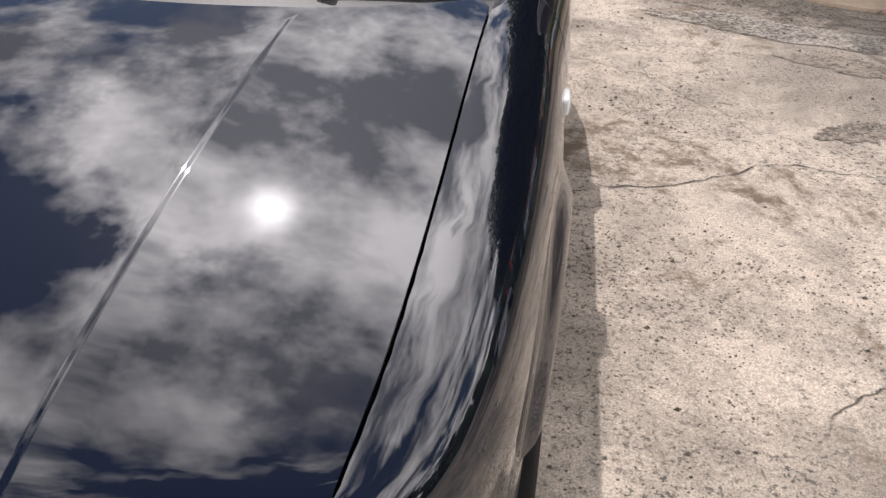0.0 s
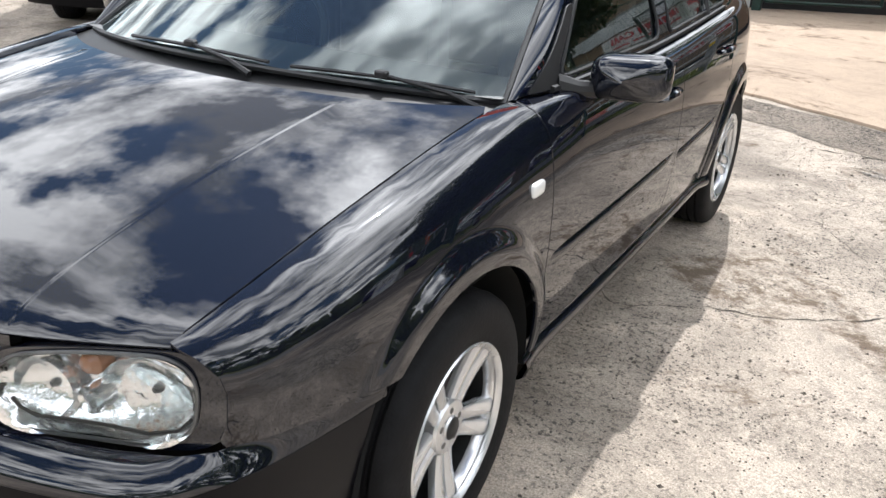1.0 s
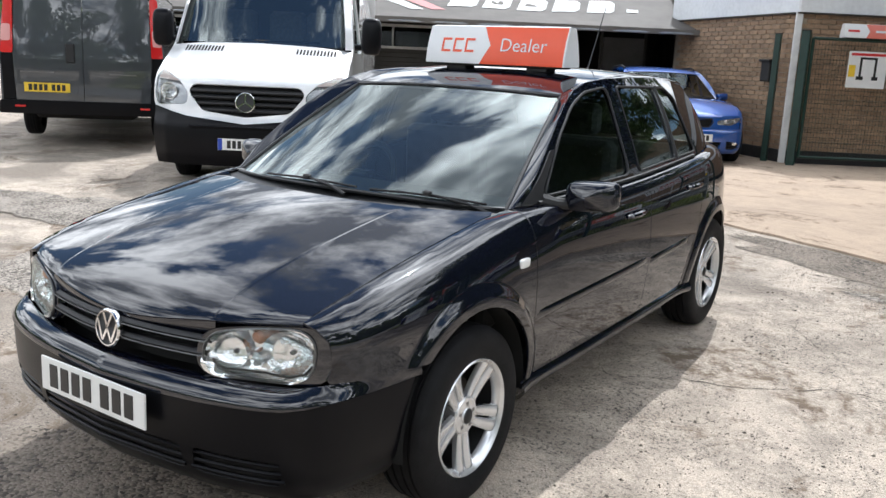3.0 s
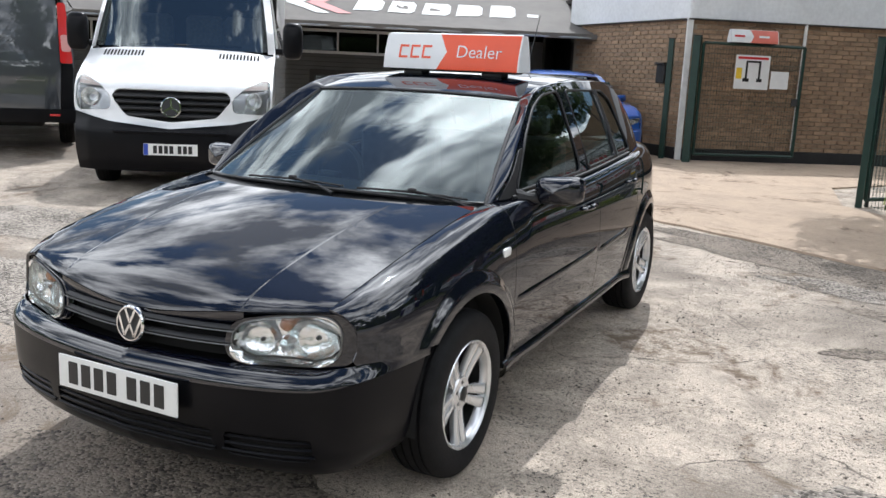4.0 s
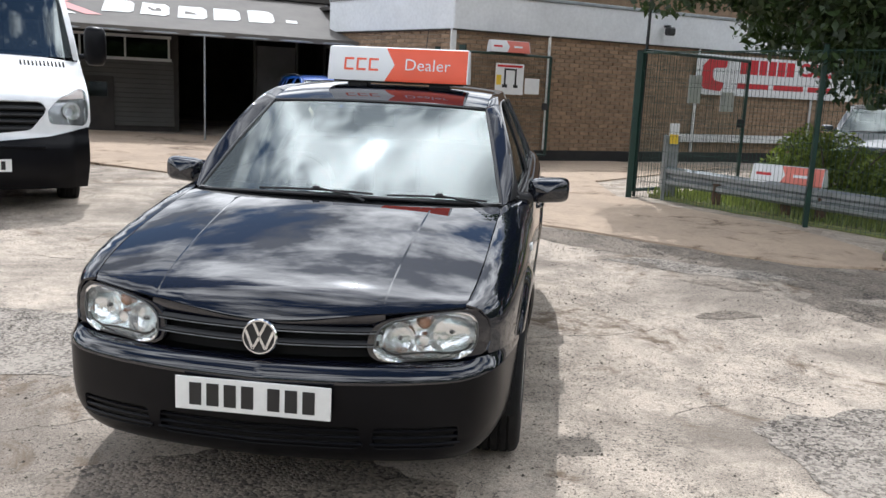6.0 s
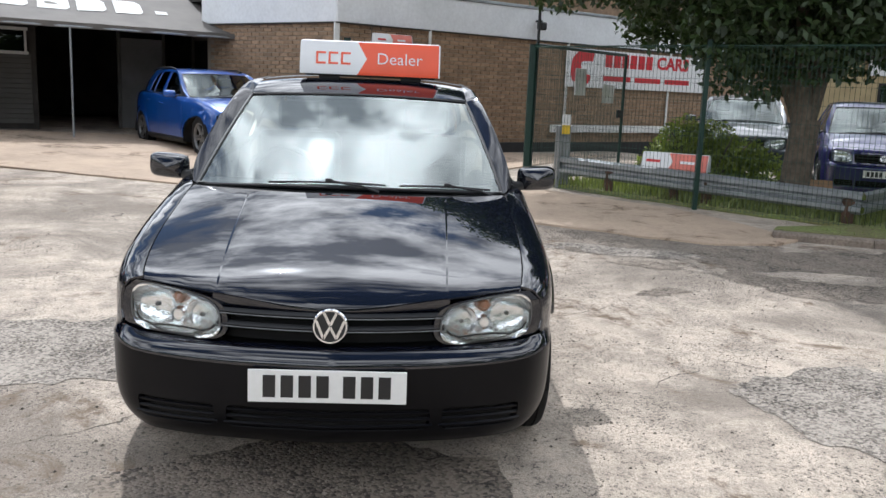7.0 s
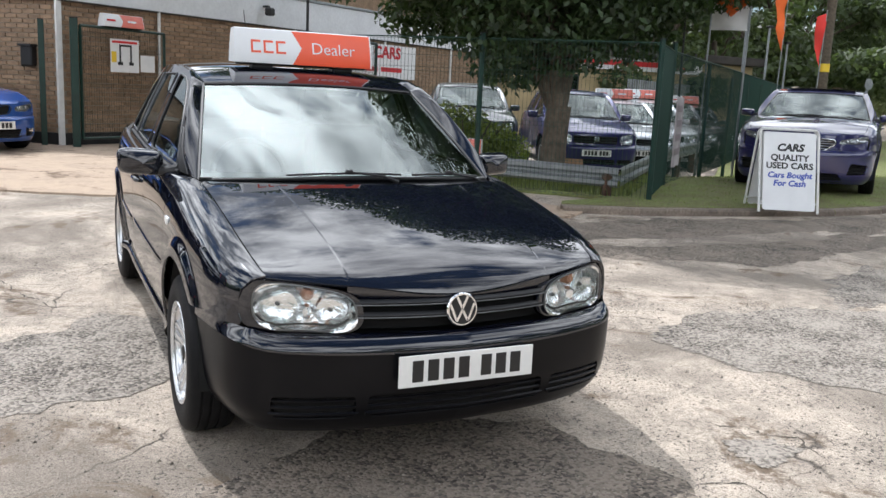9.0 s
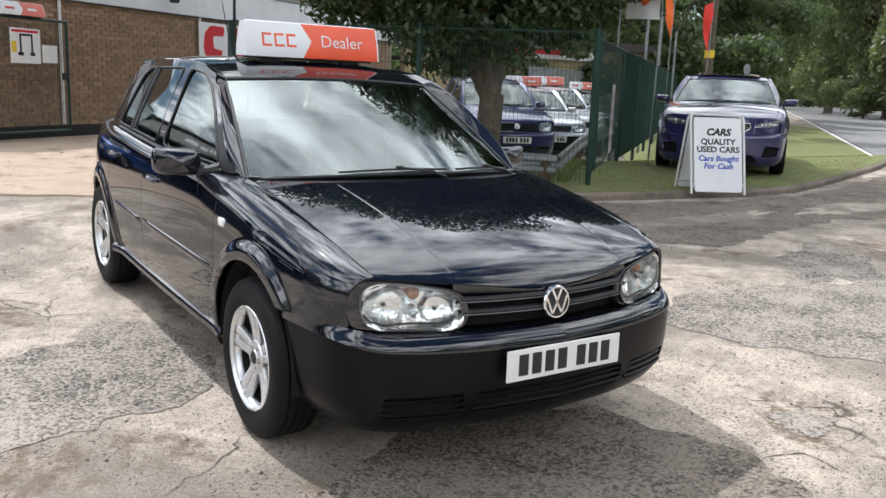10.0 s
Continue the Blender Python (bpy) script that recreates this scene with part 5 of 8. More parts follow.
for s in (1, -1):
    door = [(s * 0.004, 0.52), (s * 0.78, 0.52), (s * 0.80, 1.0), (s * 0.765, 1.86), (s * 0.004, 1.90)]
    d = part("rear_door", sheet(door, [], lambda a, b: dv_back(a, b), 0.06, core, 0.02), VAN_GREY, dv)
    part("door_panel", sheet(rounded([(s * 0.07, 0.60), (s * 0.70, 0.60), (s * 0.70, 0.90), (s * 0.07, 0.90)], 0.05), [], lambda a, b: dv_back(a, b, -0.004 + 0.010), 0.06, core, 0.006), VAN_GREY, d)
    lampp = rounded([(s * 0.80, 1.08), (s * 0.94, 1.08), (s * 0.875, 1.80), (s * 0.785, 1.80)], 0.03)
    tl = part("tail_lamp", sheet(lampp, [], lambda a, b: dv_back(a, b, 0.02), 0.06, core, 0.03), RED_LENS, dv, "tall red tail lamp")
    part("reversing_lens", sheet(rounded([(s * 0.82, 1.22), (s * 0.93, 1.22), (s * 0.915, 1.42), (s * 0.81, 1.42)], 0.03), [], lambda a, b: dv_back(a, b, 0.026), 0.06, core, 0.004), material("pink_lens", (0.7, 0.35, 0.33), 0.2), tl)
    part("corner_panel", sheet([(s * 0.79, 0.52), (s * 0.955, 0.52), (s * 0.95, 1.075), (s * 0.81, 1.075)], [], lambda a, b: dv_back(a, b, -0.005), 0.06, core, 0.02), BUMPER, dv)
    part("side_panel", sheet([(0.9, 0.4), (3.25, 0.4)] + [(3.65 + 0.37 * math.cos(radians(a)), 0.32 + 0.37 * math.sin(radians(a))) for a in range(168, 8, -16)] + [(4.03, 0.42), (4.76, 0.45), (4.75, 1.2), (4.68, 1.95), (0.9, 1.95)], [], lambda a, b: (s * dv_half(b), a, b), 0.1, core, 0.02), VAN_GREY, dv)
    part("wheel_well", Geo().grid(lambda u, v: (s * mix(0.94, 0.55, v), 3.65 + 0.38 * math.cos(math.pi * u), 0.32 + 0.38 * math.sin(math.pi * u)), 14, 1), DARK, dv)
    for y in (3.65, 0.9):
        wheel_parts(dv, s * 0.80, y, 0.32, 0.32, s, True, DULL_METAL, 7, False, False)
    part("bumper_reflector", Geo().box(s * 0.72 - 0.06, s * 0.72 + 0.06, 4.86, 4.885, 0.44, 0.465, 0.004), RED_LENS, dv)
part("rear_bumper", sheet(rounded([(-0.97, 0.36), (0.97, 0.36), (0.96, 0.52), (-0.96, 0.52)], 0.03), [], lambda a, b: dv_back(a, b, 0.07 - 0.5 * (b - 0.45) ** 2), 0.05, core, 0.1), BUMPER, dv, "dark plastic rear bumper")
part("roof", Geo().grid(lambda u, v: ((2 * u - 1) * 0.83, mix(0.6, 4.70, v), 1.95 + 0.05 * math.cos((2 * u - 1) * 1.5)), 8, 6), VAN_GREY, dv)
part("header", Geo().box(-0.82, 0.82, 4.62, 4.70, 1.88, 1.97, 0.02), VAN_GREY, dv)
part("door_handle", Geo().box(0.09, 0.20, 4.755, 4.815, 0.98, 1.22, 0.03), TRIM, dv, "black recessed handle")
part("underbody", Geo().box(-0.6, 0.6, 0.4, 4.72, 0.3, 0.7, 0.05), DARK, dv)
part("front_mass", Geo().box(-0.93, 0.93, 0.2, 0.95, 0.4, 1.75, 0.2), VAN_GREY, dv)
for x0, x1 in ((0.34, 0.72), (-0.62, -0.30)):
    part("trim_bar", Geo().box(x0, x1, 4.800, 4.806, 0.855, 0.872, 0.002), DULL_METAL, dv, "plain silver bar")
np_ = number_plate(dv, pose(0.42, 4.815, 0.68, 0, 0, 180), PLATE_YELLOW)


# ---- materials of the place ----
def concrete(name, light, dark, speck, smooth=False):
    """Worn concrete: pale cement skin, greyer worn areas, dark pits and grit, damp stains, hair cracks."""
    m = material(name, light, 0.92)
    n, l = m.node_tree.nodes, m.node_tree.links
    b = n["Principled BSDF"]
    pos = n.new("ShaderNodeNewGeometry").outputs["Position"]

    def noise_at(scale, detail=6, rough=0.6, distort=0.0):
        t = n.new("ShaderNodeTexNoise")
        t.inputs["Scale"].default_value, t.inputs["Detail"].default_value, t.inputs["Roughness"].default_value, t.inputs["Distortion"].default_value = scale, detail, rough, distort
        l.new(pos, t.inputs["Vector"])
        return t.outputs[0]

    def band(src, a, b_, lo=0.0, hi=1.0):
        r = n.new("ShaderNodeMapRange")
        r.inputs[1].default_value, r.inputs[2].default_value, r.inputs[3].default_value, r.inputs[4].default_value = a, b_, lo, hi
        l.new(src, r.inputs[0])
        return r.outputs[0]

    def blend(fac, a, b_, mode="MIX"):
        x = n.new("ShaderNodeMix")
        x.data_type, x.blend_type = "RGBA", mode
        l.new(fac, x.inputs[0])
        for slot, val in ((6, a), (7, b_)):
            if isinstance(val, tuple):
                x.inputs[slot].default_value = (*val, 1)
            else:
                l.new(val, x.inputs[slot])
        return x.outputs[2]

    def times(a, b_):
        x = n.new("ShaderNodeMath")
        x.operation = "MULTIPLY"
        l.new(a, x.inputs[0])
        l.new(b_, x.inputs[1])
        return x.outputs[0]
    worn = band(noise_at(0.62 if not smooth else 0.35, 9, 0.66, 0.5), 0.46 if not smooth else 0.5, 0.58 if not smooth else 0.66)
    col = blend(worn, light, dark)
    col = blend(band(noise_at(3.2, 10, 0.75), 0.46, 0.64, 0.0, 0.85 if not smooth else 0.35), col, tuple(c * 0.55 for c in light))
    col = blend(band(noise_at(14, 8, 0.75), 0.52, 0.64, 0.0, 0.6 if not smooth else 0.25), col, tuple(c * 0.5 for c in light))
    grit = band(noise_at(60, 4, 0.68), 0.555, 0.60)
    where = band(noise_at(1.6, 4, 0.6), 0.38, 0.6, 0.15, 1.0)
    gritty = times(grit, where)
    col = blend(gritty if not smooth else times(gritty, band(noise_at(0.3), 0.5, 0.7, 0.0, 0.5)), col, speck)
    fleck = band(noise_at(170, 3, 0.75), 0.32, 0.68, 0.5, 1.42)
    fl = n.new("ShaderNodeMix")
    fl.data_type, fl.blend_type = "RGBA", "MULTIPLY"
    fl.inputs[0].default_value = 1.0 if not smooth else 0.5
    l.new(col, fl.inputs[6])
    l.new(fleck, fl.inputs[7])
    col = fl.outputs[2]
    pit = times(band(noise_at(34, 6, 0.75), 0.575, 0.62), band(noise_at(2.3, 5, 0.65), 0.44, 0.58, 0.1, 1.0))
    col = blend(pit if not smooth else times(pit, where), col, tuple(c * 0.30 for c in light))
    stain = times(band(noise_at(1.15, 9, 0.72, 0.8), 0.555, 0.61), band(noise_at(9, 6, 0.75), 0.40, 0.56))
    col = blend(stain, col, (light[0] * 0.28, light[1] * 0.24, light[2] * 0.20))
    # hair cracks along the borders of large warped cells
    warp = n.new("ShaderNodeTexNoise")
    warp.inputs["Scale"].default_value, warp.inputs["Detail"].default_value = 1.4, 6
    l.new(pos, warp.inputs["Vector"])
    add = n.new("ShaderNodeVectorMath")
    add.operation = "MULTIPLY_ADD"
    add.inputs[1].default_value = (0.9, 0.9, 0.0)
    l.new(warp.outputs["Color"], add.inputs[0])
    l.new(pos, add.inputs[2])
    cells = n.new("ShaderNodeTexVoronoi")
    cells.feature = "DISTANCE_TO_EDGE"
    cells.inputs["Scale"].default_value = 0.42 if not smooth else 0.22
    l.new(add.outputs[0], cells.inputs["Vector"])
    crack = band(cells.outputs["Distance"], 0.0, 0.0038 if not smooth else 0.002, 1.0, 0.0)
    crack = times(crack, band(noise_at(1.1, 4, 0.7), 0.48, 0.6))
    col = blend(crack, col, (0.05, 0.042, 0.034))
    l.new(col, b.inputs["Base Color"])
    h = n.new("ShaderNodeMath")
    h.operation = "MULTIPLY_ADD"
    h.inputs[1].default_value = -1.6
    l.new(crack, h.inputs[0])
    l.new(noise_at(70, 6, 0.7), h.inputs[2])
    h2 = n.new("ShaderNodeMath")
    h2.operation = "ADD"
    l.new(h.outputs[0], h2.inputs[0])
    l.new(noise_at(6, 5, 0.6), h2.inputs[1])
    bm = n.new("ShaderNodeBump")
    bm.inputs["Strength"].default_value, bm.inputs["Distance"].default_value = (0.55, 0.012) if not smooth else (0.35, 0.008)
    l.new(h2.outputs[0], bm.inputs["Height"])
    l.new(bm.outputs[0], b.inputs["Normal"])
    return m


def gravel(name, pale, dark):
    """Worn asphalt: small chips of many shades bedded in brown dust, with bare and bound areas."""
    m = material(name, pale, 0.95)
    n, l = m.node_tree.nodes, m.node_tree.links
    b = n["Principled BSDF"]
    pos = n.new("ShaderNodeNewGeometry").outputs["Position"]
    chips = n.new("ShaderNodeTexVoronoi")
    chips.inputs["Scale"].default_value = 75.0
    l.new(pos, chips.inputs["Vector"])
    grey = n.new("ShaderNodeSeparateColor")
    l.new(chips.outputs["Color"], grey.inputs[0])
    soft = n.new("ShaderNodeTexNoise")
    soft.inputs["Scale"].default_value, soft.inputs["Detail"].default_value, soft.inputs["Roughness"].default_value = 2.6, 10, 0.72
    l.new(pos, soft.inputs["Vector"])
    mixed = n.new("ShaderNodeMath")
    mixed.operation = "MULTIPLY_ADD"
    mixed.inputs[1].default_value = 1.05
    l.new(grey.outputs[0], mixed.inputs[0])
    area = n.new("ShaderNodeMapRange")
    area.inputs[1].default_value, area.inputs[2].default_value, area.inputs[3].default_value, area.inputs[4].default_value = 0.36, 0.64, -0.22, 0.5
    l.new(soft.outputs[0], area.inputs[0])
    l.new(area.outputs[0], mixed.inputs[2])
    x = n.new("ShaderNodeMix")
    x.data_type = "RGBA"
    x.inputs[6].default_value, x.inputs[7].default_value = (*dark, 1), (*pale, 1)
    l.new(mixed.outputs[0], x.inputs[0])
    l.new(x.outputs[2], b.inputs["Base Color"])
    bump_ = n.new("ShaderNodeBump")
    bump_.inputs["Strength"].default_value, bump_.inputs["Distance"].default_value, bump_.invert = 0.9, 0.006, True
    l.new(chips.outputs["Distance"], bump_.inputs["Height"])
    l.new(bump_.outputs[0], b.inputs["Normal"])
    return m


CONCRETE = concrete("worn_yard_concrete", (0.55, 0.466, 0.380), (0.243, 0.205, 0.166), (0.085, 0.075, 0.065))
SLAB = concrete("pale_slab_concrete", (0.475, 0.364, 0.268), (0.355, 0.274, 0.205), (0.2, 0.17, 0.14), True)
ASPHALT = gravel("coarse_patch_asphalt", (0.38, 0.335, 0.285), (0.05, 0.042, 0.035))
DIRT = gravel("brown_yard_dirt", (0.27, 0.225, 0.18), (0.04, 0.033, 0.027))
ROAD = material("road_asphalt", (0.24, 0.235, 0.23), 0.9, scale=0.8, vary=0.25, fine=0.4, bump=0.4, bump_scale=80)
KERB = material("kerb_concrete", (0.215, 0.175, 0.14), 0.9, scale=3, vary=0.35, fine=0.4, bump=0.5, random_tint=0.15)
BRICK = material("buff_brown_brick", (0.325, 0.218, 0.138), 0.88, scale=7, vary=0.3, fine=0.3, bump=0.3, random_tint=0.2)
BRICK_BULK = material("buff_brown_brick_field", (0.325, 0.218, 0.138), 0.88, scale=7, vary=0.3, fine=0.3, bump=0.3, random_tint=0.2, island=True)
MORTAR = material("mortar", (0.30, 0.255, 0.20), 0.95, scale=5, vary=0.25, bump=0.4)
FASCIA = material("white_fascia_boards", (0.74, 0.76, 0.78), 0.55, scale=1.2, vary=0.1, fine=0.08)
PLINTH = material("black_bitumen_plinth", (0.018, 0.017, 0.017), 0.7, scale=4, vary=0.4, bump=0.3)
WHITE_TRIM = material("white_painted_strip", (0.72, 0.72, 0.70), 0.6, scale=6, vary=0.15)
GREEN_STEEL = material("dark_green_steel", (0.006, 0.034, 0.025), 0.4, scale=8, vary=0.25)
GREEN_WIRE = material("dark_green_wire", (0.012, 0.045, 0.032), 0.5)
GALV = material("galvanised_steel", (0.33, 0.35, 0.36), 0.45, 0.7, scale=5, vary=0.25, fine=0.2)
RUST_POST = material("brown_timber_post", (0.10, 0.055, 0.035), 0.85, scale=10, vary=0.4)
CANVAS = material("grey_brown_canvas", (0.125, 0.113, 0.10), 0.75, scale=2.0, vary=0.2, bump=0.12, bump_scale=25)
CLADDING = material("grey_ribbed_cladding", (0.085, 0.081, 0.073), 0.6, scale=1.5, vary=0.25)
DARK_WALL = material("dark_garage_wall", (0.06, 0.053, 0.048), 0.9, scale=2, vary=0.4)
YELLOW = material("pale_yellow_wall", (0.42, 0.33, 0.18), 0.8, scale=2, vary=0.2)
POST_YELLOW = material("faded_yellow_post", (0.36, 0.28, 0.06), 0.7, scale=5, vary=0.35)
BARK = material("grey_brown_bark", (0.12, 0.095, 0.07), 0.95, scale=12, vary=0.45, bump=1.0, bump_scale=22)
LEAF = leaf_material("dark_tree_leaves", (0.040, 0.066, 0.024), 0.5, 0.3)
BUSH_LEAF = leaf_material("yellow_green_leaves", (0.17, 0.21, 0.04), 0.5, 0.35)
FAR_LEAF = leaf_material("woodland_leaves", (0.085, 0.115, 0.052), 0.5, 0.4)
WILLOW_LEAF = leaf_material("willow_leaves", (0.125, 0.15, 0.075), 0.4, 0.4)
GRASS = leaf_material("grass_blades", (0.19, 0.22, 0.075), 0.45, 0.35)
TURF = material("turf", (0.18, 0.225, 0.06), 0.95, scale=2.5, vary=0.45, fine=0.5, bump=0.7, bump_scale=60, other=(0.15, 0.13, 0.06))
PAPER = material("white_notice", (0.75, 0.76, 0.76), 0.6, scale=8, vary=0.06)
FLAG_ORANGE = material("orange_flag_cloth", (0.85, 0.16, 0.03), 0.8, scale=3, vary=0.12)
FLAG_RED = material("red_flag_cloth", (0.75, 0.05, 0.04), 0.8, scale=3, vary=0.12)
FLAG_WHITE = material("white_flag_cloth", (0.78, 0.77, 0.76), 0.8, scale=3, vary=0.1)


def structure(ob, label="", category=""):
    return tagged(ob, label, category, "", "structure")


# ---- ground ----
def spaced(a, b, fine_a, fine_b, fine, coarse):
    out, x = [], a
    while x < b:
        out.append(x)
        x += fine if fine_a <= x < fine_b else coarse
    return out + [b]


def relief(x, y):
    return 0.004 * noise.noise((x * 0.8, y * 0.8, 0)) if -14 < x < 20 and -6 < y < 20 else -0.02


gx, gy = spaced(-220, 260, -14, 20, 0.3, 12), spaced(-160, 260, -6, 20, 0.3, 12)
g = Geo()
g.v = [(x, y, ground_z(x, y) + relief(x, y)) for x in gx for y in gy]
g.f = [(i * len(gy) + j, (i + 1) * len(gy) + j, (i + 1) * len(gy) + j + 1, i * len(gy) + j + 1) for i in range(len(gx) - 1) for j in range(len(gy) - 1)]
ground = structure(part("ground", g, CONCRETE, angle=80), "worn cracked concrete yard with grit and stains", "ground")


def ragged(poly, step, amount, seed):
    """An outline made uneven."""
    out = []
    for i, (x, y) in enumerate(resample(poly, step)):
        out.append((x + amount * noise.noise((x * 3, y * 3, seed)), y + amount * noise.noise((x * 3, y * 3, seed + 9))))
    return out


def laid(poly, lift, step=0.5, edge=0.03):
    """A sheet that lies on the ground."""
    return sheet(poly, [], lambda a, b: (a, b, ground_z(a, b) + lift), step, (0, 0, -500), edge)


slab_edge = [(-9.0, 9.6), (-5.2, 8.26), (-2.4, 7.5), (-1.3, 6.9), (0.12, 6.30), (0.6, 6.09), (1.13, 5.84), (1.84, 5.5), (2.5, 5.15), (3.2, 4.87), (3.9, 4.98)]
fwd = []
for i in range(len(slab_edge) - 1):
    a, b = slab_edge[i], slab_edge[i + 1]
    k = max(1, int(math.hypot(b[0] - a[0], b[1] - a[1]) / 0.12))
    for j in range(k):
        x, y = mix(a[0], b[0], j / k), mix(a[1], b[1], j / k)
        fwd.append((x + 0.03 * noise.noise((x * 3, y * 3, 3)), y + 0.05 * noise.noise((x * 3, y * 3, 12))))
structure(part("pavement", laid(fwd + [(4.1, 5.2), (3.4, 6.9), (1.8, 8.7), (1.6, 10.5), (4.5, 15.0), (2.0, 14.6), (-0.9, 12.7), (-3.4, 15.2), (-9.5, 12.6)], 0.022, 0.35, 0.04), SLAB), "pale smooth concrete apron with a broken edge", "pavement")
patches = []


def patch(lb, cx, cy, rx, ry, sd, mat, turn=0.0, lift=0.0035):
    """A mended place with a broken outline."""
    pl = []
    for a in np.linspace(0, 2 * math.pi, 280)[:-1]:
        c, s_ = math.cos(a), math.sin(a)
        k = 1 + 0.5 * noise.noise((c * 1.3, s_ * 1.3, sd)) + 0.32 * noise.noise((c * 4, s_ * 4, sd + 3)) + 0.09 * noise.noise((c * 13, s_ * 13, sd + 5)) + 0.03 * noise.noise((c * 40, s_ * 40, sd + 7))
        x, y = rx * k * c, ry * k * s_
        pl.append((cx + x * math.cos(turn) - y * math.sin(turn), cy + x * math.sin(turn) + y * math.cos(turn)))
    patches.append((pl, lift))
    structure(part("asphalt_patch", sheet(pl, [], lambda a, b: (a, b, ground_z(a, b) + relief(a, b) + lift), 0.15, (0, 0, -500), 0), mat), lb, "asphalt patch")


def worn_area(lb, outline, seed, mat, lift=0.0035):
    """A worn area with a crumbled edge."""
    pl = []
    for x, y in resample(outline, 0.03):
        d = [0.16 * noise.noise((x * 1.7, y * 1.7, seed + k)) + 0.07 * noise.noise((x * 6, y * 6, seed + k)) + 0.03 * noise.noise((x * 19, y * 19, seed + k)) for k in (0, 31)]
        pl.append((x + d[0], y + d[1]))
    patches.append((pl, lift))
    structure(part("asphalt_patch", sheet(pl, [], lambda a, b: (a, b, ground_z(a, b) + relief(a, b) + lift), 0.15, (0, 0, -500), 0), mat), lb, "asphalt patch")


worn_area("gravelly patch of coarse grey asphalt", [(-3.4, 1.95), (-2.3, 2.1), (-1.55, 2.15), (-1.25, 2.33), (-1.0, 2.52), (-0.72, 2.35), (-0.78, 1.7), (-1.02, 1.25), (-1.45, 1.22), (-2.0, 1.05), (-3.3, 1.2)], 1, ASPHALT)
worn_area("coarse asphalt repair patch", [(2.0, 1.45), (2.05, 1.05), (2.12, 0.66), (2.3, 0.45), (2.45, 0.25), (3.3, -0.35), (4.5, 0.2), (4.5, 1.3), (3.3, 1.55), (2.9, 1.60), (2.55, 1.75), (2.3, 1.55)], 5, ASPHALT)
# brown worn ground; part of its darkness is tree shade put into the colour
worn_area("wide brown worn asphalt with tree shade in its colour, before kerb and apron", [(3.0, 4.85), (2.75, 4.45), (2.95, 4.1), (2.7, 3.75), (3.0, 3.3), (3.3, 3.15), (3.6, 3.05), (4.1, 2.65), (5.4, 2.95), (6.9, 3.2), (8.6, 2.9), (10.5, 3.3), (12.0, 4.6), (12.0, 5.6), (10.0, 5.05), (8.2, 4.55), (7.1, 4.52), (5.3, 4.70), (4.4, 4.82), (3.6, 4.70)], 15, DIRT)
patch("pale scoured streak in brown asphalt", 5.2, 3.75, 1.1, 0.22, 43, CONCRETE, 0.05, 0.006)
patch("pale scoured spot in brown asphalt", 3.7, 3.75, 0.55, 0.16, 44, CONCRETE, -0.2, 0.006)
patch("pale scoured spot by the kerb", 7.9, 3.7, 0.9, 0.25, 45, CONCRETE, 0.1, 0.006)
patch("worn brown spot in concrete", 4.6, 1.9, 0.7, 0.35, 53, ASPHALT, 0.5)
# worn asphalt whose dark colour also deepens the shade below the bumper
worn_area("dark worn asphalt deepening the shade under the front of the car", [(-0.8, 0.3), (-0.7, -0.3), (-0.25, -0.75), (0.3, -0.85), (0.72, -0.5), (0.78, 0.0), (0.66, 0.45), (0.0, 0.7)], 61, DIRT)
patch("brown worn spot in pale concrete", 2.3, 4.05, 0.24, 0.13, 71, DIRT, -0.3)
patch("brown worn spot in pale concrete", 2.15, 3.2, 0.2, 0.1, 74, DIRT, 0.4)
patch("brown worn spot in pale concrete", 1.75, 4.6, 0.26, 0.1, 79, DIRT, -0.5)
patch("brown dirt along the broken apron edge", 1.5, 5.35, 1.5, 0.28, 77, DIRT, -0.42)
patch("small worn spot in concrete", 1.36, -0.10, 0.16, 0.12, 8, ASPHALT)
patch("dark mended strip", 2.2, 4.55, 0.8, 0.16, 21, ASPHALT, -0.2)
patch("gravelly spot by the vans", -4.6, 2.7, 1.3, 0.5, 31, ASPHALT, 0.3)


def crack_line(points, w=0.008):
    """A dark open crack along a wandering line."""
    g = Geo()
    pts = []
    for i in range(len(points) - 1):
        a, b = Vector(points[i]), Vector(points[i + 1])
        k = max(2, int((b - a).length / 0.02))
        for j in range(k):
            p = a.lerp(b, j / k)
            pts.append(p + Vector((noise.noise((p.x * 7, p.y * 7, 2)), noise.noise((p.x * 7, p.y * 7, 6)))) * 0.045 + Vector((noise.noise((p.x * 31, p.y * 31, 3)), noise.noise((p.x * 31, p.y * 31, 8)))) * 0.014)
    n = len(pts)
    for i, p in enumerate(pts):
        d = (pts[min(i + 1, n - 1)] - pts[max(i - 1, 0)]).normalized()
        h = 0.6 * w * (0.1 + 1.3 * abs(noise.noise((p.x * 9, p.y * 9, 4)))) * min(1, 4 * min(i, n - 1 - i) / n + 0.15)
        for s in (-1, 1):
            q = p + Vector((-d.y, d.x)) * h * s
            g.v.append((q.x, q.y, ground_z(q.x, q.y) + relief(q.x, q.y) + 0.0025))
    g.f = [(2 * i, 2 * i + 2, 2 * i + 3, 2 * i + 1) for i in range(n - 1)]
    return g


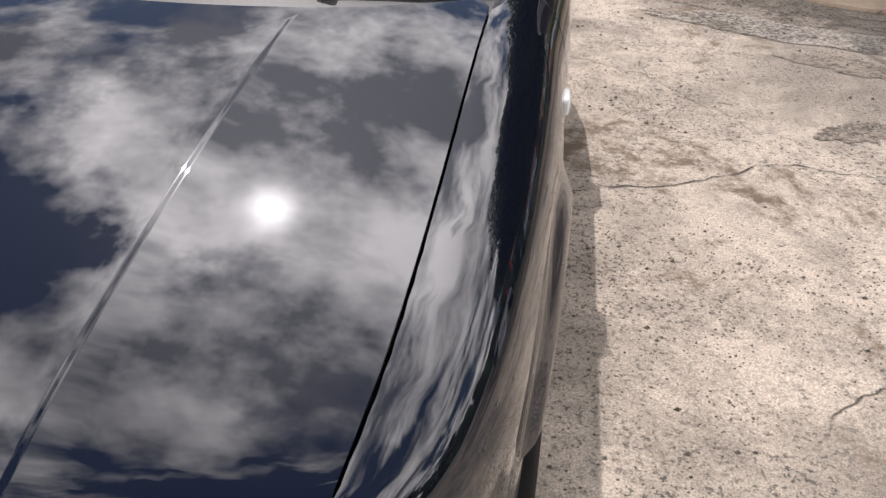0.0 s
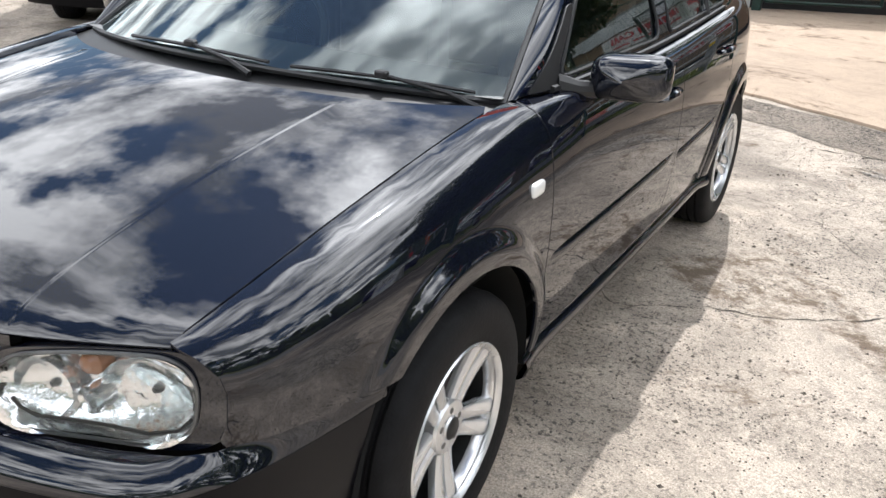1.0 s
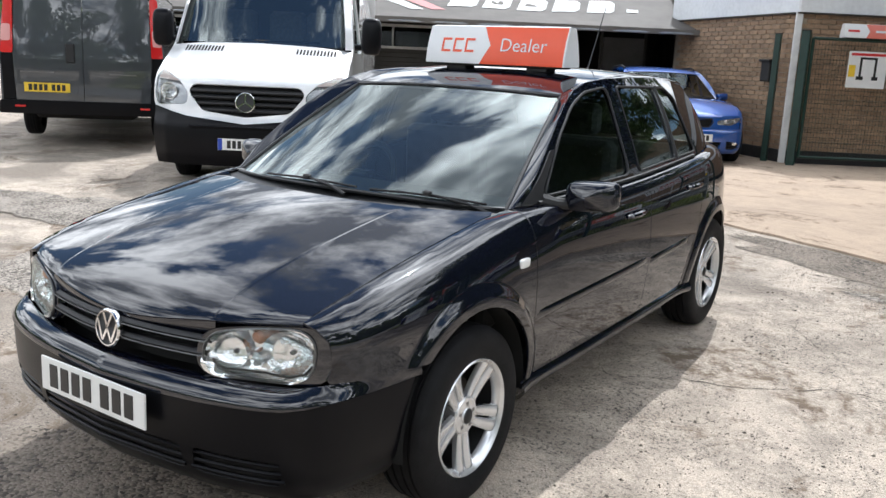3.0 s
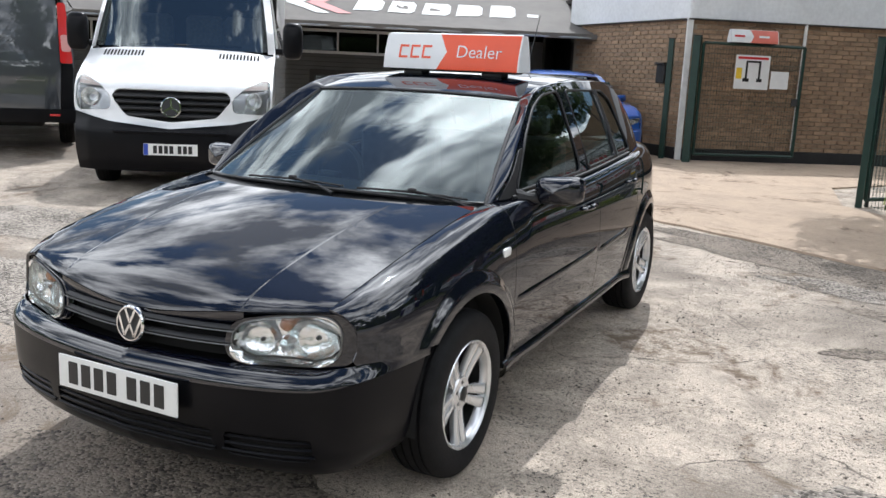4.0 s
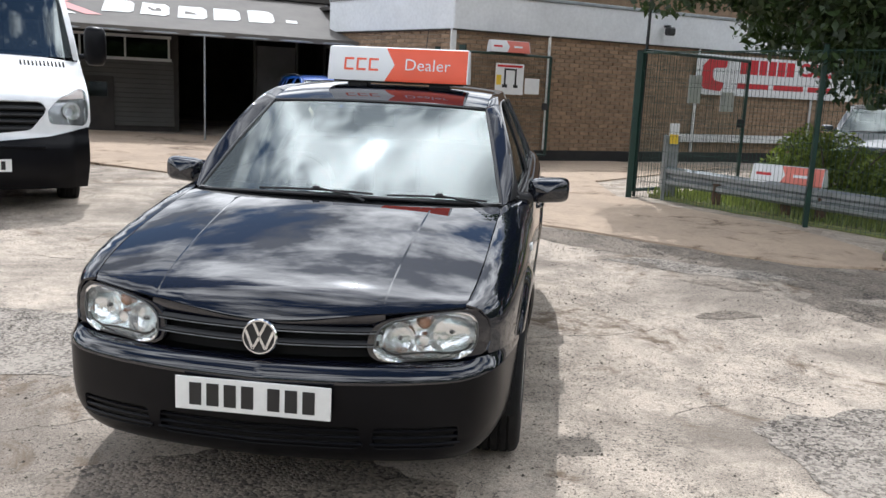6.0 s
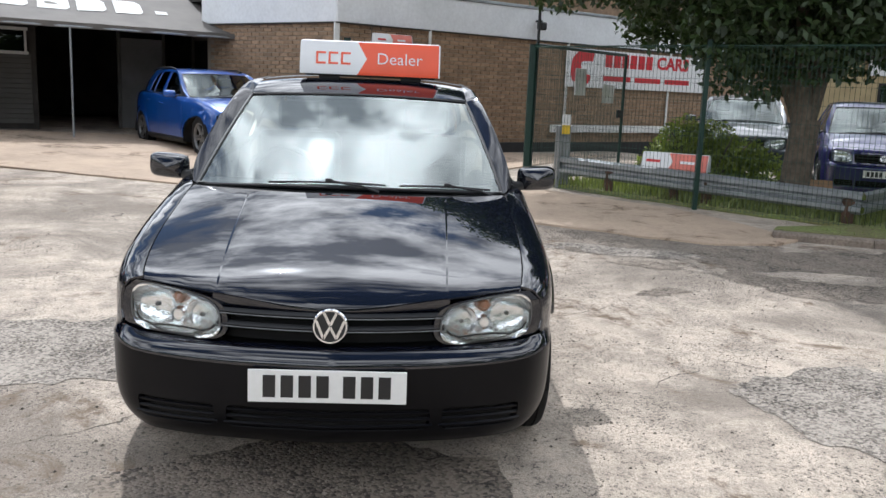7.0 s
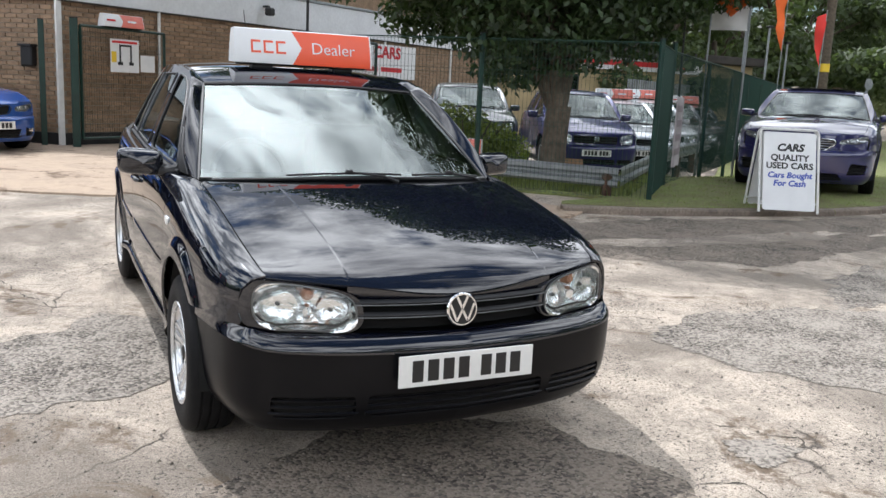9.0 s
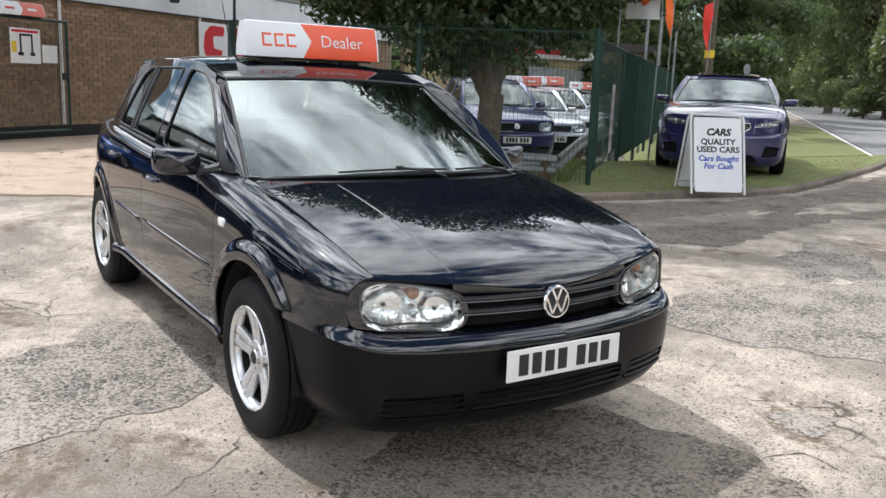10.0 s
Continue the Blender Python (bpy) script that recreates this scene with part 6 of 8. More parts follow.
CRACK = material("crack_dirt", (0.06, 0.05, 0.04), 0.95)
for pts, w in ((((0.6, 2.5), (0.72, 2.30), (0.98, 2.42), (1.44, 2.59), (1.70, 2.8), (2.2, 2.75)), 0.013), (((0.4, 5.05), (1.13, 4.99), (1.8, 5.0), (2.6, 4.6), (3.6, 4.5)), 0.02), (((-1.6, 3.6), (-1.45, 3.1), (-1.25, 2.75), (-0.95, 2.7)), 0.012),
               (((-4.0, 3.2), (-2.9, 3.35), (-2.0, 3.3)), 0.014), (((1.15, 0.25), (1.4, 0.05), (1.62, -0.05), (1.55, -0.3), (1.2, -0.35)), 0.009), (((-3.0, 1.0), (-2.2, 0.75), (-1.5, 0.8)), 0.006), (((1.28, 0.25), (1.45, 0.10), (1.34, -0.12), (1.12, -0.09)), 0.010), (((0.77, -0.35), (0.88, -0.25), (1.08, -0.30), (1.06, -0.50)), 0.010), (((-1.14, 3.32), (-1.10, 3.47), (-0.98, 3.65), (-0.81, 3.54)), 0.010), (((1.9, 1.2), (2.3, 1.5), (2.9, 1.75)), 0.012)):
    structure(part("crack", crack_line(pts, w), CRACK, ground), "", "")

# loose grit and small stones
rng = np.random.default_rng(4)
g = Geo()
for i in range(34000):
    x, y = (rng.uniform(0.9, 3.8), rng.uniform(-0.6, 5.2)) if i < 20000 else (rng.uniform(-3.8, 0.9), rng.uniform(-1.2, 4.5))
    if noise.noise((x * 1.3, y * 1.3, 7)) + 0.6 * noise.noise((x * 5, y * 5, 3)) + rng.uniform(-0.3, 0.3) < 0.10:
        continue
    r = rng.uniform(0.002, 0.0055) * (2.2 if rng.random() < 0.05 else 1)
    z = ground_z(x, y) + relief(x, y)
    k = len(g.v)
    a = rng.uniform(0, 6.3)
    g.v += [(x + r * math.cos(a + t), y + r * math.sin(a + t) * 0.8, z) for t in (0, 1.5, 3.1, 4.6)] + [(x + r * 0.2, y, z + r * 0.8)]
    g.f += [(k + j, k + (j + 1) % 4, k + 4) for j in range(4)]
tagged(part("loose_grit", g, material("grit", (0.13, 0.11, 0.09), 0.9, random_tint=0.6, island=True)), "dark loose grit scattered on the yard", "grit", "", "stuff")

# loose chips bedded in the worn patches
g = Geo()
for pl, lift in patches:
    box_ = np.array(pl)
    lo, hi = box_.min(0), box_.max(0)
    if lo[0] > 4.4:
        continue
    p = rng.uniform(lo, hi, (int(1300 * (hi[0] - lo[0]) * (hi[1] - lo[1])), 2))
    for x, y in p[inside(p, pl)]:
        if noise.noise((x * 2.2, y * 2.2, 5)) + rng.uniform(-0.3, 0.3) < -0.05:
            continue
        r = rng.uniform(0.003, 0.008) * (1.7 if rng.random() < 0.06 else 1)
        z = ground_z(x, y) + relief(x, y) + lift - 0.001
        k, a = len(g.v), rng.uniform(0, 6.3)
        g.v += [(x + r * math.cos(a + t), y + r * math.sin(a + t) * 0.75, z) for t in (0, 1.3, 2.9, 4.4)] + [(x + r * rng.uniform(-0.3, 0.3), y, z + r * 0.7)]
        g.f += [(k + j, k + (j + 1) % 4, k + 4) for j in range(4)]
tagged(part("loose_gravel", g, material("gravel_chips", (0.24, 0.205, 0.17), 0.95, random_tint=0.7, island=True)), "small brown-grey gravel chips on worn patches", "gravel", "", "stuff")

# ---- kerb, verge, road ----
kerb_pts = [(3.85, 5.25), (4.4, 5.03), (5.3, 4.90), (6.1, 4.80), (7.1, 4.69), (8.2, 4.72), (10.1, 5.27), (12.25, 6.0), (13.76, 6.62), (17.2, 8.6), (27.2, 16.1), (50, 33.3), (112, 80)]
kx, ky = curve(*[(i, p[0]) for i, p in enumerate(kerb_pts)]), curve(*[(i, p[1]) for i, p in enumerate(kerb_pts)])
kerb = structure(thing("kerb", "", ""), "low worn concrete kerb round the grass verge", "kerb")
run, t, stones = [(kx(0), ky(0))], 0.0, []
while t < 10.4:
    t += 0.002
    p = (kx(t), ky(t))
    if math.dist(p, run[-1]) > 0.9:
        run.append(p)
for i in range(len(run) - 1):
    a, b = Vector(run[i]), Vector(run[i + 1])
    d = (b - a).normalized()
    nrm = Vector((-d.y, d.x))
    g = Geo()
    sec = [(-0.005, -0.08), (0.0, 0.055), (0.02, 0.075), (0.10, 0.08), (0.105, -0.05)]

    def stone(u, v):
        q = v * 4
        k = min(int(q), 3)
        o, h = mix(sec[k][0], sec[k + 1][0], q - k), mix(sec[k][1], sec[k + 1][1], q - k)
        p = a.lerp(b, mix(0.006, 0.994, u)) + nrm * o
        return (p.x, p.y, ground_z(p.x, p.y) + h + 0.006 * noise.noise((p.x * 4, p.y * 4, h * 20)))
    part("kerb_stone", g.grid(stone, 3, 8), KERB, kerb)
verge = [(p[0] + 0.05, p[1] + 0.10) for p in run] + [(35, 25), (22, 19), (15.2, 14.8), (10.8, 10.4), (8.6, 8.7), (6.2, 6.8), (5.15, 5.75), (4.0, 5.5)]
structure(part("grass_verge", laid(verge, 0.085, 0.5, 0.1), TURF), "mown green grass verge behind the kerb", "grass")
inner = [(2.2, 8.95), (3.7, 7.15), (5.15, 5.75), (6.2, 6.8), (8.4, 8.7), (7.6, 9.3), (6.6, 10.4), (4.8, 10.0), (3.2, 9.8)]
structure(part("grass_strip", laid(ragged(inner, 0.3, 0.08, 2), 0.05, 0.3, 0.05), TURF), "rough grass strip inside the fence", "grass")
road_poly = [(14.1, 6.45), (17.4, 8.4), (27.4, 15.8), (50.2, 33.0), (112, 79.6), (118, 71), (60, 27), (30, 7), (16, -6), (11, -16), (5, -16), (9, 0)]
structure(part("road", laid(road_poly, 0.012, 4.0, 0.02), ROAD), "grey asphalt road curving away beside the verge", "road")
structure(part("far_grass", laid([(118.5, 70.5), (60.5, 26.5), (30.5, 6.5), (16.5, -6.5), (11.5, -16), (40, -40), (150, -20), (190, 60), (150, 90)], 0.03, 8.0, 0.02), TURF), "long grass on the far side of the road", "grass")
for k in range(5):
    a, b = Vector((24 + 9 * k, 8.0 + 6.6 * k)), Vector((27 + 9 * k, 10.2 + 6.6 * k))
    d = (b - a).normalized() * 0.06
    structure(part("road_marking", Geo().prism([(a.x - d.y, a.y + d.x), (a.x + d.y, a.y - d.x), (b.x + d.y, b.y - d.x), (b.x - d.y, b.y + d.x)], lambda p, q, e: (p, q, ground_z(p, q) + 0.018 - e), 0.004), WHITE_TRIM), "worn white road line", "road marking")

edge = []
for i in range(60):
    q = 7.9 + 3.9 * (i / 59) ** 1.5
    a, b = Vector((kx(q), ky(q))), Vector((kx(q + 0.02), ky(q + 0.02)))
    d = (b - a).normalized()
    edge.append((a + Vector((d.y, -d.x)) * 0.10, a + Vector((d.y, -d.x)) * 0.21))
structure(part("road_edge_line", Geo().grid(lambda u, v: (lambda p: (p.x, p.y, ground_z(p.x, p.y) + 0.02))(edge[round(u * 59)][round(v)]), 59, 1), WHITE_TRIM), "worn white line along the road's edge", "road marking")


def blades(area, count, height, seed, mat, name, label):
    """Grass as many bent blades over the outline."""
    r = np.random.default_rng(seed)
    pts = np.array(area)
    lo, hi = pts.min(0), pts.max(0)
    p = r.uniform(lo, hi, (count * 3, 2))
    p = p[inside(p, area)][:count]
    n = len(p)
    z0 = np.array([ground_z(x, y) for x, y in p]) + 0.05
    a, h, lean = r.uniform(0, 6.28, n), height * r.uniform(0.5, 1.2, n), r.uniform(0.0, 0.7, n)
    w = 0.006 + 0.004 * r.random(n)
    ca, sa = np.cos(a), np.sin(a)
    v = np.zeros((n, 5, 3))
    for k, (s, t, b) in enumerate(((-1, 0, 0), (1, 0, 0), (-0.7, 0.55, 0.25), (0.7, 0.55, 0.25), (0, 1, 1))):
        v[:, k, 0] = p[:, 0] - sa * w * s + ca * lean * h * b
        v[:, k, 1] = p[:, 1] + ca * w * s + sa * lean * h * b
        v[:, k, 2] = z0 + h * t
    g = Geo()
    g.v = v.reshape(-1, 3).tolist()
    i = np.arange(n) * 5
    g.f = np.stack([i, i + 1, i + 3, i + 2], 1).tolist() + np.stack([i + 2, i + 3, i + 4], 1).tolist()
    return tagged(part(name, g, mat, angle=180), label, "grass", "", "stuff")


near_verge = [(4.2, 5.35), (4.6, 5.14), (5.3, 5.02), (6.1, 4.93), (7.1, 4.8), (8.2, 4.84), (10.1, 5.4), (12.2, 6.15), (14, 7.0), (17, 9.2), (14, 12.5), (10.8, 10.2), (8.6, 8.6), (6.3, 6.7), (5.2, 5.75)]
blades(near_verge, 26000, 0.05, 1, GRASS, "verge_grass", "short mown grass on the verge")
blades(inner, 9000, 0.10, 2, GRASS, "strip_grass", "uneven grass under the fence")

# ---- brick building ----
CORNER, ANG_R, ANG_L = Vector((-0.91, 12.82)), radians(33.5), radians(140)
BAND_Z, TOP_Z, BASE_Z = 2.51, 3.12, 0.40


def on_wall(ang, u, off, z):
    """A place on a wall that runs from the corner at ang; off is how far it stands proud towards the yard."""
    nx, ny = (math.sin(ang), -math.cos(ang)) if ang < 1.5 else (-math.sin(ang), math.cos(ang))
    return (CORNER.x + u * math.cos(ang) + nx * off, CORNER.y + u * math.sin(ang) + ny * off, z)


def wall_box(ang, u0, u1, o0, o1, z0, z1, e=0.004):
    return Geo().box(u0, u1, o0, o1, z0, z1, e).warp(lambda x, y, z: on_wall(ang, x, y, z))


brick_me = {}
walls = {}
for nm, ang, length in (("wall_east", ANG_R, 14.6), ("wall_west", ANG_L, 3.6)):
    wl_ = walls[nm] = structure(part(nm, wall_box(ang, 0.0 if ang < 1.5 else 0.012, length, -0.25, -0.012, -0.3, BAND_Z + 0.3, 0.002), MORTAR), "buff-brown brick wall of a low building", "wall")
    structure(part("plinth", wall_box(ang, -0.02, length, -0.02, 0.03, -0.3, BASE_Z, 0.01), PLINTH), "black bitumen-painted wall base", "plinth")
    structure(part("fascia_band", wall_box(ang, -0.03, length + 0.1, -0.1, 0.05, BAND_Z, TOP_Z, 0.01), FASCIA), "white boarded fascia above the brickwork", "fascia")
    structure(part("fascia_drip", wall_box(ang, -0.035, length + 0.1, -0.05, 0.062, BAND_Z - 0.02, BAND_Z + 0.004, 0.003), DARK_WALL), "thin dark drip edge", "trim")
    structure(part("roof_edge", wall_box(ang, -0.06, length + 0.1, -0.3, 0.075, TOP_Z - 0.005, TOP_Z + 0.06, 0.01), GALV), "grey metal roof edge", "trim")
    structure(part("upper_wall", wall_box(ang, 0.3, length, -0.6, -0.4, TOP_Z, TOP_Z + 1.0, 0.01), BRICK_BULK), "set-back dark upper storey wall", "wall")
roof_g = Geo().prism([on_wall(ANG_R, 0, -0.2, 0)[:2], on_wall(ANG_R, 14.6, -0.2, 0)[:2], on_wall(ANG_R, 14.6, -9, 0)[:2], on_wall(ANG_R, -1.0, -9, 0)[:2], on_wall(ANG_L, 3.6, -0.2, 0)[:2]], lambda a, b, e: (a, b, TOP_Z - 0.02 - e), 0.08)
structure(part("flat_roof", roof_g, DARK_WALL), "flat felt roof", "roof")
structure(part("wall_end", wall_box(ANG_R, 14.4, 14.6, -9, -0.25, -0.3, TOP_Z), MORTAR), "end wall of the brick building", "wall")
structure(part("corner_strip", wall_box(ANG_R, -0.07, 0.03, 0.0, 0.045, BASE_Z - 0.2, BAND_Z), WHITE_TRIM), "white corner strip on the brickwork", "trim")
for u in (1.98, 5.62, 9.0, 12.2):
    structure(part("downpipe", Geo().tube([on_wall(ANG_R, u, 0.04, BASE_Z + 0.02), on_wall(ANG_R, u, 0.04, BAND_Z)], 0.028, 10), WHITE_TRIM), "thin white downpipe on brick wall", "pipe")
structure(part("white_rail", wall_box(ANG_R, 5.2, 10.5, 0.05, 0.12, 0.62, 0.78), WHITE_TRIM), "low white rail along the brick wall", "rail")

# canopy and its wing, along the line of the front posts
CA, CANG = Vector((-2.98, 14.63)), radians(31.5)


def on_canopy(u, off, z):
    """u along the canopy's front from its end by the brick wall (negative further), off towards the building."""
    return (CA.x + u * math.cos(CANG) - off * math.sin(CANG), CA.y + u * math.sin(CANG) + off * math.cos(CANG), z)


def canopy_box(u0, u1, o0, o1, z0, z1, e=0.005):
    return Geo().box(u0, u1, o0, o1, z0, z1, e).warp(on_canopy)


canopy = thing("canopy", "grey-brown canvas canopy with plain pale shapes on its slope", "canopy")


def slope(u, v, lift=0.0):
    sag = -0.03 * math.sin(math.pi * v) * (0.6 + 0.4 * math.cos(u * 2.1)) + 0.012 * noise.noise((u * 2, v * 5, 0))
    return on_canopy(u, 2.6 * v - lift * 0.34, 2.30 + 0.92 * v + sag + lift)


part("canvas", Geo().grid(lambda a, b: slope(mix(-12, 0, a), b), 90, 12), CANVAS, canopy, angle=80)
part("canvas_hem", Geo().grid(lambda a, b: on_canopy(mix(-12, 0, a), -0.01 - 0.015 * math.sin(a * 90), 2.315 - 0.10 * b + 0.006 * noise.noise((a * 40, 0, 0))), 90, 2), CANVAS, canopy)
part("canvas_end", Geo().grid(lambda a, b: on_canopy(0.02, 2.6 * a, mix(2.24, 2.30 + 0.92 * a, b)), 8, 3), CANVAS, canopy)
part("front_pole", Geo().tube([on_canopy(-12, 0, 2.24), on_canopy(0.02, 0, 2.24)], 0.022, 8), GALV, canopy)
part("end_pole", Geo().tube([on_canopy(0.02, 0, 2.27), on_canopy(0.02, 2.6, 3.2)], 0.024, 8), GALV, canopy)
for u in (-0.02, -3.05, -6.2, -9.2):
    p = on_canopy(u, 0.0, 0)
    part("post", Geo().tube([(p[0], p[1], ground_z(p[0], p[1]) - 0.02), (p[0], p[1], 2.25)], 0.02, 8), GALV, canopy)
PALE = material("pale_print", (0.66, 0.66, 0.64), 0.7, scale=4, vary=0.12)
PINK = material("faded_pink_print", (0.55, 0.25, 0.24), 0.7)


def shape_on_slope(poly, mat):
    part("plain_shape", sheet(poly, [], lambda a, b: slope(a, b, 0.012), 0.15, (0, 0, -50), 0), mat, canopy)


u0 = -6.15
for k, mt in ((0.0, PALE), (0.42, PINK)):
    shape_on_slope([(u0 + k, 0.50), (u0 + k + 0.62, 0.78), (u0 + k + 0.86, 0.78), (u0 + k + 0.36, 0.50), (u0 + k + 0.95, 0.22), (u0 + k + 0.68, 0.22)], mt)
for i, wd in enumerate((0.58, 0.55, 0.58, 0.55, 0.55)):
    a = -4.78 + i * 0.68
    shape_on_slope([(a, 0.32), (a + wd - 0.1, 0.32), (a + wd, 0.38), (a + wd + 0.06, 0.56), (a + wd, 0.62), (a + 0.12, 0.62)], PALE)
    shape_on_slope([(a + 0.17, 0.42), (a + wd - 0.14, 0.42), (a + wd - 0.1, 0.52), (a + 0.2, 0.52)], CANVAS) if i in (1, 2) else None
shape_on_slope([(-1.28, 0.36), (-1.05, 0.36), (-1.02, 0.44), (-1.25, 0.44)], PALE)
# wing wall under the canopy: ribbed cladding, a window band, a dark door, an open bay by the brick wall
wing = structure(thing("wall_wing", "", ""), "grey ribbed wall with a window band under the canopy", "wall")
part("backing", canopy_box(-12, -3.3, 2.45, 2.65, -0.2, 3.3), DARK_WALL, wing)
for i in range(14):
    z = 0.42 + 0.098 * i
    if z > 1.70:
        break
    part("board", canopy_box(-12, -3.3, 2.405, 2.44, z, z + 0.092, 0.012), CLADDING, wing)
wb = structure(thing("window_1", "", ""), "dark window band with pale frames", "window")
part("frame", canopy_box(-12, -3.35, 2.38, 2.44, 1.76, 1.82), PALE, wb)
part("frame", canopy_box(-12, -3.35, 2.38, 2.44, 2.22, 2.28), PALE, wb)
for i in range(10):
    u = -3.4 - 0.86 * i
    part("mullion", canopy_box(u - 0.02, u + 0.02, 2.38, 2.44, 1.82, 2.22), PALE, wb)
    part("pane", canopy_box(u - 0.84, u - 0.02, 2.42, 2.43, 1.82, 2.22, 0.001), DARK_PANE, wb)
d1 = structure(thing("door_1", "", ""), "dark double door with glazed tops", "door")
for k in (0, 1):
    part("leaf", canopy_box(-5.72 + 0.62 * k, -5.12 + 0.62 * k, 2.36, 2.41, 0.20, 1.42), DARK_WALL, d1)
    part("glazing", canopy_box(-5.60 + 0.62 * k, -5.24 + 0.62 * k, 2.345, 2.365, 1.0, 1.3), SIDE_GLASS, d1)
structure(part("yellow_post", canopy_box(-6.75, -6.5, 0.9, 1.05, 0.1, 2.6), POST_YELLOW), "faded yellow upright under the canopy", "post")
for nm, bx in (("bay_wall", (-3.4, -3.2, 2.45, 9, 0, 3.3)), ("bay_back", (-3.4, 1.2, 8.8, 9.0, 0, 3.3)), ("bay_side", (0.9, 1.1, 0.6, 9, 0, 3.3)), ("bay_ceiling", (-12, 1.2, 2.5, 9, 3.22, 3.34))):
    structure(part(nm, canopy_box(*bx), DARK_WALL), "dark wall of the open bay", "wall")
structure(part("door_2", canopy_box(-1.35, -0.45, 3.4, 3.5, 0.15, 2.25), material("pale_grey_sheet_door", (0.17, 0.17, 0.17), 0.6, scale=1.5, vary=0.3)), "pale grey sheet door inside the bay", "door")
for u in (-1.40, -0.42, 0.25):
    structure(part("door_post", canopy_box(u - 0.03, u + 0.03, 3.35, 3.42, 0.15, 2.4), CLADDING), "grey upright inside the bay", "post")


def plate_on_wall(name, label, cat, ang, u0, u1, z0, z1, off, mat):
    t = thing(name, label, cat)
    part("board", wall_box(ang, u0, u1, off, off + 0.02, z0, z1, 0.004), mat, t)
    return t


banner = plate_on_wall("wall_banner", "white banner with red lettering shapes on brick wall", "banner", ANG_R, 5.55, 10.35, 1.60, 2.42, 0.06, PAPER)
RED_PRINT = material("red_print_ink", (0.55, 0.02, 0.03), 0.6)
mag = [(5.75, 1.72), (6.25, 1.68), (6.32, 1.86), (6.02, 1.90), (5.98, 2.12), (6.05, 2.16), (6.35, 2.16), (6.38, 2.36), (5.9, 2.36), (5.72, 2.2), (5.68, 1.9)]
part("red_shape", Geo().prism(rounded(mag, 0.05, 2), lambda a, b, e: on_wall(ANG_R, a, 0.084 + e, b), 0.004), RED_PRINT, banner, "plain curved red shape")
for i in range(6):
    part("red_bar", wall_box(ANG_R, 6.75 + 0.27 * i, 6.97 + 0.27 * i, 0.08, 0.086, 2.06, 2.36, 0.001), RED_PRINT, banner)
ex, ey, _ = on_wall(ANG_R, 9.05, 0.087, 0)
writing("CARS", 0.38, Matrix.Translation((ex, ey, 2.215)) @ pose(0, 0, 0, 90, 0, 33.5), RED_PRINT, banner, bold=0.014, width=1.25, label="red lettering")
for i in range(3):
    part("red_line", wall_box(ANG_R, 6.7 + 1.05 * i, 7.6 + 1.05 * i, 0.08, 0.086, 1.76, 1.87, 0.001), RED_PRINT, banner)
mb = thing("meter_box", "black wall box beside the corner strip", "box")
part("case", wall_box(ANG_L, 0.42, 0.64, 0.0, 0.14, 1.45, 1.78, 0.02), TRIM, mb)
part("lid", wall_box(ANG_L, 0.40, 0.66, 0.0, 0.17, 1.76, 1.80, 0.008), TRIM, mb)
cam_t = thing("security_light", "black floodlight fixed to the white fascia", "lamp")
part("bracket", wall_box(ANG_R, 4.62, 4.68, 0.05, 0.2, 2.86, 2.90), TRIM, cam_t)
part("head", wall_box(ANG_R, 4.56, 4.74, 0.14, 0.30, 2.70, 2.86, 0.03), TRIM, cam_t)

# ---- fences and gates ----
def mesh_panel(a, b, z0, z1, name="mesh", pitch=0.05, rows=None, wire=0.0024):
    """Welded wires between two places on the ground."""
    g = Geo()
    a, b = Vector(a), Vector(b)
    d = (b - a)
    ln = d.length
    d.normalize()
    n = Vector((-d.y, d.x))

    def bar(p, q, r, o):
        k = len(g.v)
        t = (Vector(q) - Vector(p)).normalized()
        s = Vector((d.x, d.y, 0)) if abs(t.z) > 0.5 else Vector((0, 0, 1))
        m = Vector((n.x, n.y, 0))
        for e in (Vector(p), Vector(q)):
            for c in (s * r + m * o, -s * r * 0.5 + m * (o + r), -s * r * 0.5 + m * (o - r)):
                g.v.append(tuple(e + c))
        g.f += [(k, k + 1, k + 4, k + 3), (k + 1, k + 2, k + 5, k + 4), (k + 2, k, k + 3, k + 5)]
    for i in range(int(ln / pitch) + 1):
        p = a + d * min(ln, i * pitch)
        bar((p.x, p.y, z0), (p.x, p.y, z1), wire, 0)
    for z in rows or np.arange(z0 + 0.02, z1, 0.2):
        for dz, o in ((0, 0.006), (0.05, 0.012)) if int((z - z0) / 0.2) % 3 == 1 else ((0, 0.006),):
            bar((a.x, a.y, z + dz), (b.x, b.y, z + dz), wire, o)
    return g


def post_at(x, y, h, r, parent, z0=None):
    z = ground_z(x, y) - 0.02 if z0 is None else z0
    g = Geo().box(x - r, x + r, y - r, y + r, z, z + h, 0.006)
    p = part("post", g, GREEN_STEEL, parent)
    part("post_cap", Geo().box(x - r - 0.005, x + r + 0.005, y - r - 0.005, y + r + 0.005, z + h, z + h + 0.012, 0.004), TRIM, p)
    return p


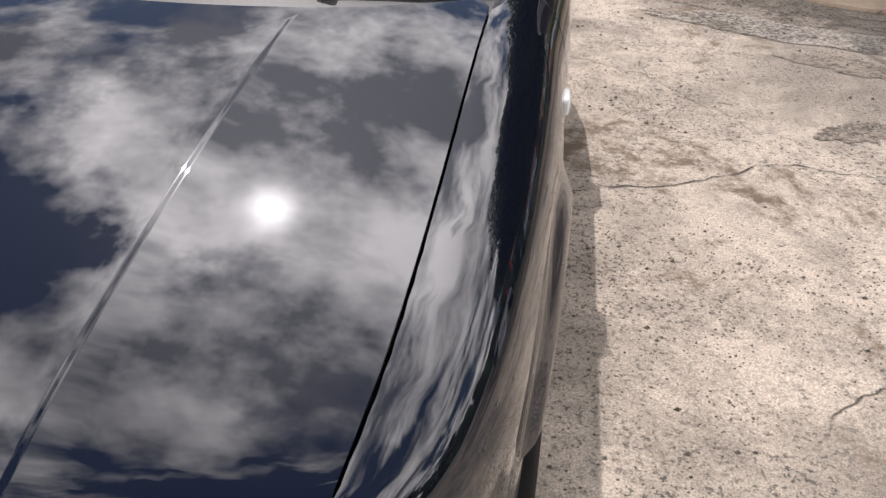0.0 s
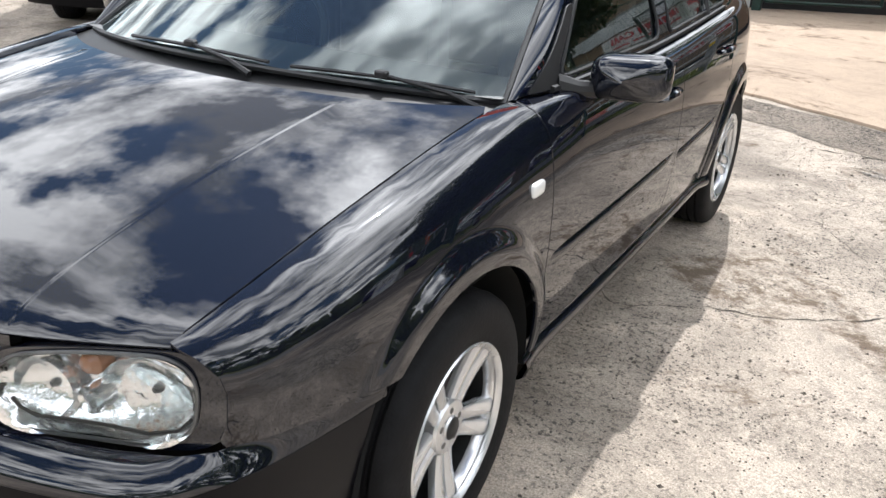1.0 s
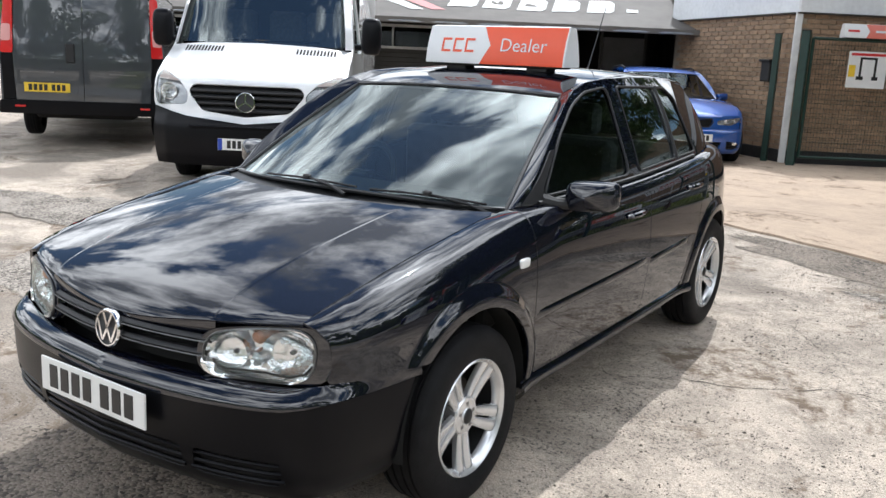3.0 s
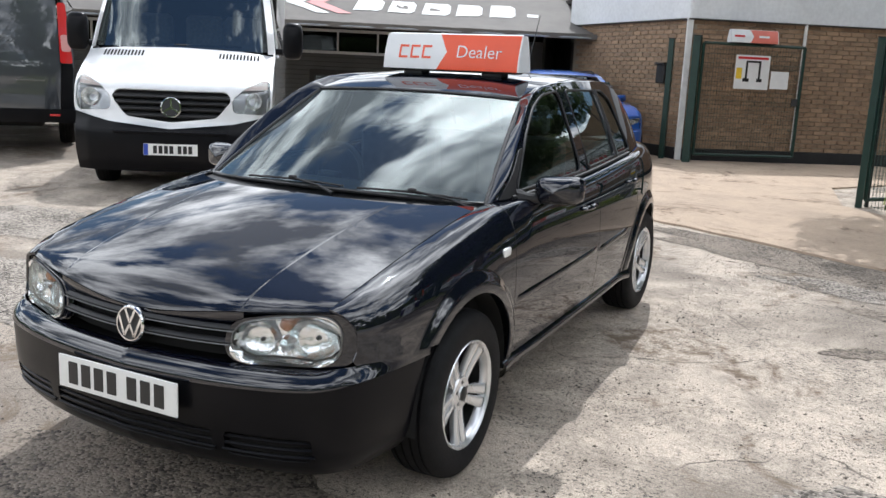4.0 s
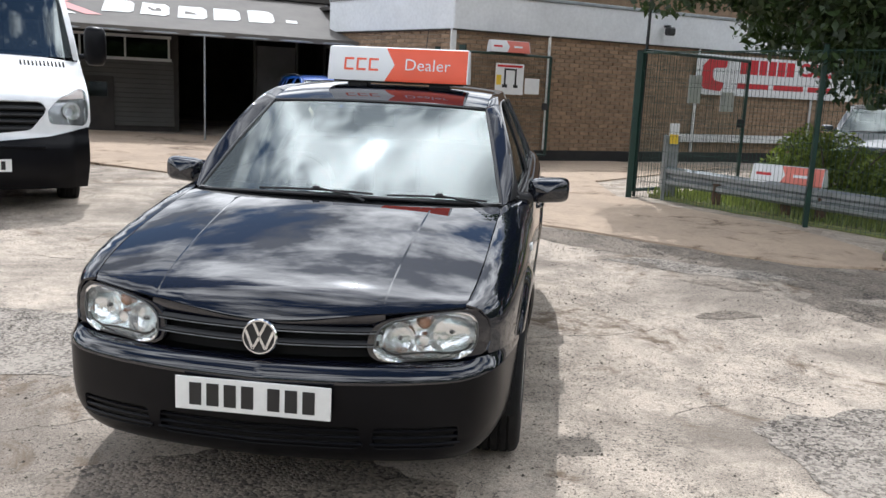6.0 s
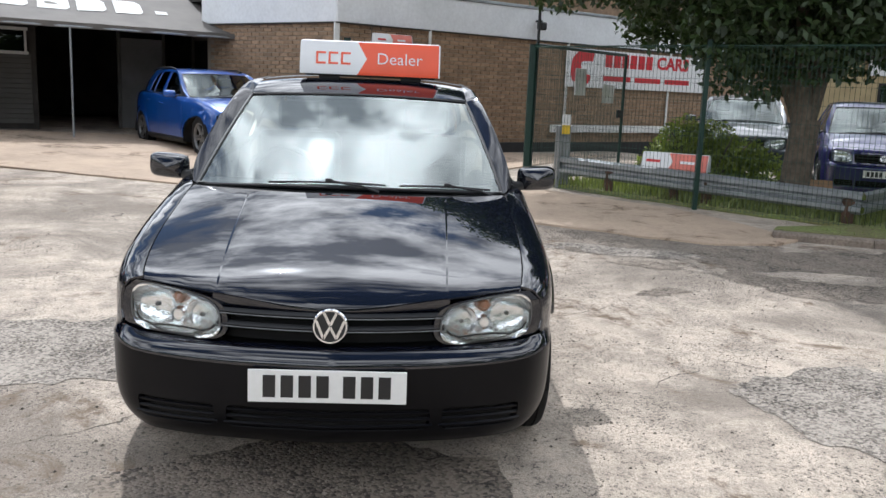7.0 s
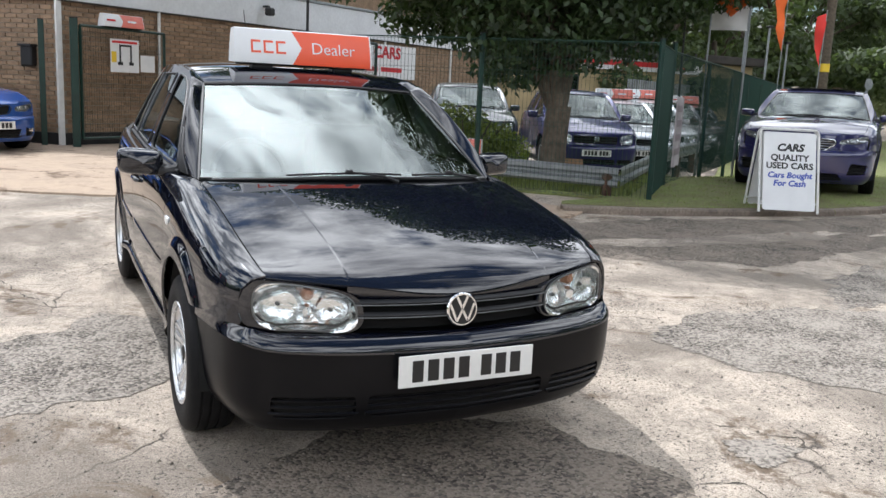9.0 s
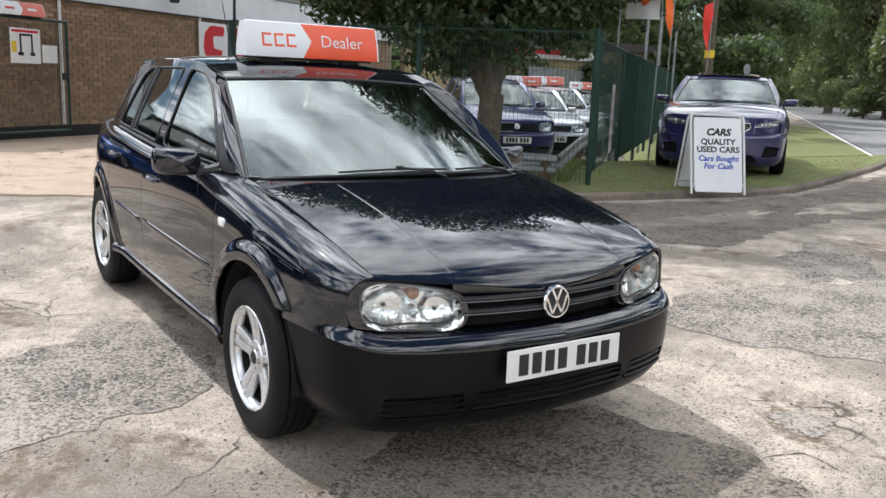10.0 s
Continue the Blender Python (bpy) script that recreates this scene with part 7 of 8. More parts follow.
fence1 = [(1.96, 8.87), (3.68, 7.0), (5.22, 5.50)]
fence2 = [(5.22, 5.50)] + [(6.38, 6.66), (8.72, 8.55), (10.9, 10.3), (13.1, 12.1), (15.3, 13.9), (17.5, 15.7), (19.7, 17.5), (22.0, 19.4), (24.4, 21.3)]
for nm, lb, pts in (("yard_fence", "dark green welded mesh fence round the compound", fence1), ("verge_fence", "dark green welded mesh fence along the verge", fence2)):
    f = thing(nm, lb, "fence")
    for i, (x, y) in enumerate(pts):
        if nm == "yard_fence" or i:
            post_at(x, y, 1.93 if nm == "yard_fence" else 1.98, 0.036 if i == 0 else 0.026, f, 0.12 if i == 0 and nm == "yard_fence" else min(ground_z(x, y), 0.16))
    for a, b in zip(pts, pts[1:]):
        far = a[0] > 8
        part("mesh_panel", mesh_panel(a, b, 0.19, 2.03, pitch=0.05 if not far else 0.07, wire=0.0024 if not far else 0.004), GREEN_WIRE, f)
        for z in (2.03,):
            part("top_rail", Geo().tube([(*a, z), (*b, z)], 0.008, 6), GREEN_WIRE, f)


def gate(name, label, a, b, z0, z1):
    t = thing(name, label, "gate")
    fr = Geo()
    for p in (a, b):
        fr.tube([(*p, z0), (*p, z1)], 0.026, 8)
    for z in (z0, z1):
        fr.tube([(*a, z), (*b, z)], 0.024, 8)
    part("gate_frame", fr, GREEN_STEEL, t)
    part("mesh_panel", mesh_panel(a, b, z0, z1), GREEN_WIRE, t)
    m = (mix(a[0], b[0], 0.96), mix(a[1], b[1], 0.96))
    part("latch", Geo().box(m[0] - 0.05, m[0] + 0.05, m[1] - 0.08, m[1] - 0.02, mix(z0, z1, 0.5) - 0.06, mix(z0, z1, 0.5) + 0.06, 0.008), TRIM, t)
    return t


ga, gb = on_wall(ANG_R, 0.08, 0.42, 0)[:2], on_wall(ANG_R, 1.86, 0.30, 0)[:2]
gate("metal_gate", "dark green mesh gate folded open against brick wall", ga, gb, 0.34, 2.12)
for (x, y), r, h in ((on_wall(ANG_R, -0.02, 0.40, 0)[:2], 0.06, 2.06), (on_wall(ANG_L, 0.16, 0.22, 0)[:2], 0.045, 2.02)):
    t = thing("gate_post", "square dark green steel gate post", "post")
    post_at(x, y, h, r, t, 0.16)
gate("metal_gate", "dark green mesh gate standing open into the compound", (2.02, 8.95), (3.72, 10.75), 0.26, 2.06)


def on_gate(a, b, t, off, z):
    d = (Vector(b) - Vector(a)).normalized()
    return (mix(a[0], b[0], t) + d.y * off, mix(a[1], b[1], t) - d.x * off, z)


def notice(label, a, b, t0, t1, z0, z1, plan=False):
    n = thing("notice", label, "sign")
    part("sheet", Geo().box(t0, t1, 0.02, 0.028, z0, z1, 0.002).warp(lambda x, y, z: on_gate(a, b, x, y, z)), PAPER, n)
    if plan:
        for c0, c1, d0, d1, mt in ((0.30, 0.36, 0.25, 0.80, INK), (0.68, 0.74, 0.25, 0.80, INK), (0.30, 0.74, 0.78, 0.84, INK), (0.24, 0.42, 0.22, 0.32, INK), (0.64, 0.80, 0.22, 0.32, INK), (0.03, 0.2, 0.3, 0.62, PLATE_YELLOW), (0.06, 0.94, 0.88, 0.95, SIGN_RED)):
            part("mark", Geo().box(mix(t0, t1, c0), mix(t0, t1, c1), 0.0285, 0.031, mix(z0, z1, d0), mix(z0, z1, d1), 0.0005).warp(lambda x, y, z: on_gate(a, b, x, y, z)), mt, n)
    return n


notice("white notice board with black plan on mesh gate", ga, gb, 0.32, 0.66, 1.42, 1.96, True)
notice("small white sheet tied to mesh gate", ga, gb, 0.68, 0.86, 1.44, 1.72)
notice("tall white sheet tied to mesh gate", (2.02, 8.95), (3.72, 10.75), 0.40, 0.52, 1.42, 1.80)
notice("white sheet tied to mesh gate", (2.02, 8.95), (3.72, 10.75), 0.72, 0.86, 1.32, 1.6)
p = on_wall(ANG_R, 0.92, 0.36, 2.15)
roof_sign(pose(*p, 0, 0, 33.5), 0.78, 0.20, False, "faded red and white roof sign box resting on gate top")
p = (3.62, 7.62)
roof_sign(pose(*p, ground_z(*p) + 0.40, 0, 0, -35), 0.80, 0.20, False, "red and white roof sign box on stub post")
st = thing("stub_post", "short brown timber stub post in grass", "post")
part("stake", Geo().box(p[0] - 0.05, p[0] + 0.05, p[1] - 0.05, p[1] + 0.05, ground_z(*p), ground_z(*p) + 0.37, 0.01), RUST_POST, st)

# thin mast on the gate post
mast = thing("mast", "thin dark mast beside green fence post", "mast")
part("tube", Geo().tube([(2.04, 8.98, 0.1), (2.06, 9.0, 4.2)], [0.022, 0.018], 8), TRIM, mast)

# guard rail
rail_t = thing("guard_rail", "grey steel guard rail on short posts behind mesh fence", "rail")
sec = [(0.0, 0.0), (0.03, 0.03), (0.03, 0.075), (-0.02, 0.105), (-0.02, 0.135), (0.03, 0.165), (0.03, 0.21), (0.0, 0.24)]


def rail_beam(a, b, z0, z1):
    a, b = Vector(a), Vector(b)
    d = (b - a).normalized()
    n = Vector((d.y, -d.x))

    def at(u, v):
        q = v * (len(sec) - 1)
        k = min(int(q), len(sec) - 2)
        o, h = mix(sec[k][0], sec[k + 1][0], q - k), mix(sec[k][1], sec[k + 1][1], q - k)
        p = a.lerp(b, u) + n * o
        return (p.x, p.y, mix(z0, z1, u) + h)
    return Geo().grid(at, 6, 14)


part("beam", rail_beam((2.38, 8.78), (5.06, 5.90), 0.37, 0.31), GALV, rail_t)
part("beam", rail_beam((5.06, 5.90), (8.5, 9.2), 0.31, 0.33), GALV, rail_t)
part("beam", rail_beam((8.5, 9.2), (13.0, 13.0), 0.33, 0.3), GALV, rail_t)
for x, y in ((2.95, 8.2), (3.9, 7.25), (4.98, 6.02), (6.3, 7.2), (7.4, 8.25), (8.5, 9.3), (10.0, 10.6), (11.5, 11.9)):
    part("short_post", Geo().box(x - 0.05, x + 0.05, y - 0.05, y + 0.05, ground_z(x, y) - 0.1, 0.47, 0.008), RUST_POST, rail_t)
eb = thing("rail_end_post", "tall grey steel channel post with yellow warning label", "post")
part("channel", Geo().box(2.38, 2.54, 8.78, 8.9, 0.1, 1.0, 0.01), GALV, eb)
part("flange", Geo().box(2.36, 2.40, 8.72, 8.96, 0.1, 1.0, 0.006), GALV, eb)
part("label_white", Geo().box(2.40, 2.52, 8.752, 8.76, 1.0, 1.16, 0.003), PAPER, eb)
part("label_yellow", Geo().box(2.405, 2.515, 8.744, 8.751, 0.90, 1.02, 0.003), PLATE_YELLOW, eb)
part("label_back", Geo().box(2.40, 2.52, 8.761, 8.775, 0.88, 1.16, 0.003), GALV, eb)

fb = thing("fence_banner", "grey banner with darker bars tied to verge fence", "banner")
a, b = Vector((5.40, 5.42)), Vector((5.95, 5.93))
d = (b - a).normalized()
part("cloth", Geo().grid(lambda u, v: (mix(a.x, b.x, u) + d.y * 0.03, mix(a.y, b.y, u) - d.x * 0.03, mix(0.60, 1.43, v) + 0.01 * math.sin(u * 12)), 10, 4), material("grey_banner_cloth", (0.36, 0.33, 0.34), 0.7, scale=5, vary=0.5), fb)
for k in range(4):
    part("grey_bar", Geo().grid(lambda u, v: (mix(a.x, b.x, mix(0.15, 0.85, u)) + d.y * 0.036, mix(a.y, b.y, mix(0.15, 0.85, u)) - d.x * 0.036, mix(1.25, 1.33, v) - 0.17 * k), 6, 1), material("banner_print", (0.20, 0.17, 0.18), 0.7), fb)

# ---- pavement board ----
AB = pose(6.58, 4.78, ground_z(6.6, 4.8) + 0.075, 0, 0, -27) @ Matrix.Diagonal((1, 1, 0.93, 1))
ab = thing("pavement_sign", "white folding pavement sign with black and blue lettering on grass", "sign", AB)
LEANB = radians(11)


def board_pt(x, h, d, side=1):
    return (x, side * (-0.27 + h * math.sin(LEANB) * 1.25 - d), h * math.cos(LEANB))


for side in (1, -1):
    fr = Geo()
    for x in (-0.335, 0.335):
        fr.tube([board_pt(x, 0.0, 0, side), board_pt(x, 0.98, 0, side), board_pt(x * 0.93, 1.02, 0, side)], 0.015, 8)
    fr.tube([board_pt(-0.31, 1.025, 0, side), board_pt(0.31, 1.025, 0, side)], 0.015, 8)
    fr.tube([board_pt(-0.335, 0.12, 0, side), board_pt(0.335, 0.12, 0, side)], 0.012, 8)
    part("frame", fr, WHITE_TRIM, ab)
    panel = rounded([(-0.30, 0.03), (0.30, 0.03), (0.30, 0.99), (-0.30, 0.99)], 0.04)
    part("panel", sheet(panel, [], lambda p, q: board_pt(p, q, 0.016, side), 0.2, (0, 0, 0.4), 0.012), SIGN_WHITE, ab)
for tx, h, sz, mt, sl, bd in (("CARS", 0.80, 0.125, INK, 0.25, 0.006), ("QUALITY", 0.675, 0.105, INK, 0.0, 0.0035), ("USED CARS", 0.575, 0.105, INK, 0.0, 0.0035), ("Cars Bought", 0.46, 0.10, BLUE_INK, 0.2, 0.003), ("For Cash", 0.36, 0.10, BLUE_INK, 0.2, 0.003)):
    x, y, z = board_pt(0, h, 0.0185)
    writing(tx, sz, pose(x, y, z, 90 - 13.6, 0, 0), mt, ab, bold=bd, slant=sl, label="black lettering" if mt == INK else "blue lettering", width=1.0)


# ---- flags, poles, signs on the verge ----
def flag(label, x, y, top, poly, mat, lean=0.0, r=0.016):
    t = thing("flag", label, "flag")
    z = ground_z(x, y)
    part("pole", Geo().tube([(x, y, z), (x + lean * 0.5, y, z + top * 0.5), (x + lean, y, z + top)], [r, r, r * 0.6], 8), GALV, t)
    d = Vector((0.78, -0.62))
    c = part("cloth", sheet(poly, [], lambda a, b: (x + lean + d.x * a + 0.03 * math.sin(b * 7 + a * 5), y + d.y * a + 0.05 * math.sin(b * 5 + a * 6), b), 0.08, (x, y + 50, 2), 0), mat, t)
    return t, x, y, d, lean


t, x, y, d, ln = flag("white banner flag with orange pointed field on pole", 8.86, 7.95, 4.6, [(-0.02, 2.52), (-0.60, 2.52), (-0.60, 4.3), (-0.02, 4.3)], FLAG_WHITE, 0.05)
part("orange_field", sheet([(-0.03, 2.95), (-0.31, 2.72), (-0.59, 2.95), (-0.59, 4.3), (-0.03, 4.3)], [], lambda a, b: (x + ln + d.x * a + 0.03 * math.sin(b * 7 + a * 5) - 0.012, y + d.y * a + 0.05 * math.sin(b * 5 + a * 6) - 0.016, b), 0.08, (x, y + 50, 2), 0), FLAG_ORANGE, t)
part("pole", Geo().tube([(8.0, 8.36, ground_z(8.0, 8.36)), (8.05, 8.47, 2.4), (8.07, 8.48, 4.5)], 0.018, 8), TRIM, t, "dark leaning pole")
flag("narrow orange feather flag on pole", 19.0, 16.95, 6.2, [(-0.05, 3.0), (-0.30, 3.7), (-0.36, 6.0), (-0.02, 6.1)], FLAG_ORANGE, 0.12)
flag("narrow red feather flag on pole", 18.0, 14.6, 4.1, [(-0.04, 2.5), (-0.2, 3.0), (-0.28, 3.8), (-0.02, 3.9)], FLAG_RED, 0.1)
flag("white feather flag on thin pole", 9.7, 9.75, 5.2, [(-0.04, 3.2), (-0.22, 3.5), (-0.25, 4.9), (-0.02, 5.0)], FLAG_WHITE, 0.05)
tp = thing("telegraph_pole", "tall brown timber telegraph pole by the road", "pole")
part("shaft", Geo().tube([(21.1, 17.1, 0), (21.1, 17.1, 8.5)], [0.16, 0.12], 12), BARK, tp)
part("pole_band", Geo().lathe([(0.158, 2.5), (0.16, 2.5), (0.16, 2.75), (0.15, 2.75)], 12, "z", (21.1, 17.1, 0)), PLATE_YELLOW, tp)
for x, y, h in ((12.2, 11.4, 3.6), (16.4, 14.9, 3.4), (18.9, 16.6, 3.2)):
    lp = thing("light_pole", "thin grey lighting pole behind verge fence", "pole")
    part("shaft", Geo().tube([(x, y, 0), (x, y, h)], 0.03, 8), GALV, lp)
    part("head", Geo().box(x - 0.08, x + 0.08, y - 0.06, y + 0.06, h, h + 0.06, 0.01), TRIM, lp)
rs = thing("road_sign", "round grey-backed road sign on post", "sign")
part("disc", Geo().lathe([(0.0, -0.01), (0.2, -0.01), (0.2, 0.01), (0.0, 0.01)], 24, "y", (25.7, 19.1, 2.3)), GALV, rs)
part("post", Geo().tube([(25.7, 19.14, 0), (25.7, 19.14, 2.5)], 0.04, 8), GALV, rs)

# yellow building and palisade behind the row of cars
yb = thing("yellow_building", "low yellow-walled building with white sign strip", "building")
part("wall", Geo().box(11.8, 22.0, 21.0, 21.3, -0.2, 2.7), YELLOW, yb)
part("roof", Geo().box(11.4, 22.4, 20.7, 25.0, 2.72, 3.0, 0.03), DARK_WALL, yb)
for x in (13.6, 16.4, 19.0):
    wdw = part("window", Geo().box(x, x + 1.0, 20.96, 21.0, 1.0, 2.1), TRIM, yb)
    part("pane", Geo().box(x + 0.06, x + 0.94, 20.94, 20.955, 1.06, 2.04, 0.002), SIDE_GLASS, wdw)
sp = part("sign_strip", Geo().box(13.2, 19.6, 20.90, 20.93, 2.3, 2.75), PAPER, yb)
part("red_bar", Geo().box(14.2, 18.9, 20.885, 20.90, 2.45, 2.62, 0.002), SIGN_RED, sp)
pf = thing("palisade_fence", "grey steel palisade fence behind parked cars", "fence")
for i in range(64):
    x, y = 14.0 + 0.17 * i, 17.6 + 0.11 * i
    part("pale", Geo().box(x - 0.03, x + 0.03, y - 0.01, y + 0.01, -0.1, 1.95, 0.004), GALV, pf)
part("rail", Geo().tube([(14, 17.62, 1.5), (24.8, 24.6, 1.5)], 0.025, 6), GALV, pf)


# ---- trees ----
def leaves(centres, radii, count, size, seed, droop=0.3, shell=0.55):
    """Many small bent leaves in clumps; each clump is a lopsided cloud."""
    r = np.random.default_rng(seed)
    centres, radii = np.array(centres, float), np.array(radii, float)
    wgt = radii[:, 0] * radii[:, 1] * radii[:, 2]
    idx = r.choice(len(centres), count, p=wgt / wgt.sum())
    d = r.normal(size=(count, 3))
    d /= np.linalg.norm(d, axis=1)[:, None]
    q = r.random(count) ** (1 / 3) * (1 - shell) + shell * r.random(count) ** 0.35
    p = centres[idx] + d * radii[idx] * q[:, None]
    n = d * 0.7 + r.normal(size=(count, 3)) * 0.7 + np.array([0, 0, 0.5])
    n /= np.linalg.norm(n, axis=1)[:, None]
    a = np.cross(n, r.normal(size=(count, 3)))
    a[:, 2] -= droop
    a /= np.linalg.norm(a, axis=1)[:, None] + 1e-9
    b = np.cross(n, a)
    s = size * r.uniform(0.6, 1.3, count)[:, None]
    v = np.stack([p - a * s * 0.5, p + b * s * 0.26 + n * s * 0.06, p + a * s * 0.55 - n * s * 0.08, p - b * s * 0.26 + n * s * 0.06], 1)
    g = Geo()
    g.v = v.reshape(-1, 3).tolist()
    i = np.arange(count) * 4
    g.f = np.stack([i, i + 1, i + 2, i + 3], 1).tolist()
    return g


def make_tree(name, label, x, y, z, height, spread, trunk_r, fork, seed, count, size, mat, crown_low, limbs=7, extra=(), stretch=1.0, category="tree", lean=(0.0, 0.0)):
    """A tapered, forked trunk with limbs, and a crown of clumps with gaps."""
    r = np.random.default_rng(seed)
    t = thing(name, label, category, Matrix.Translation((x, y, z)))
    g = Geo()
    g.tube([(0, 0, -0.1), (0.02, 0.0, 0.08), (0.03, 0.02, fork * 0.5), (0.06, 0, fork)], [trunk_r * 1.5, trunk_r * 1.12, trunk_r * 0.95, trunk_r * 0.9], 14, False)
    cen, rad = [], []
    for i in range(limbs):
        a = 6.283 * (i + 0.5 * r.random()) / limbs
        out = spread * r.uniform(0.45, 0.85)
        top = mix(crown_low + 0.6, height * 0.92, r.random() ** 0.8)
        mid = (lean[0] * 0.6 + out * 0.35 * math.cos(a), lean[1] * 0.6 + out * 0.35 * math.sin(a), mix(fork, top, 0.5))
        end = (lean[0] + out * math.cos(a), lean[1] + out * math.sin(a), top)
        g.tube([(0.05, 0, fork - 0.15), mid, end], [trunk_r * 0.6, trunk_r * 0.36, trunk_r * 0.1], 8, False)
        for k in range(3):
            b = a + r.uniform(-0.9, 0.9)
            tip = (end[0] + 0.4 * spread * math.cos(b) * r.random(), end[1] + 0.4 * spread * math.sin(b) * r.random(), end[2] + r.uniform(-0.3, 0.5) * 0.3 * spread)
            g.tube([mid, tuple(mix(mid[c], tip[c], 0.5) + r.uniform(-0.1, 0.1) for c in range(3)), tip], [trunk_r * 0.2, trunk_r * 0.12, trunk_r * 0.04], 5, False)
            cen.append(tip)
            q = spread * r.uniform(0.2, 0.36)
            rad.append((q, q, q * r.uniform(0.55, 0.85) * stretch))
    for k in range(int(limbs * 2.2)):
        a, q = r.uniform(0, 6.283), spread * math.sqrt(r.random()) * 0.75
        zz = mix(crown_low, height, r.random() ** 0.8)
        cut = math.sqrt(max(0.05, 1 - ((zz - mix(crown_low, height, 0.4)) / (0.62 * (height - crown_low))) ** 2))
        cen.append((lean[0] + q * cut * math.cos(a), lean[1] + q * cut * math.sin(a), zz))
        w = spread * r.uniform(0.16, 0.3)
        rad.append((w, w, w * 0.7 * stretch))
    for c, w in extra:
        cen.append(c)
        rad.append(w)
    part("trunk", g, BARK, t, angle=70)
    part("crown", leaves(cen, rad, count, size, seed + 1), mat, t, angle=180)
    return t


# the high left and front clumps are unseen, added to shade apron and kerb
CLUMPS = (((-3.4, -1.1, 2.75), (0.85, 0.7, 0.4)), ((-2.6, -1.0, 2.7), (0.9, 0.8, 0.55)), ((-4.1, -1.3, 2.5), (0.4, 0.4, 0.25)), ((-1.6, -0.8, 2.3), (1.0, 0.9, 0.6)), ((-0.6, -0.6, 2.1), (0.9, 0.7, 0.55)), ((0.9, -0.7, 2.3), (0.9, 0.8, 0.5)), ((-1.1, -0.6, 1.75), (0.6, 0.6, 0.5)), ((-0.2, -0.9, 1.95), (0.6, 0.5, 0.4)), ((0.4, -1.2, 3.0), (1.6, 1.2, 0.9)), ((-1.8, -1.0, 3.6), (1.5, 1.1, 0.9)), ((1.2, -0.9, 3.3), (1.3, 1.1, 0.9)), ((0, 0.5, 4.5), (2.4, 2.0, 1.4)), ((-2.9, -0.6, 4.0), (1.3, 1.3, 0.9)), ((-2.2, -1.4, 4.7), (1.5, 1.3, 0.9)), ((-1.0, -1.6, 4.3), (1.4, 1.2, 0.9)), ((-2.6, 0.4, 5.2), (1.4, 1.3, 0.9)), ((0.6, -1.2, 5.0), (1.5, 1.3, 0.9)), ((-0.7, -0.5, 1.75), (0.5, 0.4, 0.35)), ((2.0, -1.4, 3.2), (1.0, 0.9, 0.6)), ((2.6, -1.9, 3.9), (1.2, 1.1, 0.8)), ((1.6, -2.2, 4.4), (1.3, 1.1, 0.9)), ((3.0, -1.2, 4.8), (1.3, 1.2, 0.9)), ((-2.6, -1.9, 3.9), (1.2, 1.1, 0.7)), ((-4.2, -0.6, 4.4), (1.4, 1.3, 0.9)), ((-3.4, -1.8, 4.7), (1.4, 1.3, 0.9)), ((-4.5, 0.6, 5.0), (1.3, 1.2, 0.9)), ((-1.5, -2.5, 4.6), (1.4, 1.2, 0.9)), ((0.2, -2.5, 4.4), (1.4, 1.2, 0.8)))
make_tree("yard_tree", "broad dark-leaved tree with a low forked trunk in grass", 4.95, 7.25, 0.1, 7.0, 3.2, 0.18, 1.15, 11, 175000, 0.115, LEAF, 2.1, 9, lean=(0.2, 1.2),
          extra=[((a + 1.25, b + 2.04, c), w) for (a, b, c), w in CLUMPS]
          + [((-0.35, -0.45, 2.25), (0.9, 0.7, 0.5)), ((0.45, -0.4, 2.4), (0.8, 0.7, 0.5)), ((-0.95, -0.1, 2.05), (0.7, 0.6, 0.5)), ((0.1, -0.6, 3.0), (1.2, 0.9, 0.7)), ((-0.9, -0.5, 2.95), (1.1, 0.9, 0.7)), ((0.95, -0.3, 2.85), (1.0, 0.8, 0.6)), ((-0.5, 0.1, 1.6), (0.42, 0.4, 0.34)), ((-0.05, -0.25, 1.85), (0.6, 0.45, 0.36)), ((-0.8, 0.3, 1.65), (0.4, 0.4, 0.3)), ((0.3, 0.0, 3.9), (1.4, 1.2, 0.8)), ((-0.9, 0.0, 3.8), (1.3, 1.2, 0.8))])

bz = ground_z(4.7, 8.6)
bush = thing("garden_bush", "rounded yellow-green bush behind guard rail", "bush", Matrix.Translation((4.48, 8.85, bz)) @ Matrix.Diagonal((1.08, 1.0, 0.96, 1)))
bg = Geo()
for i in range(9):
    a = i * 0.7
    bg.tube([(0, 0, -0.05), (0.25 * math.cos(a), 0.2 * math.sin(a), 0.4), (0.6 * math.cos(a), 0.5 * math.sin(a), 0.85)], [0.025, 0.018, 0.006], 5, False)
part("stem", bg, BARK, bush)
part("foliage", leaves([(-0.35, 0, 0.62), (0.35, 0.05, 0.5), (0, 0.1, 0.75), (-0.6, 0, 0.4), (0.65, 0.0, 0.38), (0.1, -0.2, 0.4), (-0.3, 0.1, 0.9)], [(0.45, 0.4, 0.38), (0.5, 0.42, 0.36), (0.4, 0.35, 0.32), (0.35, 0.35, 0.3), (0.38, 0.35, 0.3), (0.5, 0.35, 0.32), (0.28, 0.25, 0.22)], 7000, 0.065, 5), BUSH_LEAF, bush, angle=180)
tk = thing("tree_stump", "cut brown stump beside bush", "stump")
part("wood", Geo().tube([(3.75, 9.4, ground_z(3.75, 9.4) - 0.05), (3.78, 9.42, 0.62)], [0.15, 0.12], 10), BARK, tk)

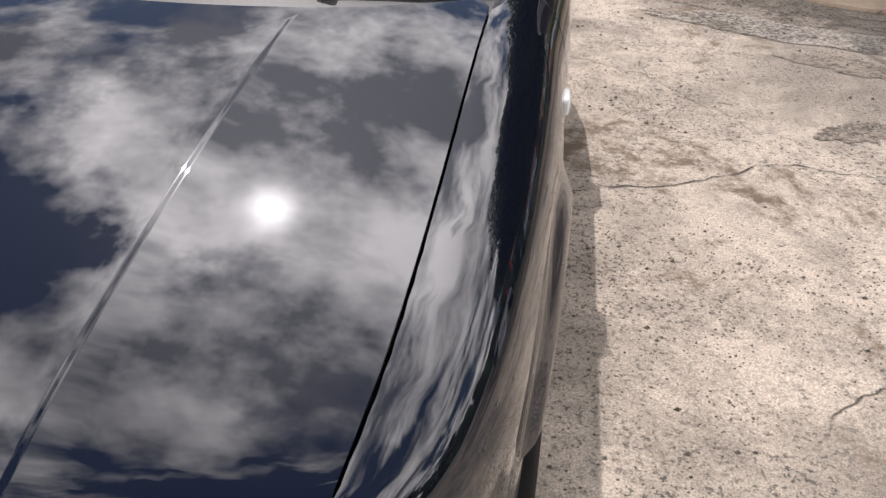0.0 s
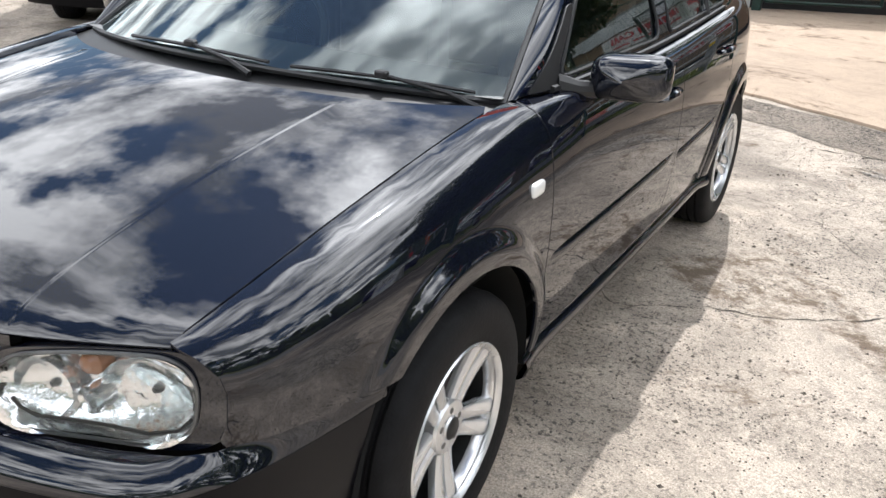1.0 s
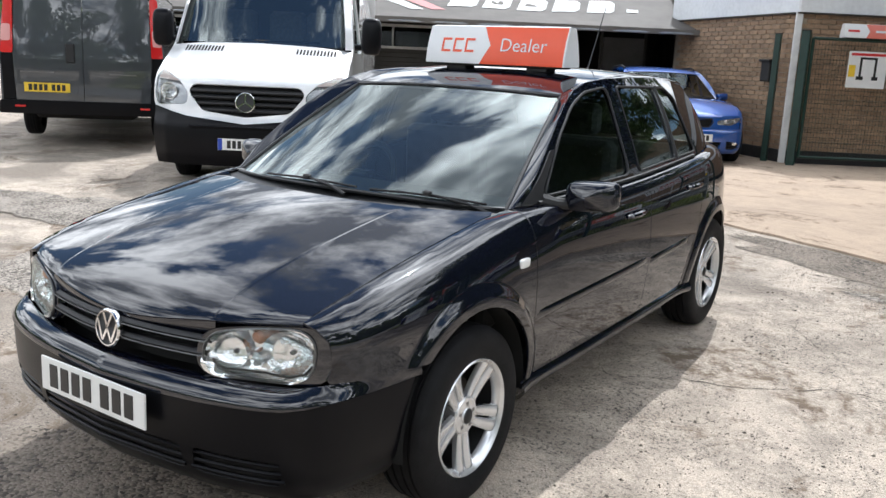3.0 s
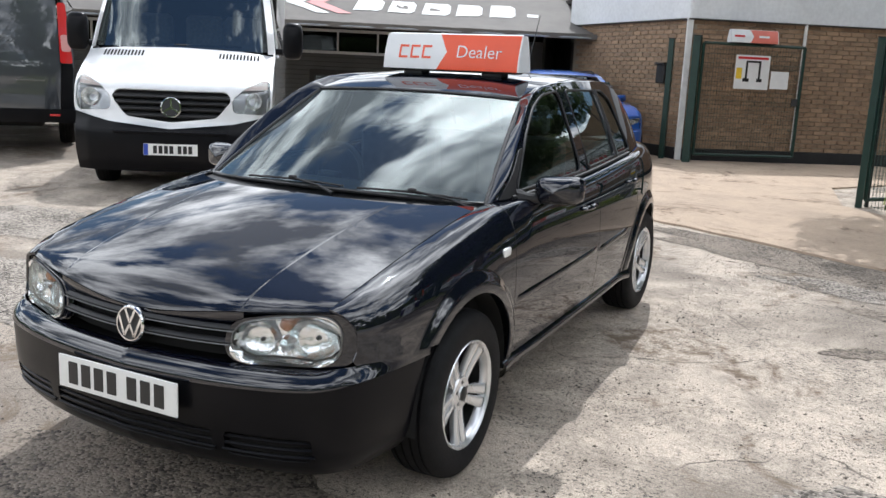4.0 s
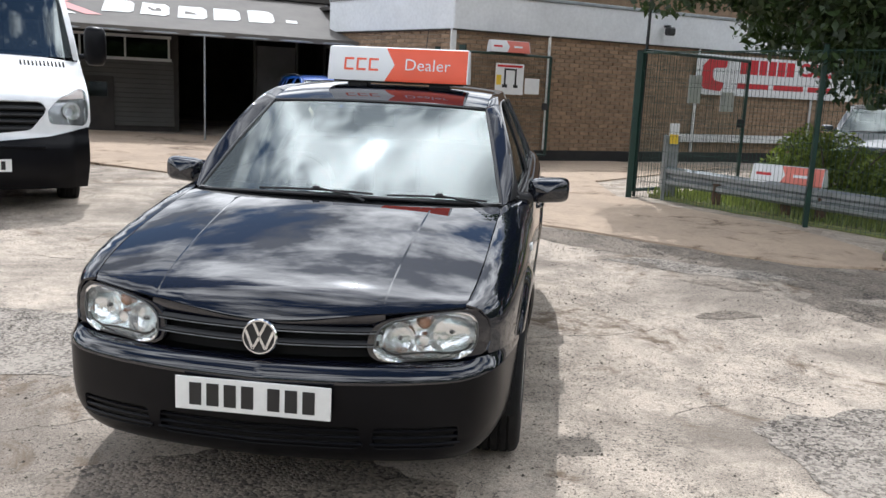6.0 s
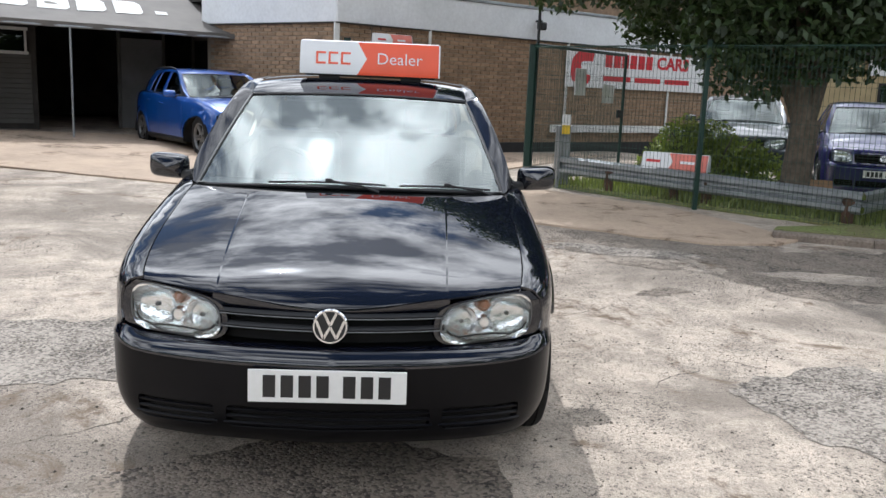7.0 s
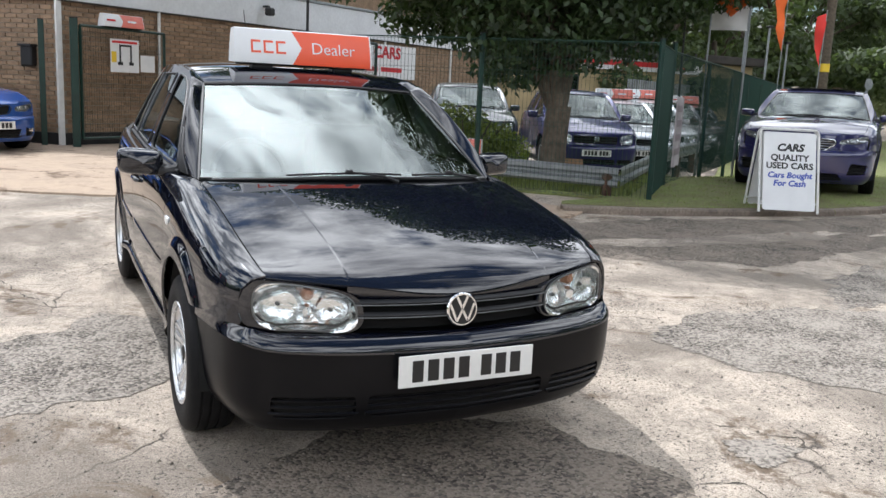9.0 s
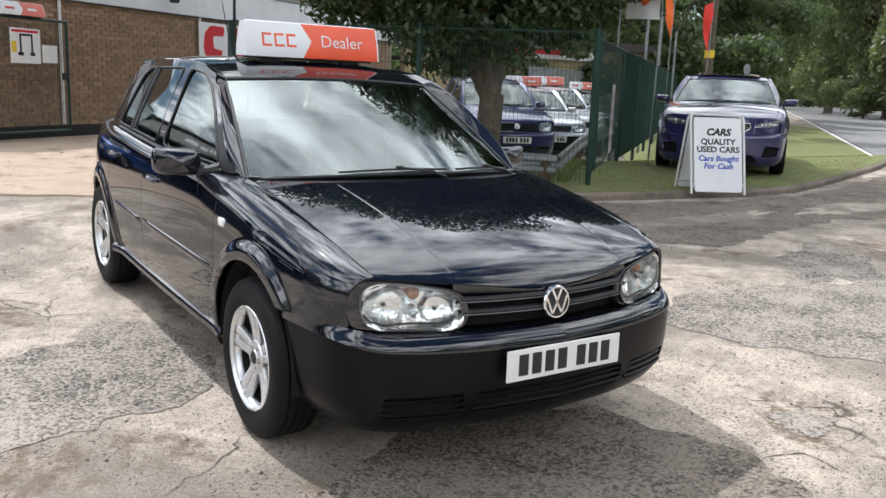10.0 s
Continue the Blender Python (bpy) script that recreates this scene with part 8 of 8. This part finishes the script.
board_t = thing("timber_board", "short brown timber board leaning on tree trunk", "board")
part("plank", Geo().box(-0.2, 0.2, -0.012, 0.012, 0.0, 0.17, 0.004).warp(lambda a, b, c: (5.16 + a * 0.80 + 0.2 * b, 7.08 - a * 0.30 + b + 0.25 * c, ground_z(5.16, 7.08) + 0.22 + c)), material("weathered_brown_timber", (0.22, 0.13, 0.07), 0.85, scale=9, vary=0.4), board_t)

# trees beyond the compound and along the road
spots = [(17.5, 21.5, 8.5, 3.6), (22.5, 23.5, 10, 4.2), (27.0, 25.0, 9, 4.0), (31.5, 28.5, 11, 4.6), (36.0, 29.5, 9.5, 4.2), (41.5, 34.0, 12, 5.0), (12.5, 25.5, 9.5, 4.4), (6.5, 27.5, 10, 4.5), (19.0, 28.0, 12, 5.0), (26.0, 32.0, 13, 5.4), (33.5, 37.5, 14, 5.6)]
for i, (x, y, h, s) in enumerate(spots):
    make_tree("roadside_tree", "tall dark green roadside tree", x, y, 0.0, h, s, 0.22, h * 0.22, 40 + i, 13000, 0.30, FAR_LEAF, h * 0.10, 7)
for i, (x, y, h, s) in enumerate(((62.0, 34.0, 12, 6.0), (70.0, 44.0, 15, 7.0), (54.0, 24.0, 11, 5.5), (80.0, 60.0, 15, 8), (52.0, 15.0, 11, 6.0))):
    make_tree("willow_tree", "tall pale willow tree beyond the road", x, y, 0.0, h, s, 0.35, h * 0.2, 70 + i, 26000, 0.45, WILLOW_LEAF, h * 0.02, 9, stretch=2.0)
for i, (x, y, h, s) in enumerate(((34.0, 3.0, 11, 5.0), (28.5, -3.5, 10, 4.6), (24.0, -9.5, 12, 5.2), (19.5, -15.0, 10, 4.8), (13.0, -20.0, 11, 5.0), (5.0, -22.0, 9, 4.6))):
    make_tree("roadside_tree", "tall dark green tree across the road", x, y, 0.0, h, s, 0.25, h * 0.2, 120 + i, 9000, 0.36, FAR_LEAF, h * 0.08, 7)
for i in range(11):
    x, y = 41 + 7.0 * i, 10.5 + 5.2 * i
    make_tree("roadside_shrub", "dense leafy shrub on the bank across the road", x, y, 0.0, 2.6 + 0.5 * (i % 3), 3.6, 0.1, 0.4, 200 + i, 3600, 0.32, FAR_LEAF if i % 2 else WILLOW_LEAF, 0.1, 6, category="shrub")
for i, (x, y, h, s) in enumerate(((47, 38, 3.0, 3.0), (52, 42, 3.4, 3.4), (58, 33.5, 2.6, 2.6))):
    make_tree("roadside_shrub", "low leafy shrub at the bend of the road", x, y, 0.0, h, s, 0.1, 0.4, 90 + i, 4000, 0.3, WILLOW_LEAF, 0.2, 6, category="shrub")

# far woods that close the place all round
r = np.random.default_rng(77)
cen, rad = [], []
for i in range(420):
    a = 2 * math.pi * i / 420
    dist, tall = 52 + 16 * r.random(), 1.0
    if -0.1 < (a % 6.283) < 0.66:
        dist += 55
        tall = 1.9
    x, y = 4 + dist * math.cos(a), 8 + dist * math.sin(a)
    h = r.uniform(3.5, 7.5) * tall
    cen += [(x, y, h * 0.35), (x + r.uniform(-2, 2), y + r.uniform(-2, 2), h * 0.85)]
    rad += [(4.2, 4.2, h * 0.42), (3.0, 3.0, h * 0.36)]
tagged(part("far_woods", leaves(cen, rad, 60000, 1.1, 9), FAR_LEAF, angle=180), "far dark green woods round the place", "woods", "", "stuff")
# a near-black sheet behind the leaves, coloured as the shade between the trees
shade_sheet = Geo().grid(lambda u, v: (4 + 72 * math.cos(u * 6.2832) * (1.9 if -0.1 < u * 6.2832 < 0.66 else 1), 8 + 72 * math.sin(u * 6.2832) * (1.9 if -0.1 < u * 6.2832 < 0.66 else 1), mix(-0.5, 4.5 + 1.5 * noise.noise((u * 60, 0, 0)), v)), 140, 1)
tagged(part("woods_depth", shade_sheet, material("woods_shade", (0.02, 0.03, 0.012), 1.0, scale=0.5, vary=0.5)), "dark sheet standing in for shade behind the far woods", "woods", "", "stuff")


# ---- bricks of the walls ----
def brick_mesh(w):
    g = Geo().box(0.005, w - 0.005, -0.012, 0.004, 0.005, 0.070, 0.003)
    me = bpy.data.meshes.new("brick")
    me.from_pydata(g.v, [], g.f)
    me.materials.append(BRICK)
    return me


full = brick_mesh(0.225)
rng = np.random.default_rng(12)
for nm, ang, length in (("wall_east", ANG_R, 14.5), ("wall_west", ANG_L, 3.5)):
    bulk, made = Geo(), 0
    cap = 220 if nm == "wall_east" else 80
    turn = math.degrees(ang)
    for r_ in range(29):
        z = BASE_Z + 0.075 * r_
        if z + 0.075 > BAND_Z:
            break
        u = 0.0 if r_ % 2 else 0.1125
        while u + 0.225 < length:
            off = rng.uniform(-0.002, 0.002)
            near = (2.1 < u < 5.5 and r_ > 6) if nm == "wall_east" else (0.3 < u < 2.2)
            if near and made < cap:
                b = bpy.data.objects.new("brick", full)
                scene.collection.objects.link(b)
                x, y, zz = on_wall(ang, u if ang < 1.5 else u + 0.225, off, z)
                b.matrix_world = pose(x, y, zz, 0, 0, turn if ang < 1.5 else turn + 180)
                b.parent = walls[nm]
                made += 1
            else:
                k = len(bulk.v)
                for a, c in ((u + 0.005, z + 0.005), (u + 0.220, z + 0.005), (u + 0.220, z + 0.070), (u + 0.005, z + 0.070)):
                    bulk.v.append(on_wall(ang, a, -0.012, c))
                for a, c in ((u + 0.008, z + 0.008), (u + 0.217, z + 0.008), (u + 0.217, z + 0.067), (u + 0.008, z + 0.067)):
                    bulk.v.append(on_wall(ang, a, 0.003 + off, c))
                q = [(k + 4, k + 5, k + 6, k + 7)] + [(k + i, k + (i + 1) % 4, k + 4 + (i + 1) % 4, k + 4 + i) for i in range(4)]
                bulk.f += q if ang < 1.5 else [tuple(reversed(f)) for f in q]
            u += 0.225
    tagged(part("brick_field", bulk, BRICK_BULK, walls[nm]), "", "", "", "stuff")
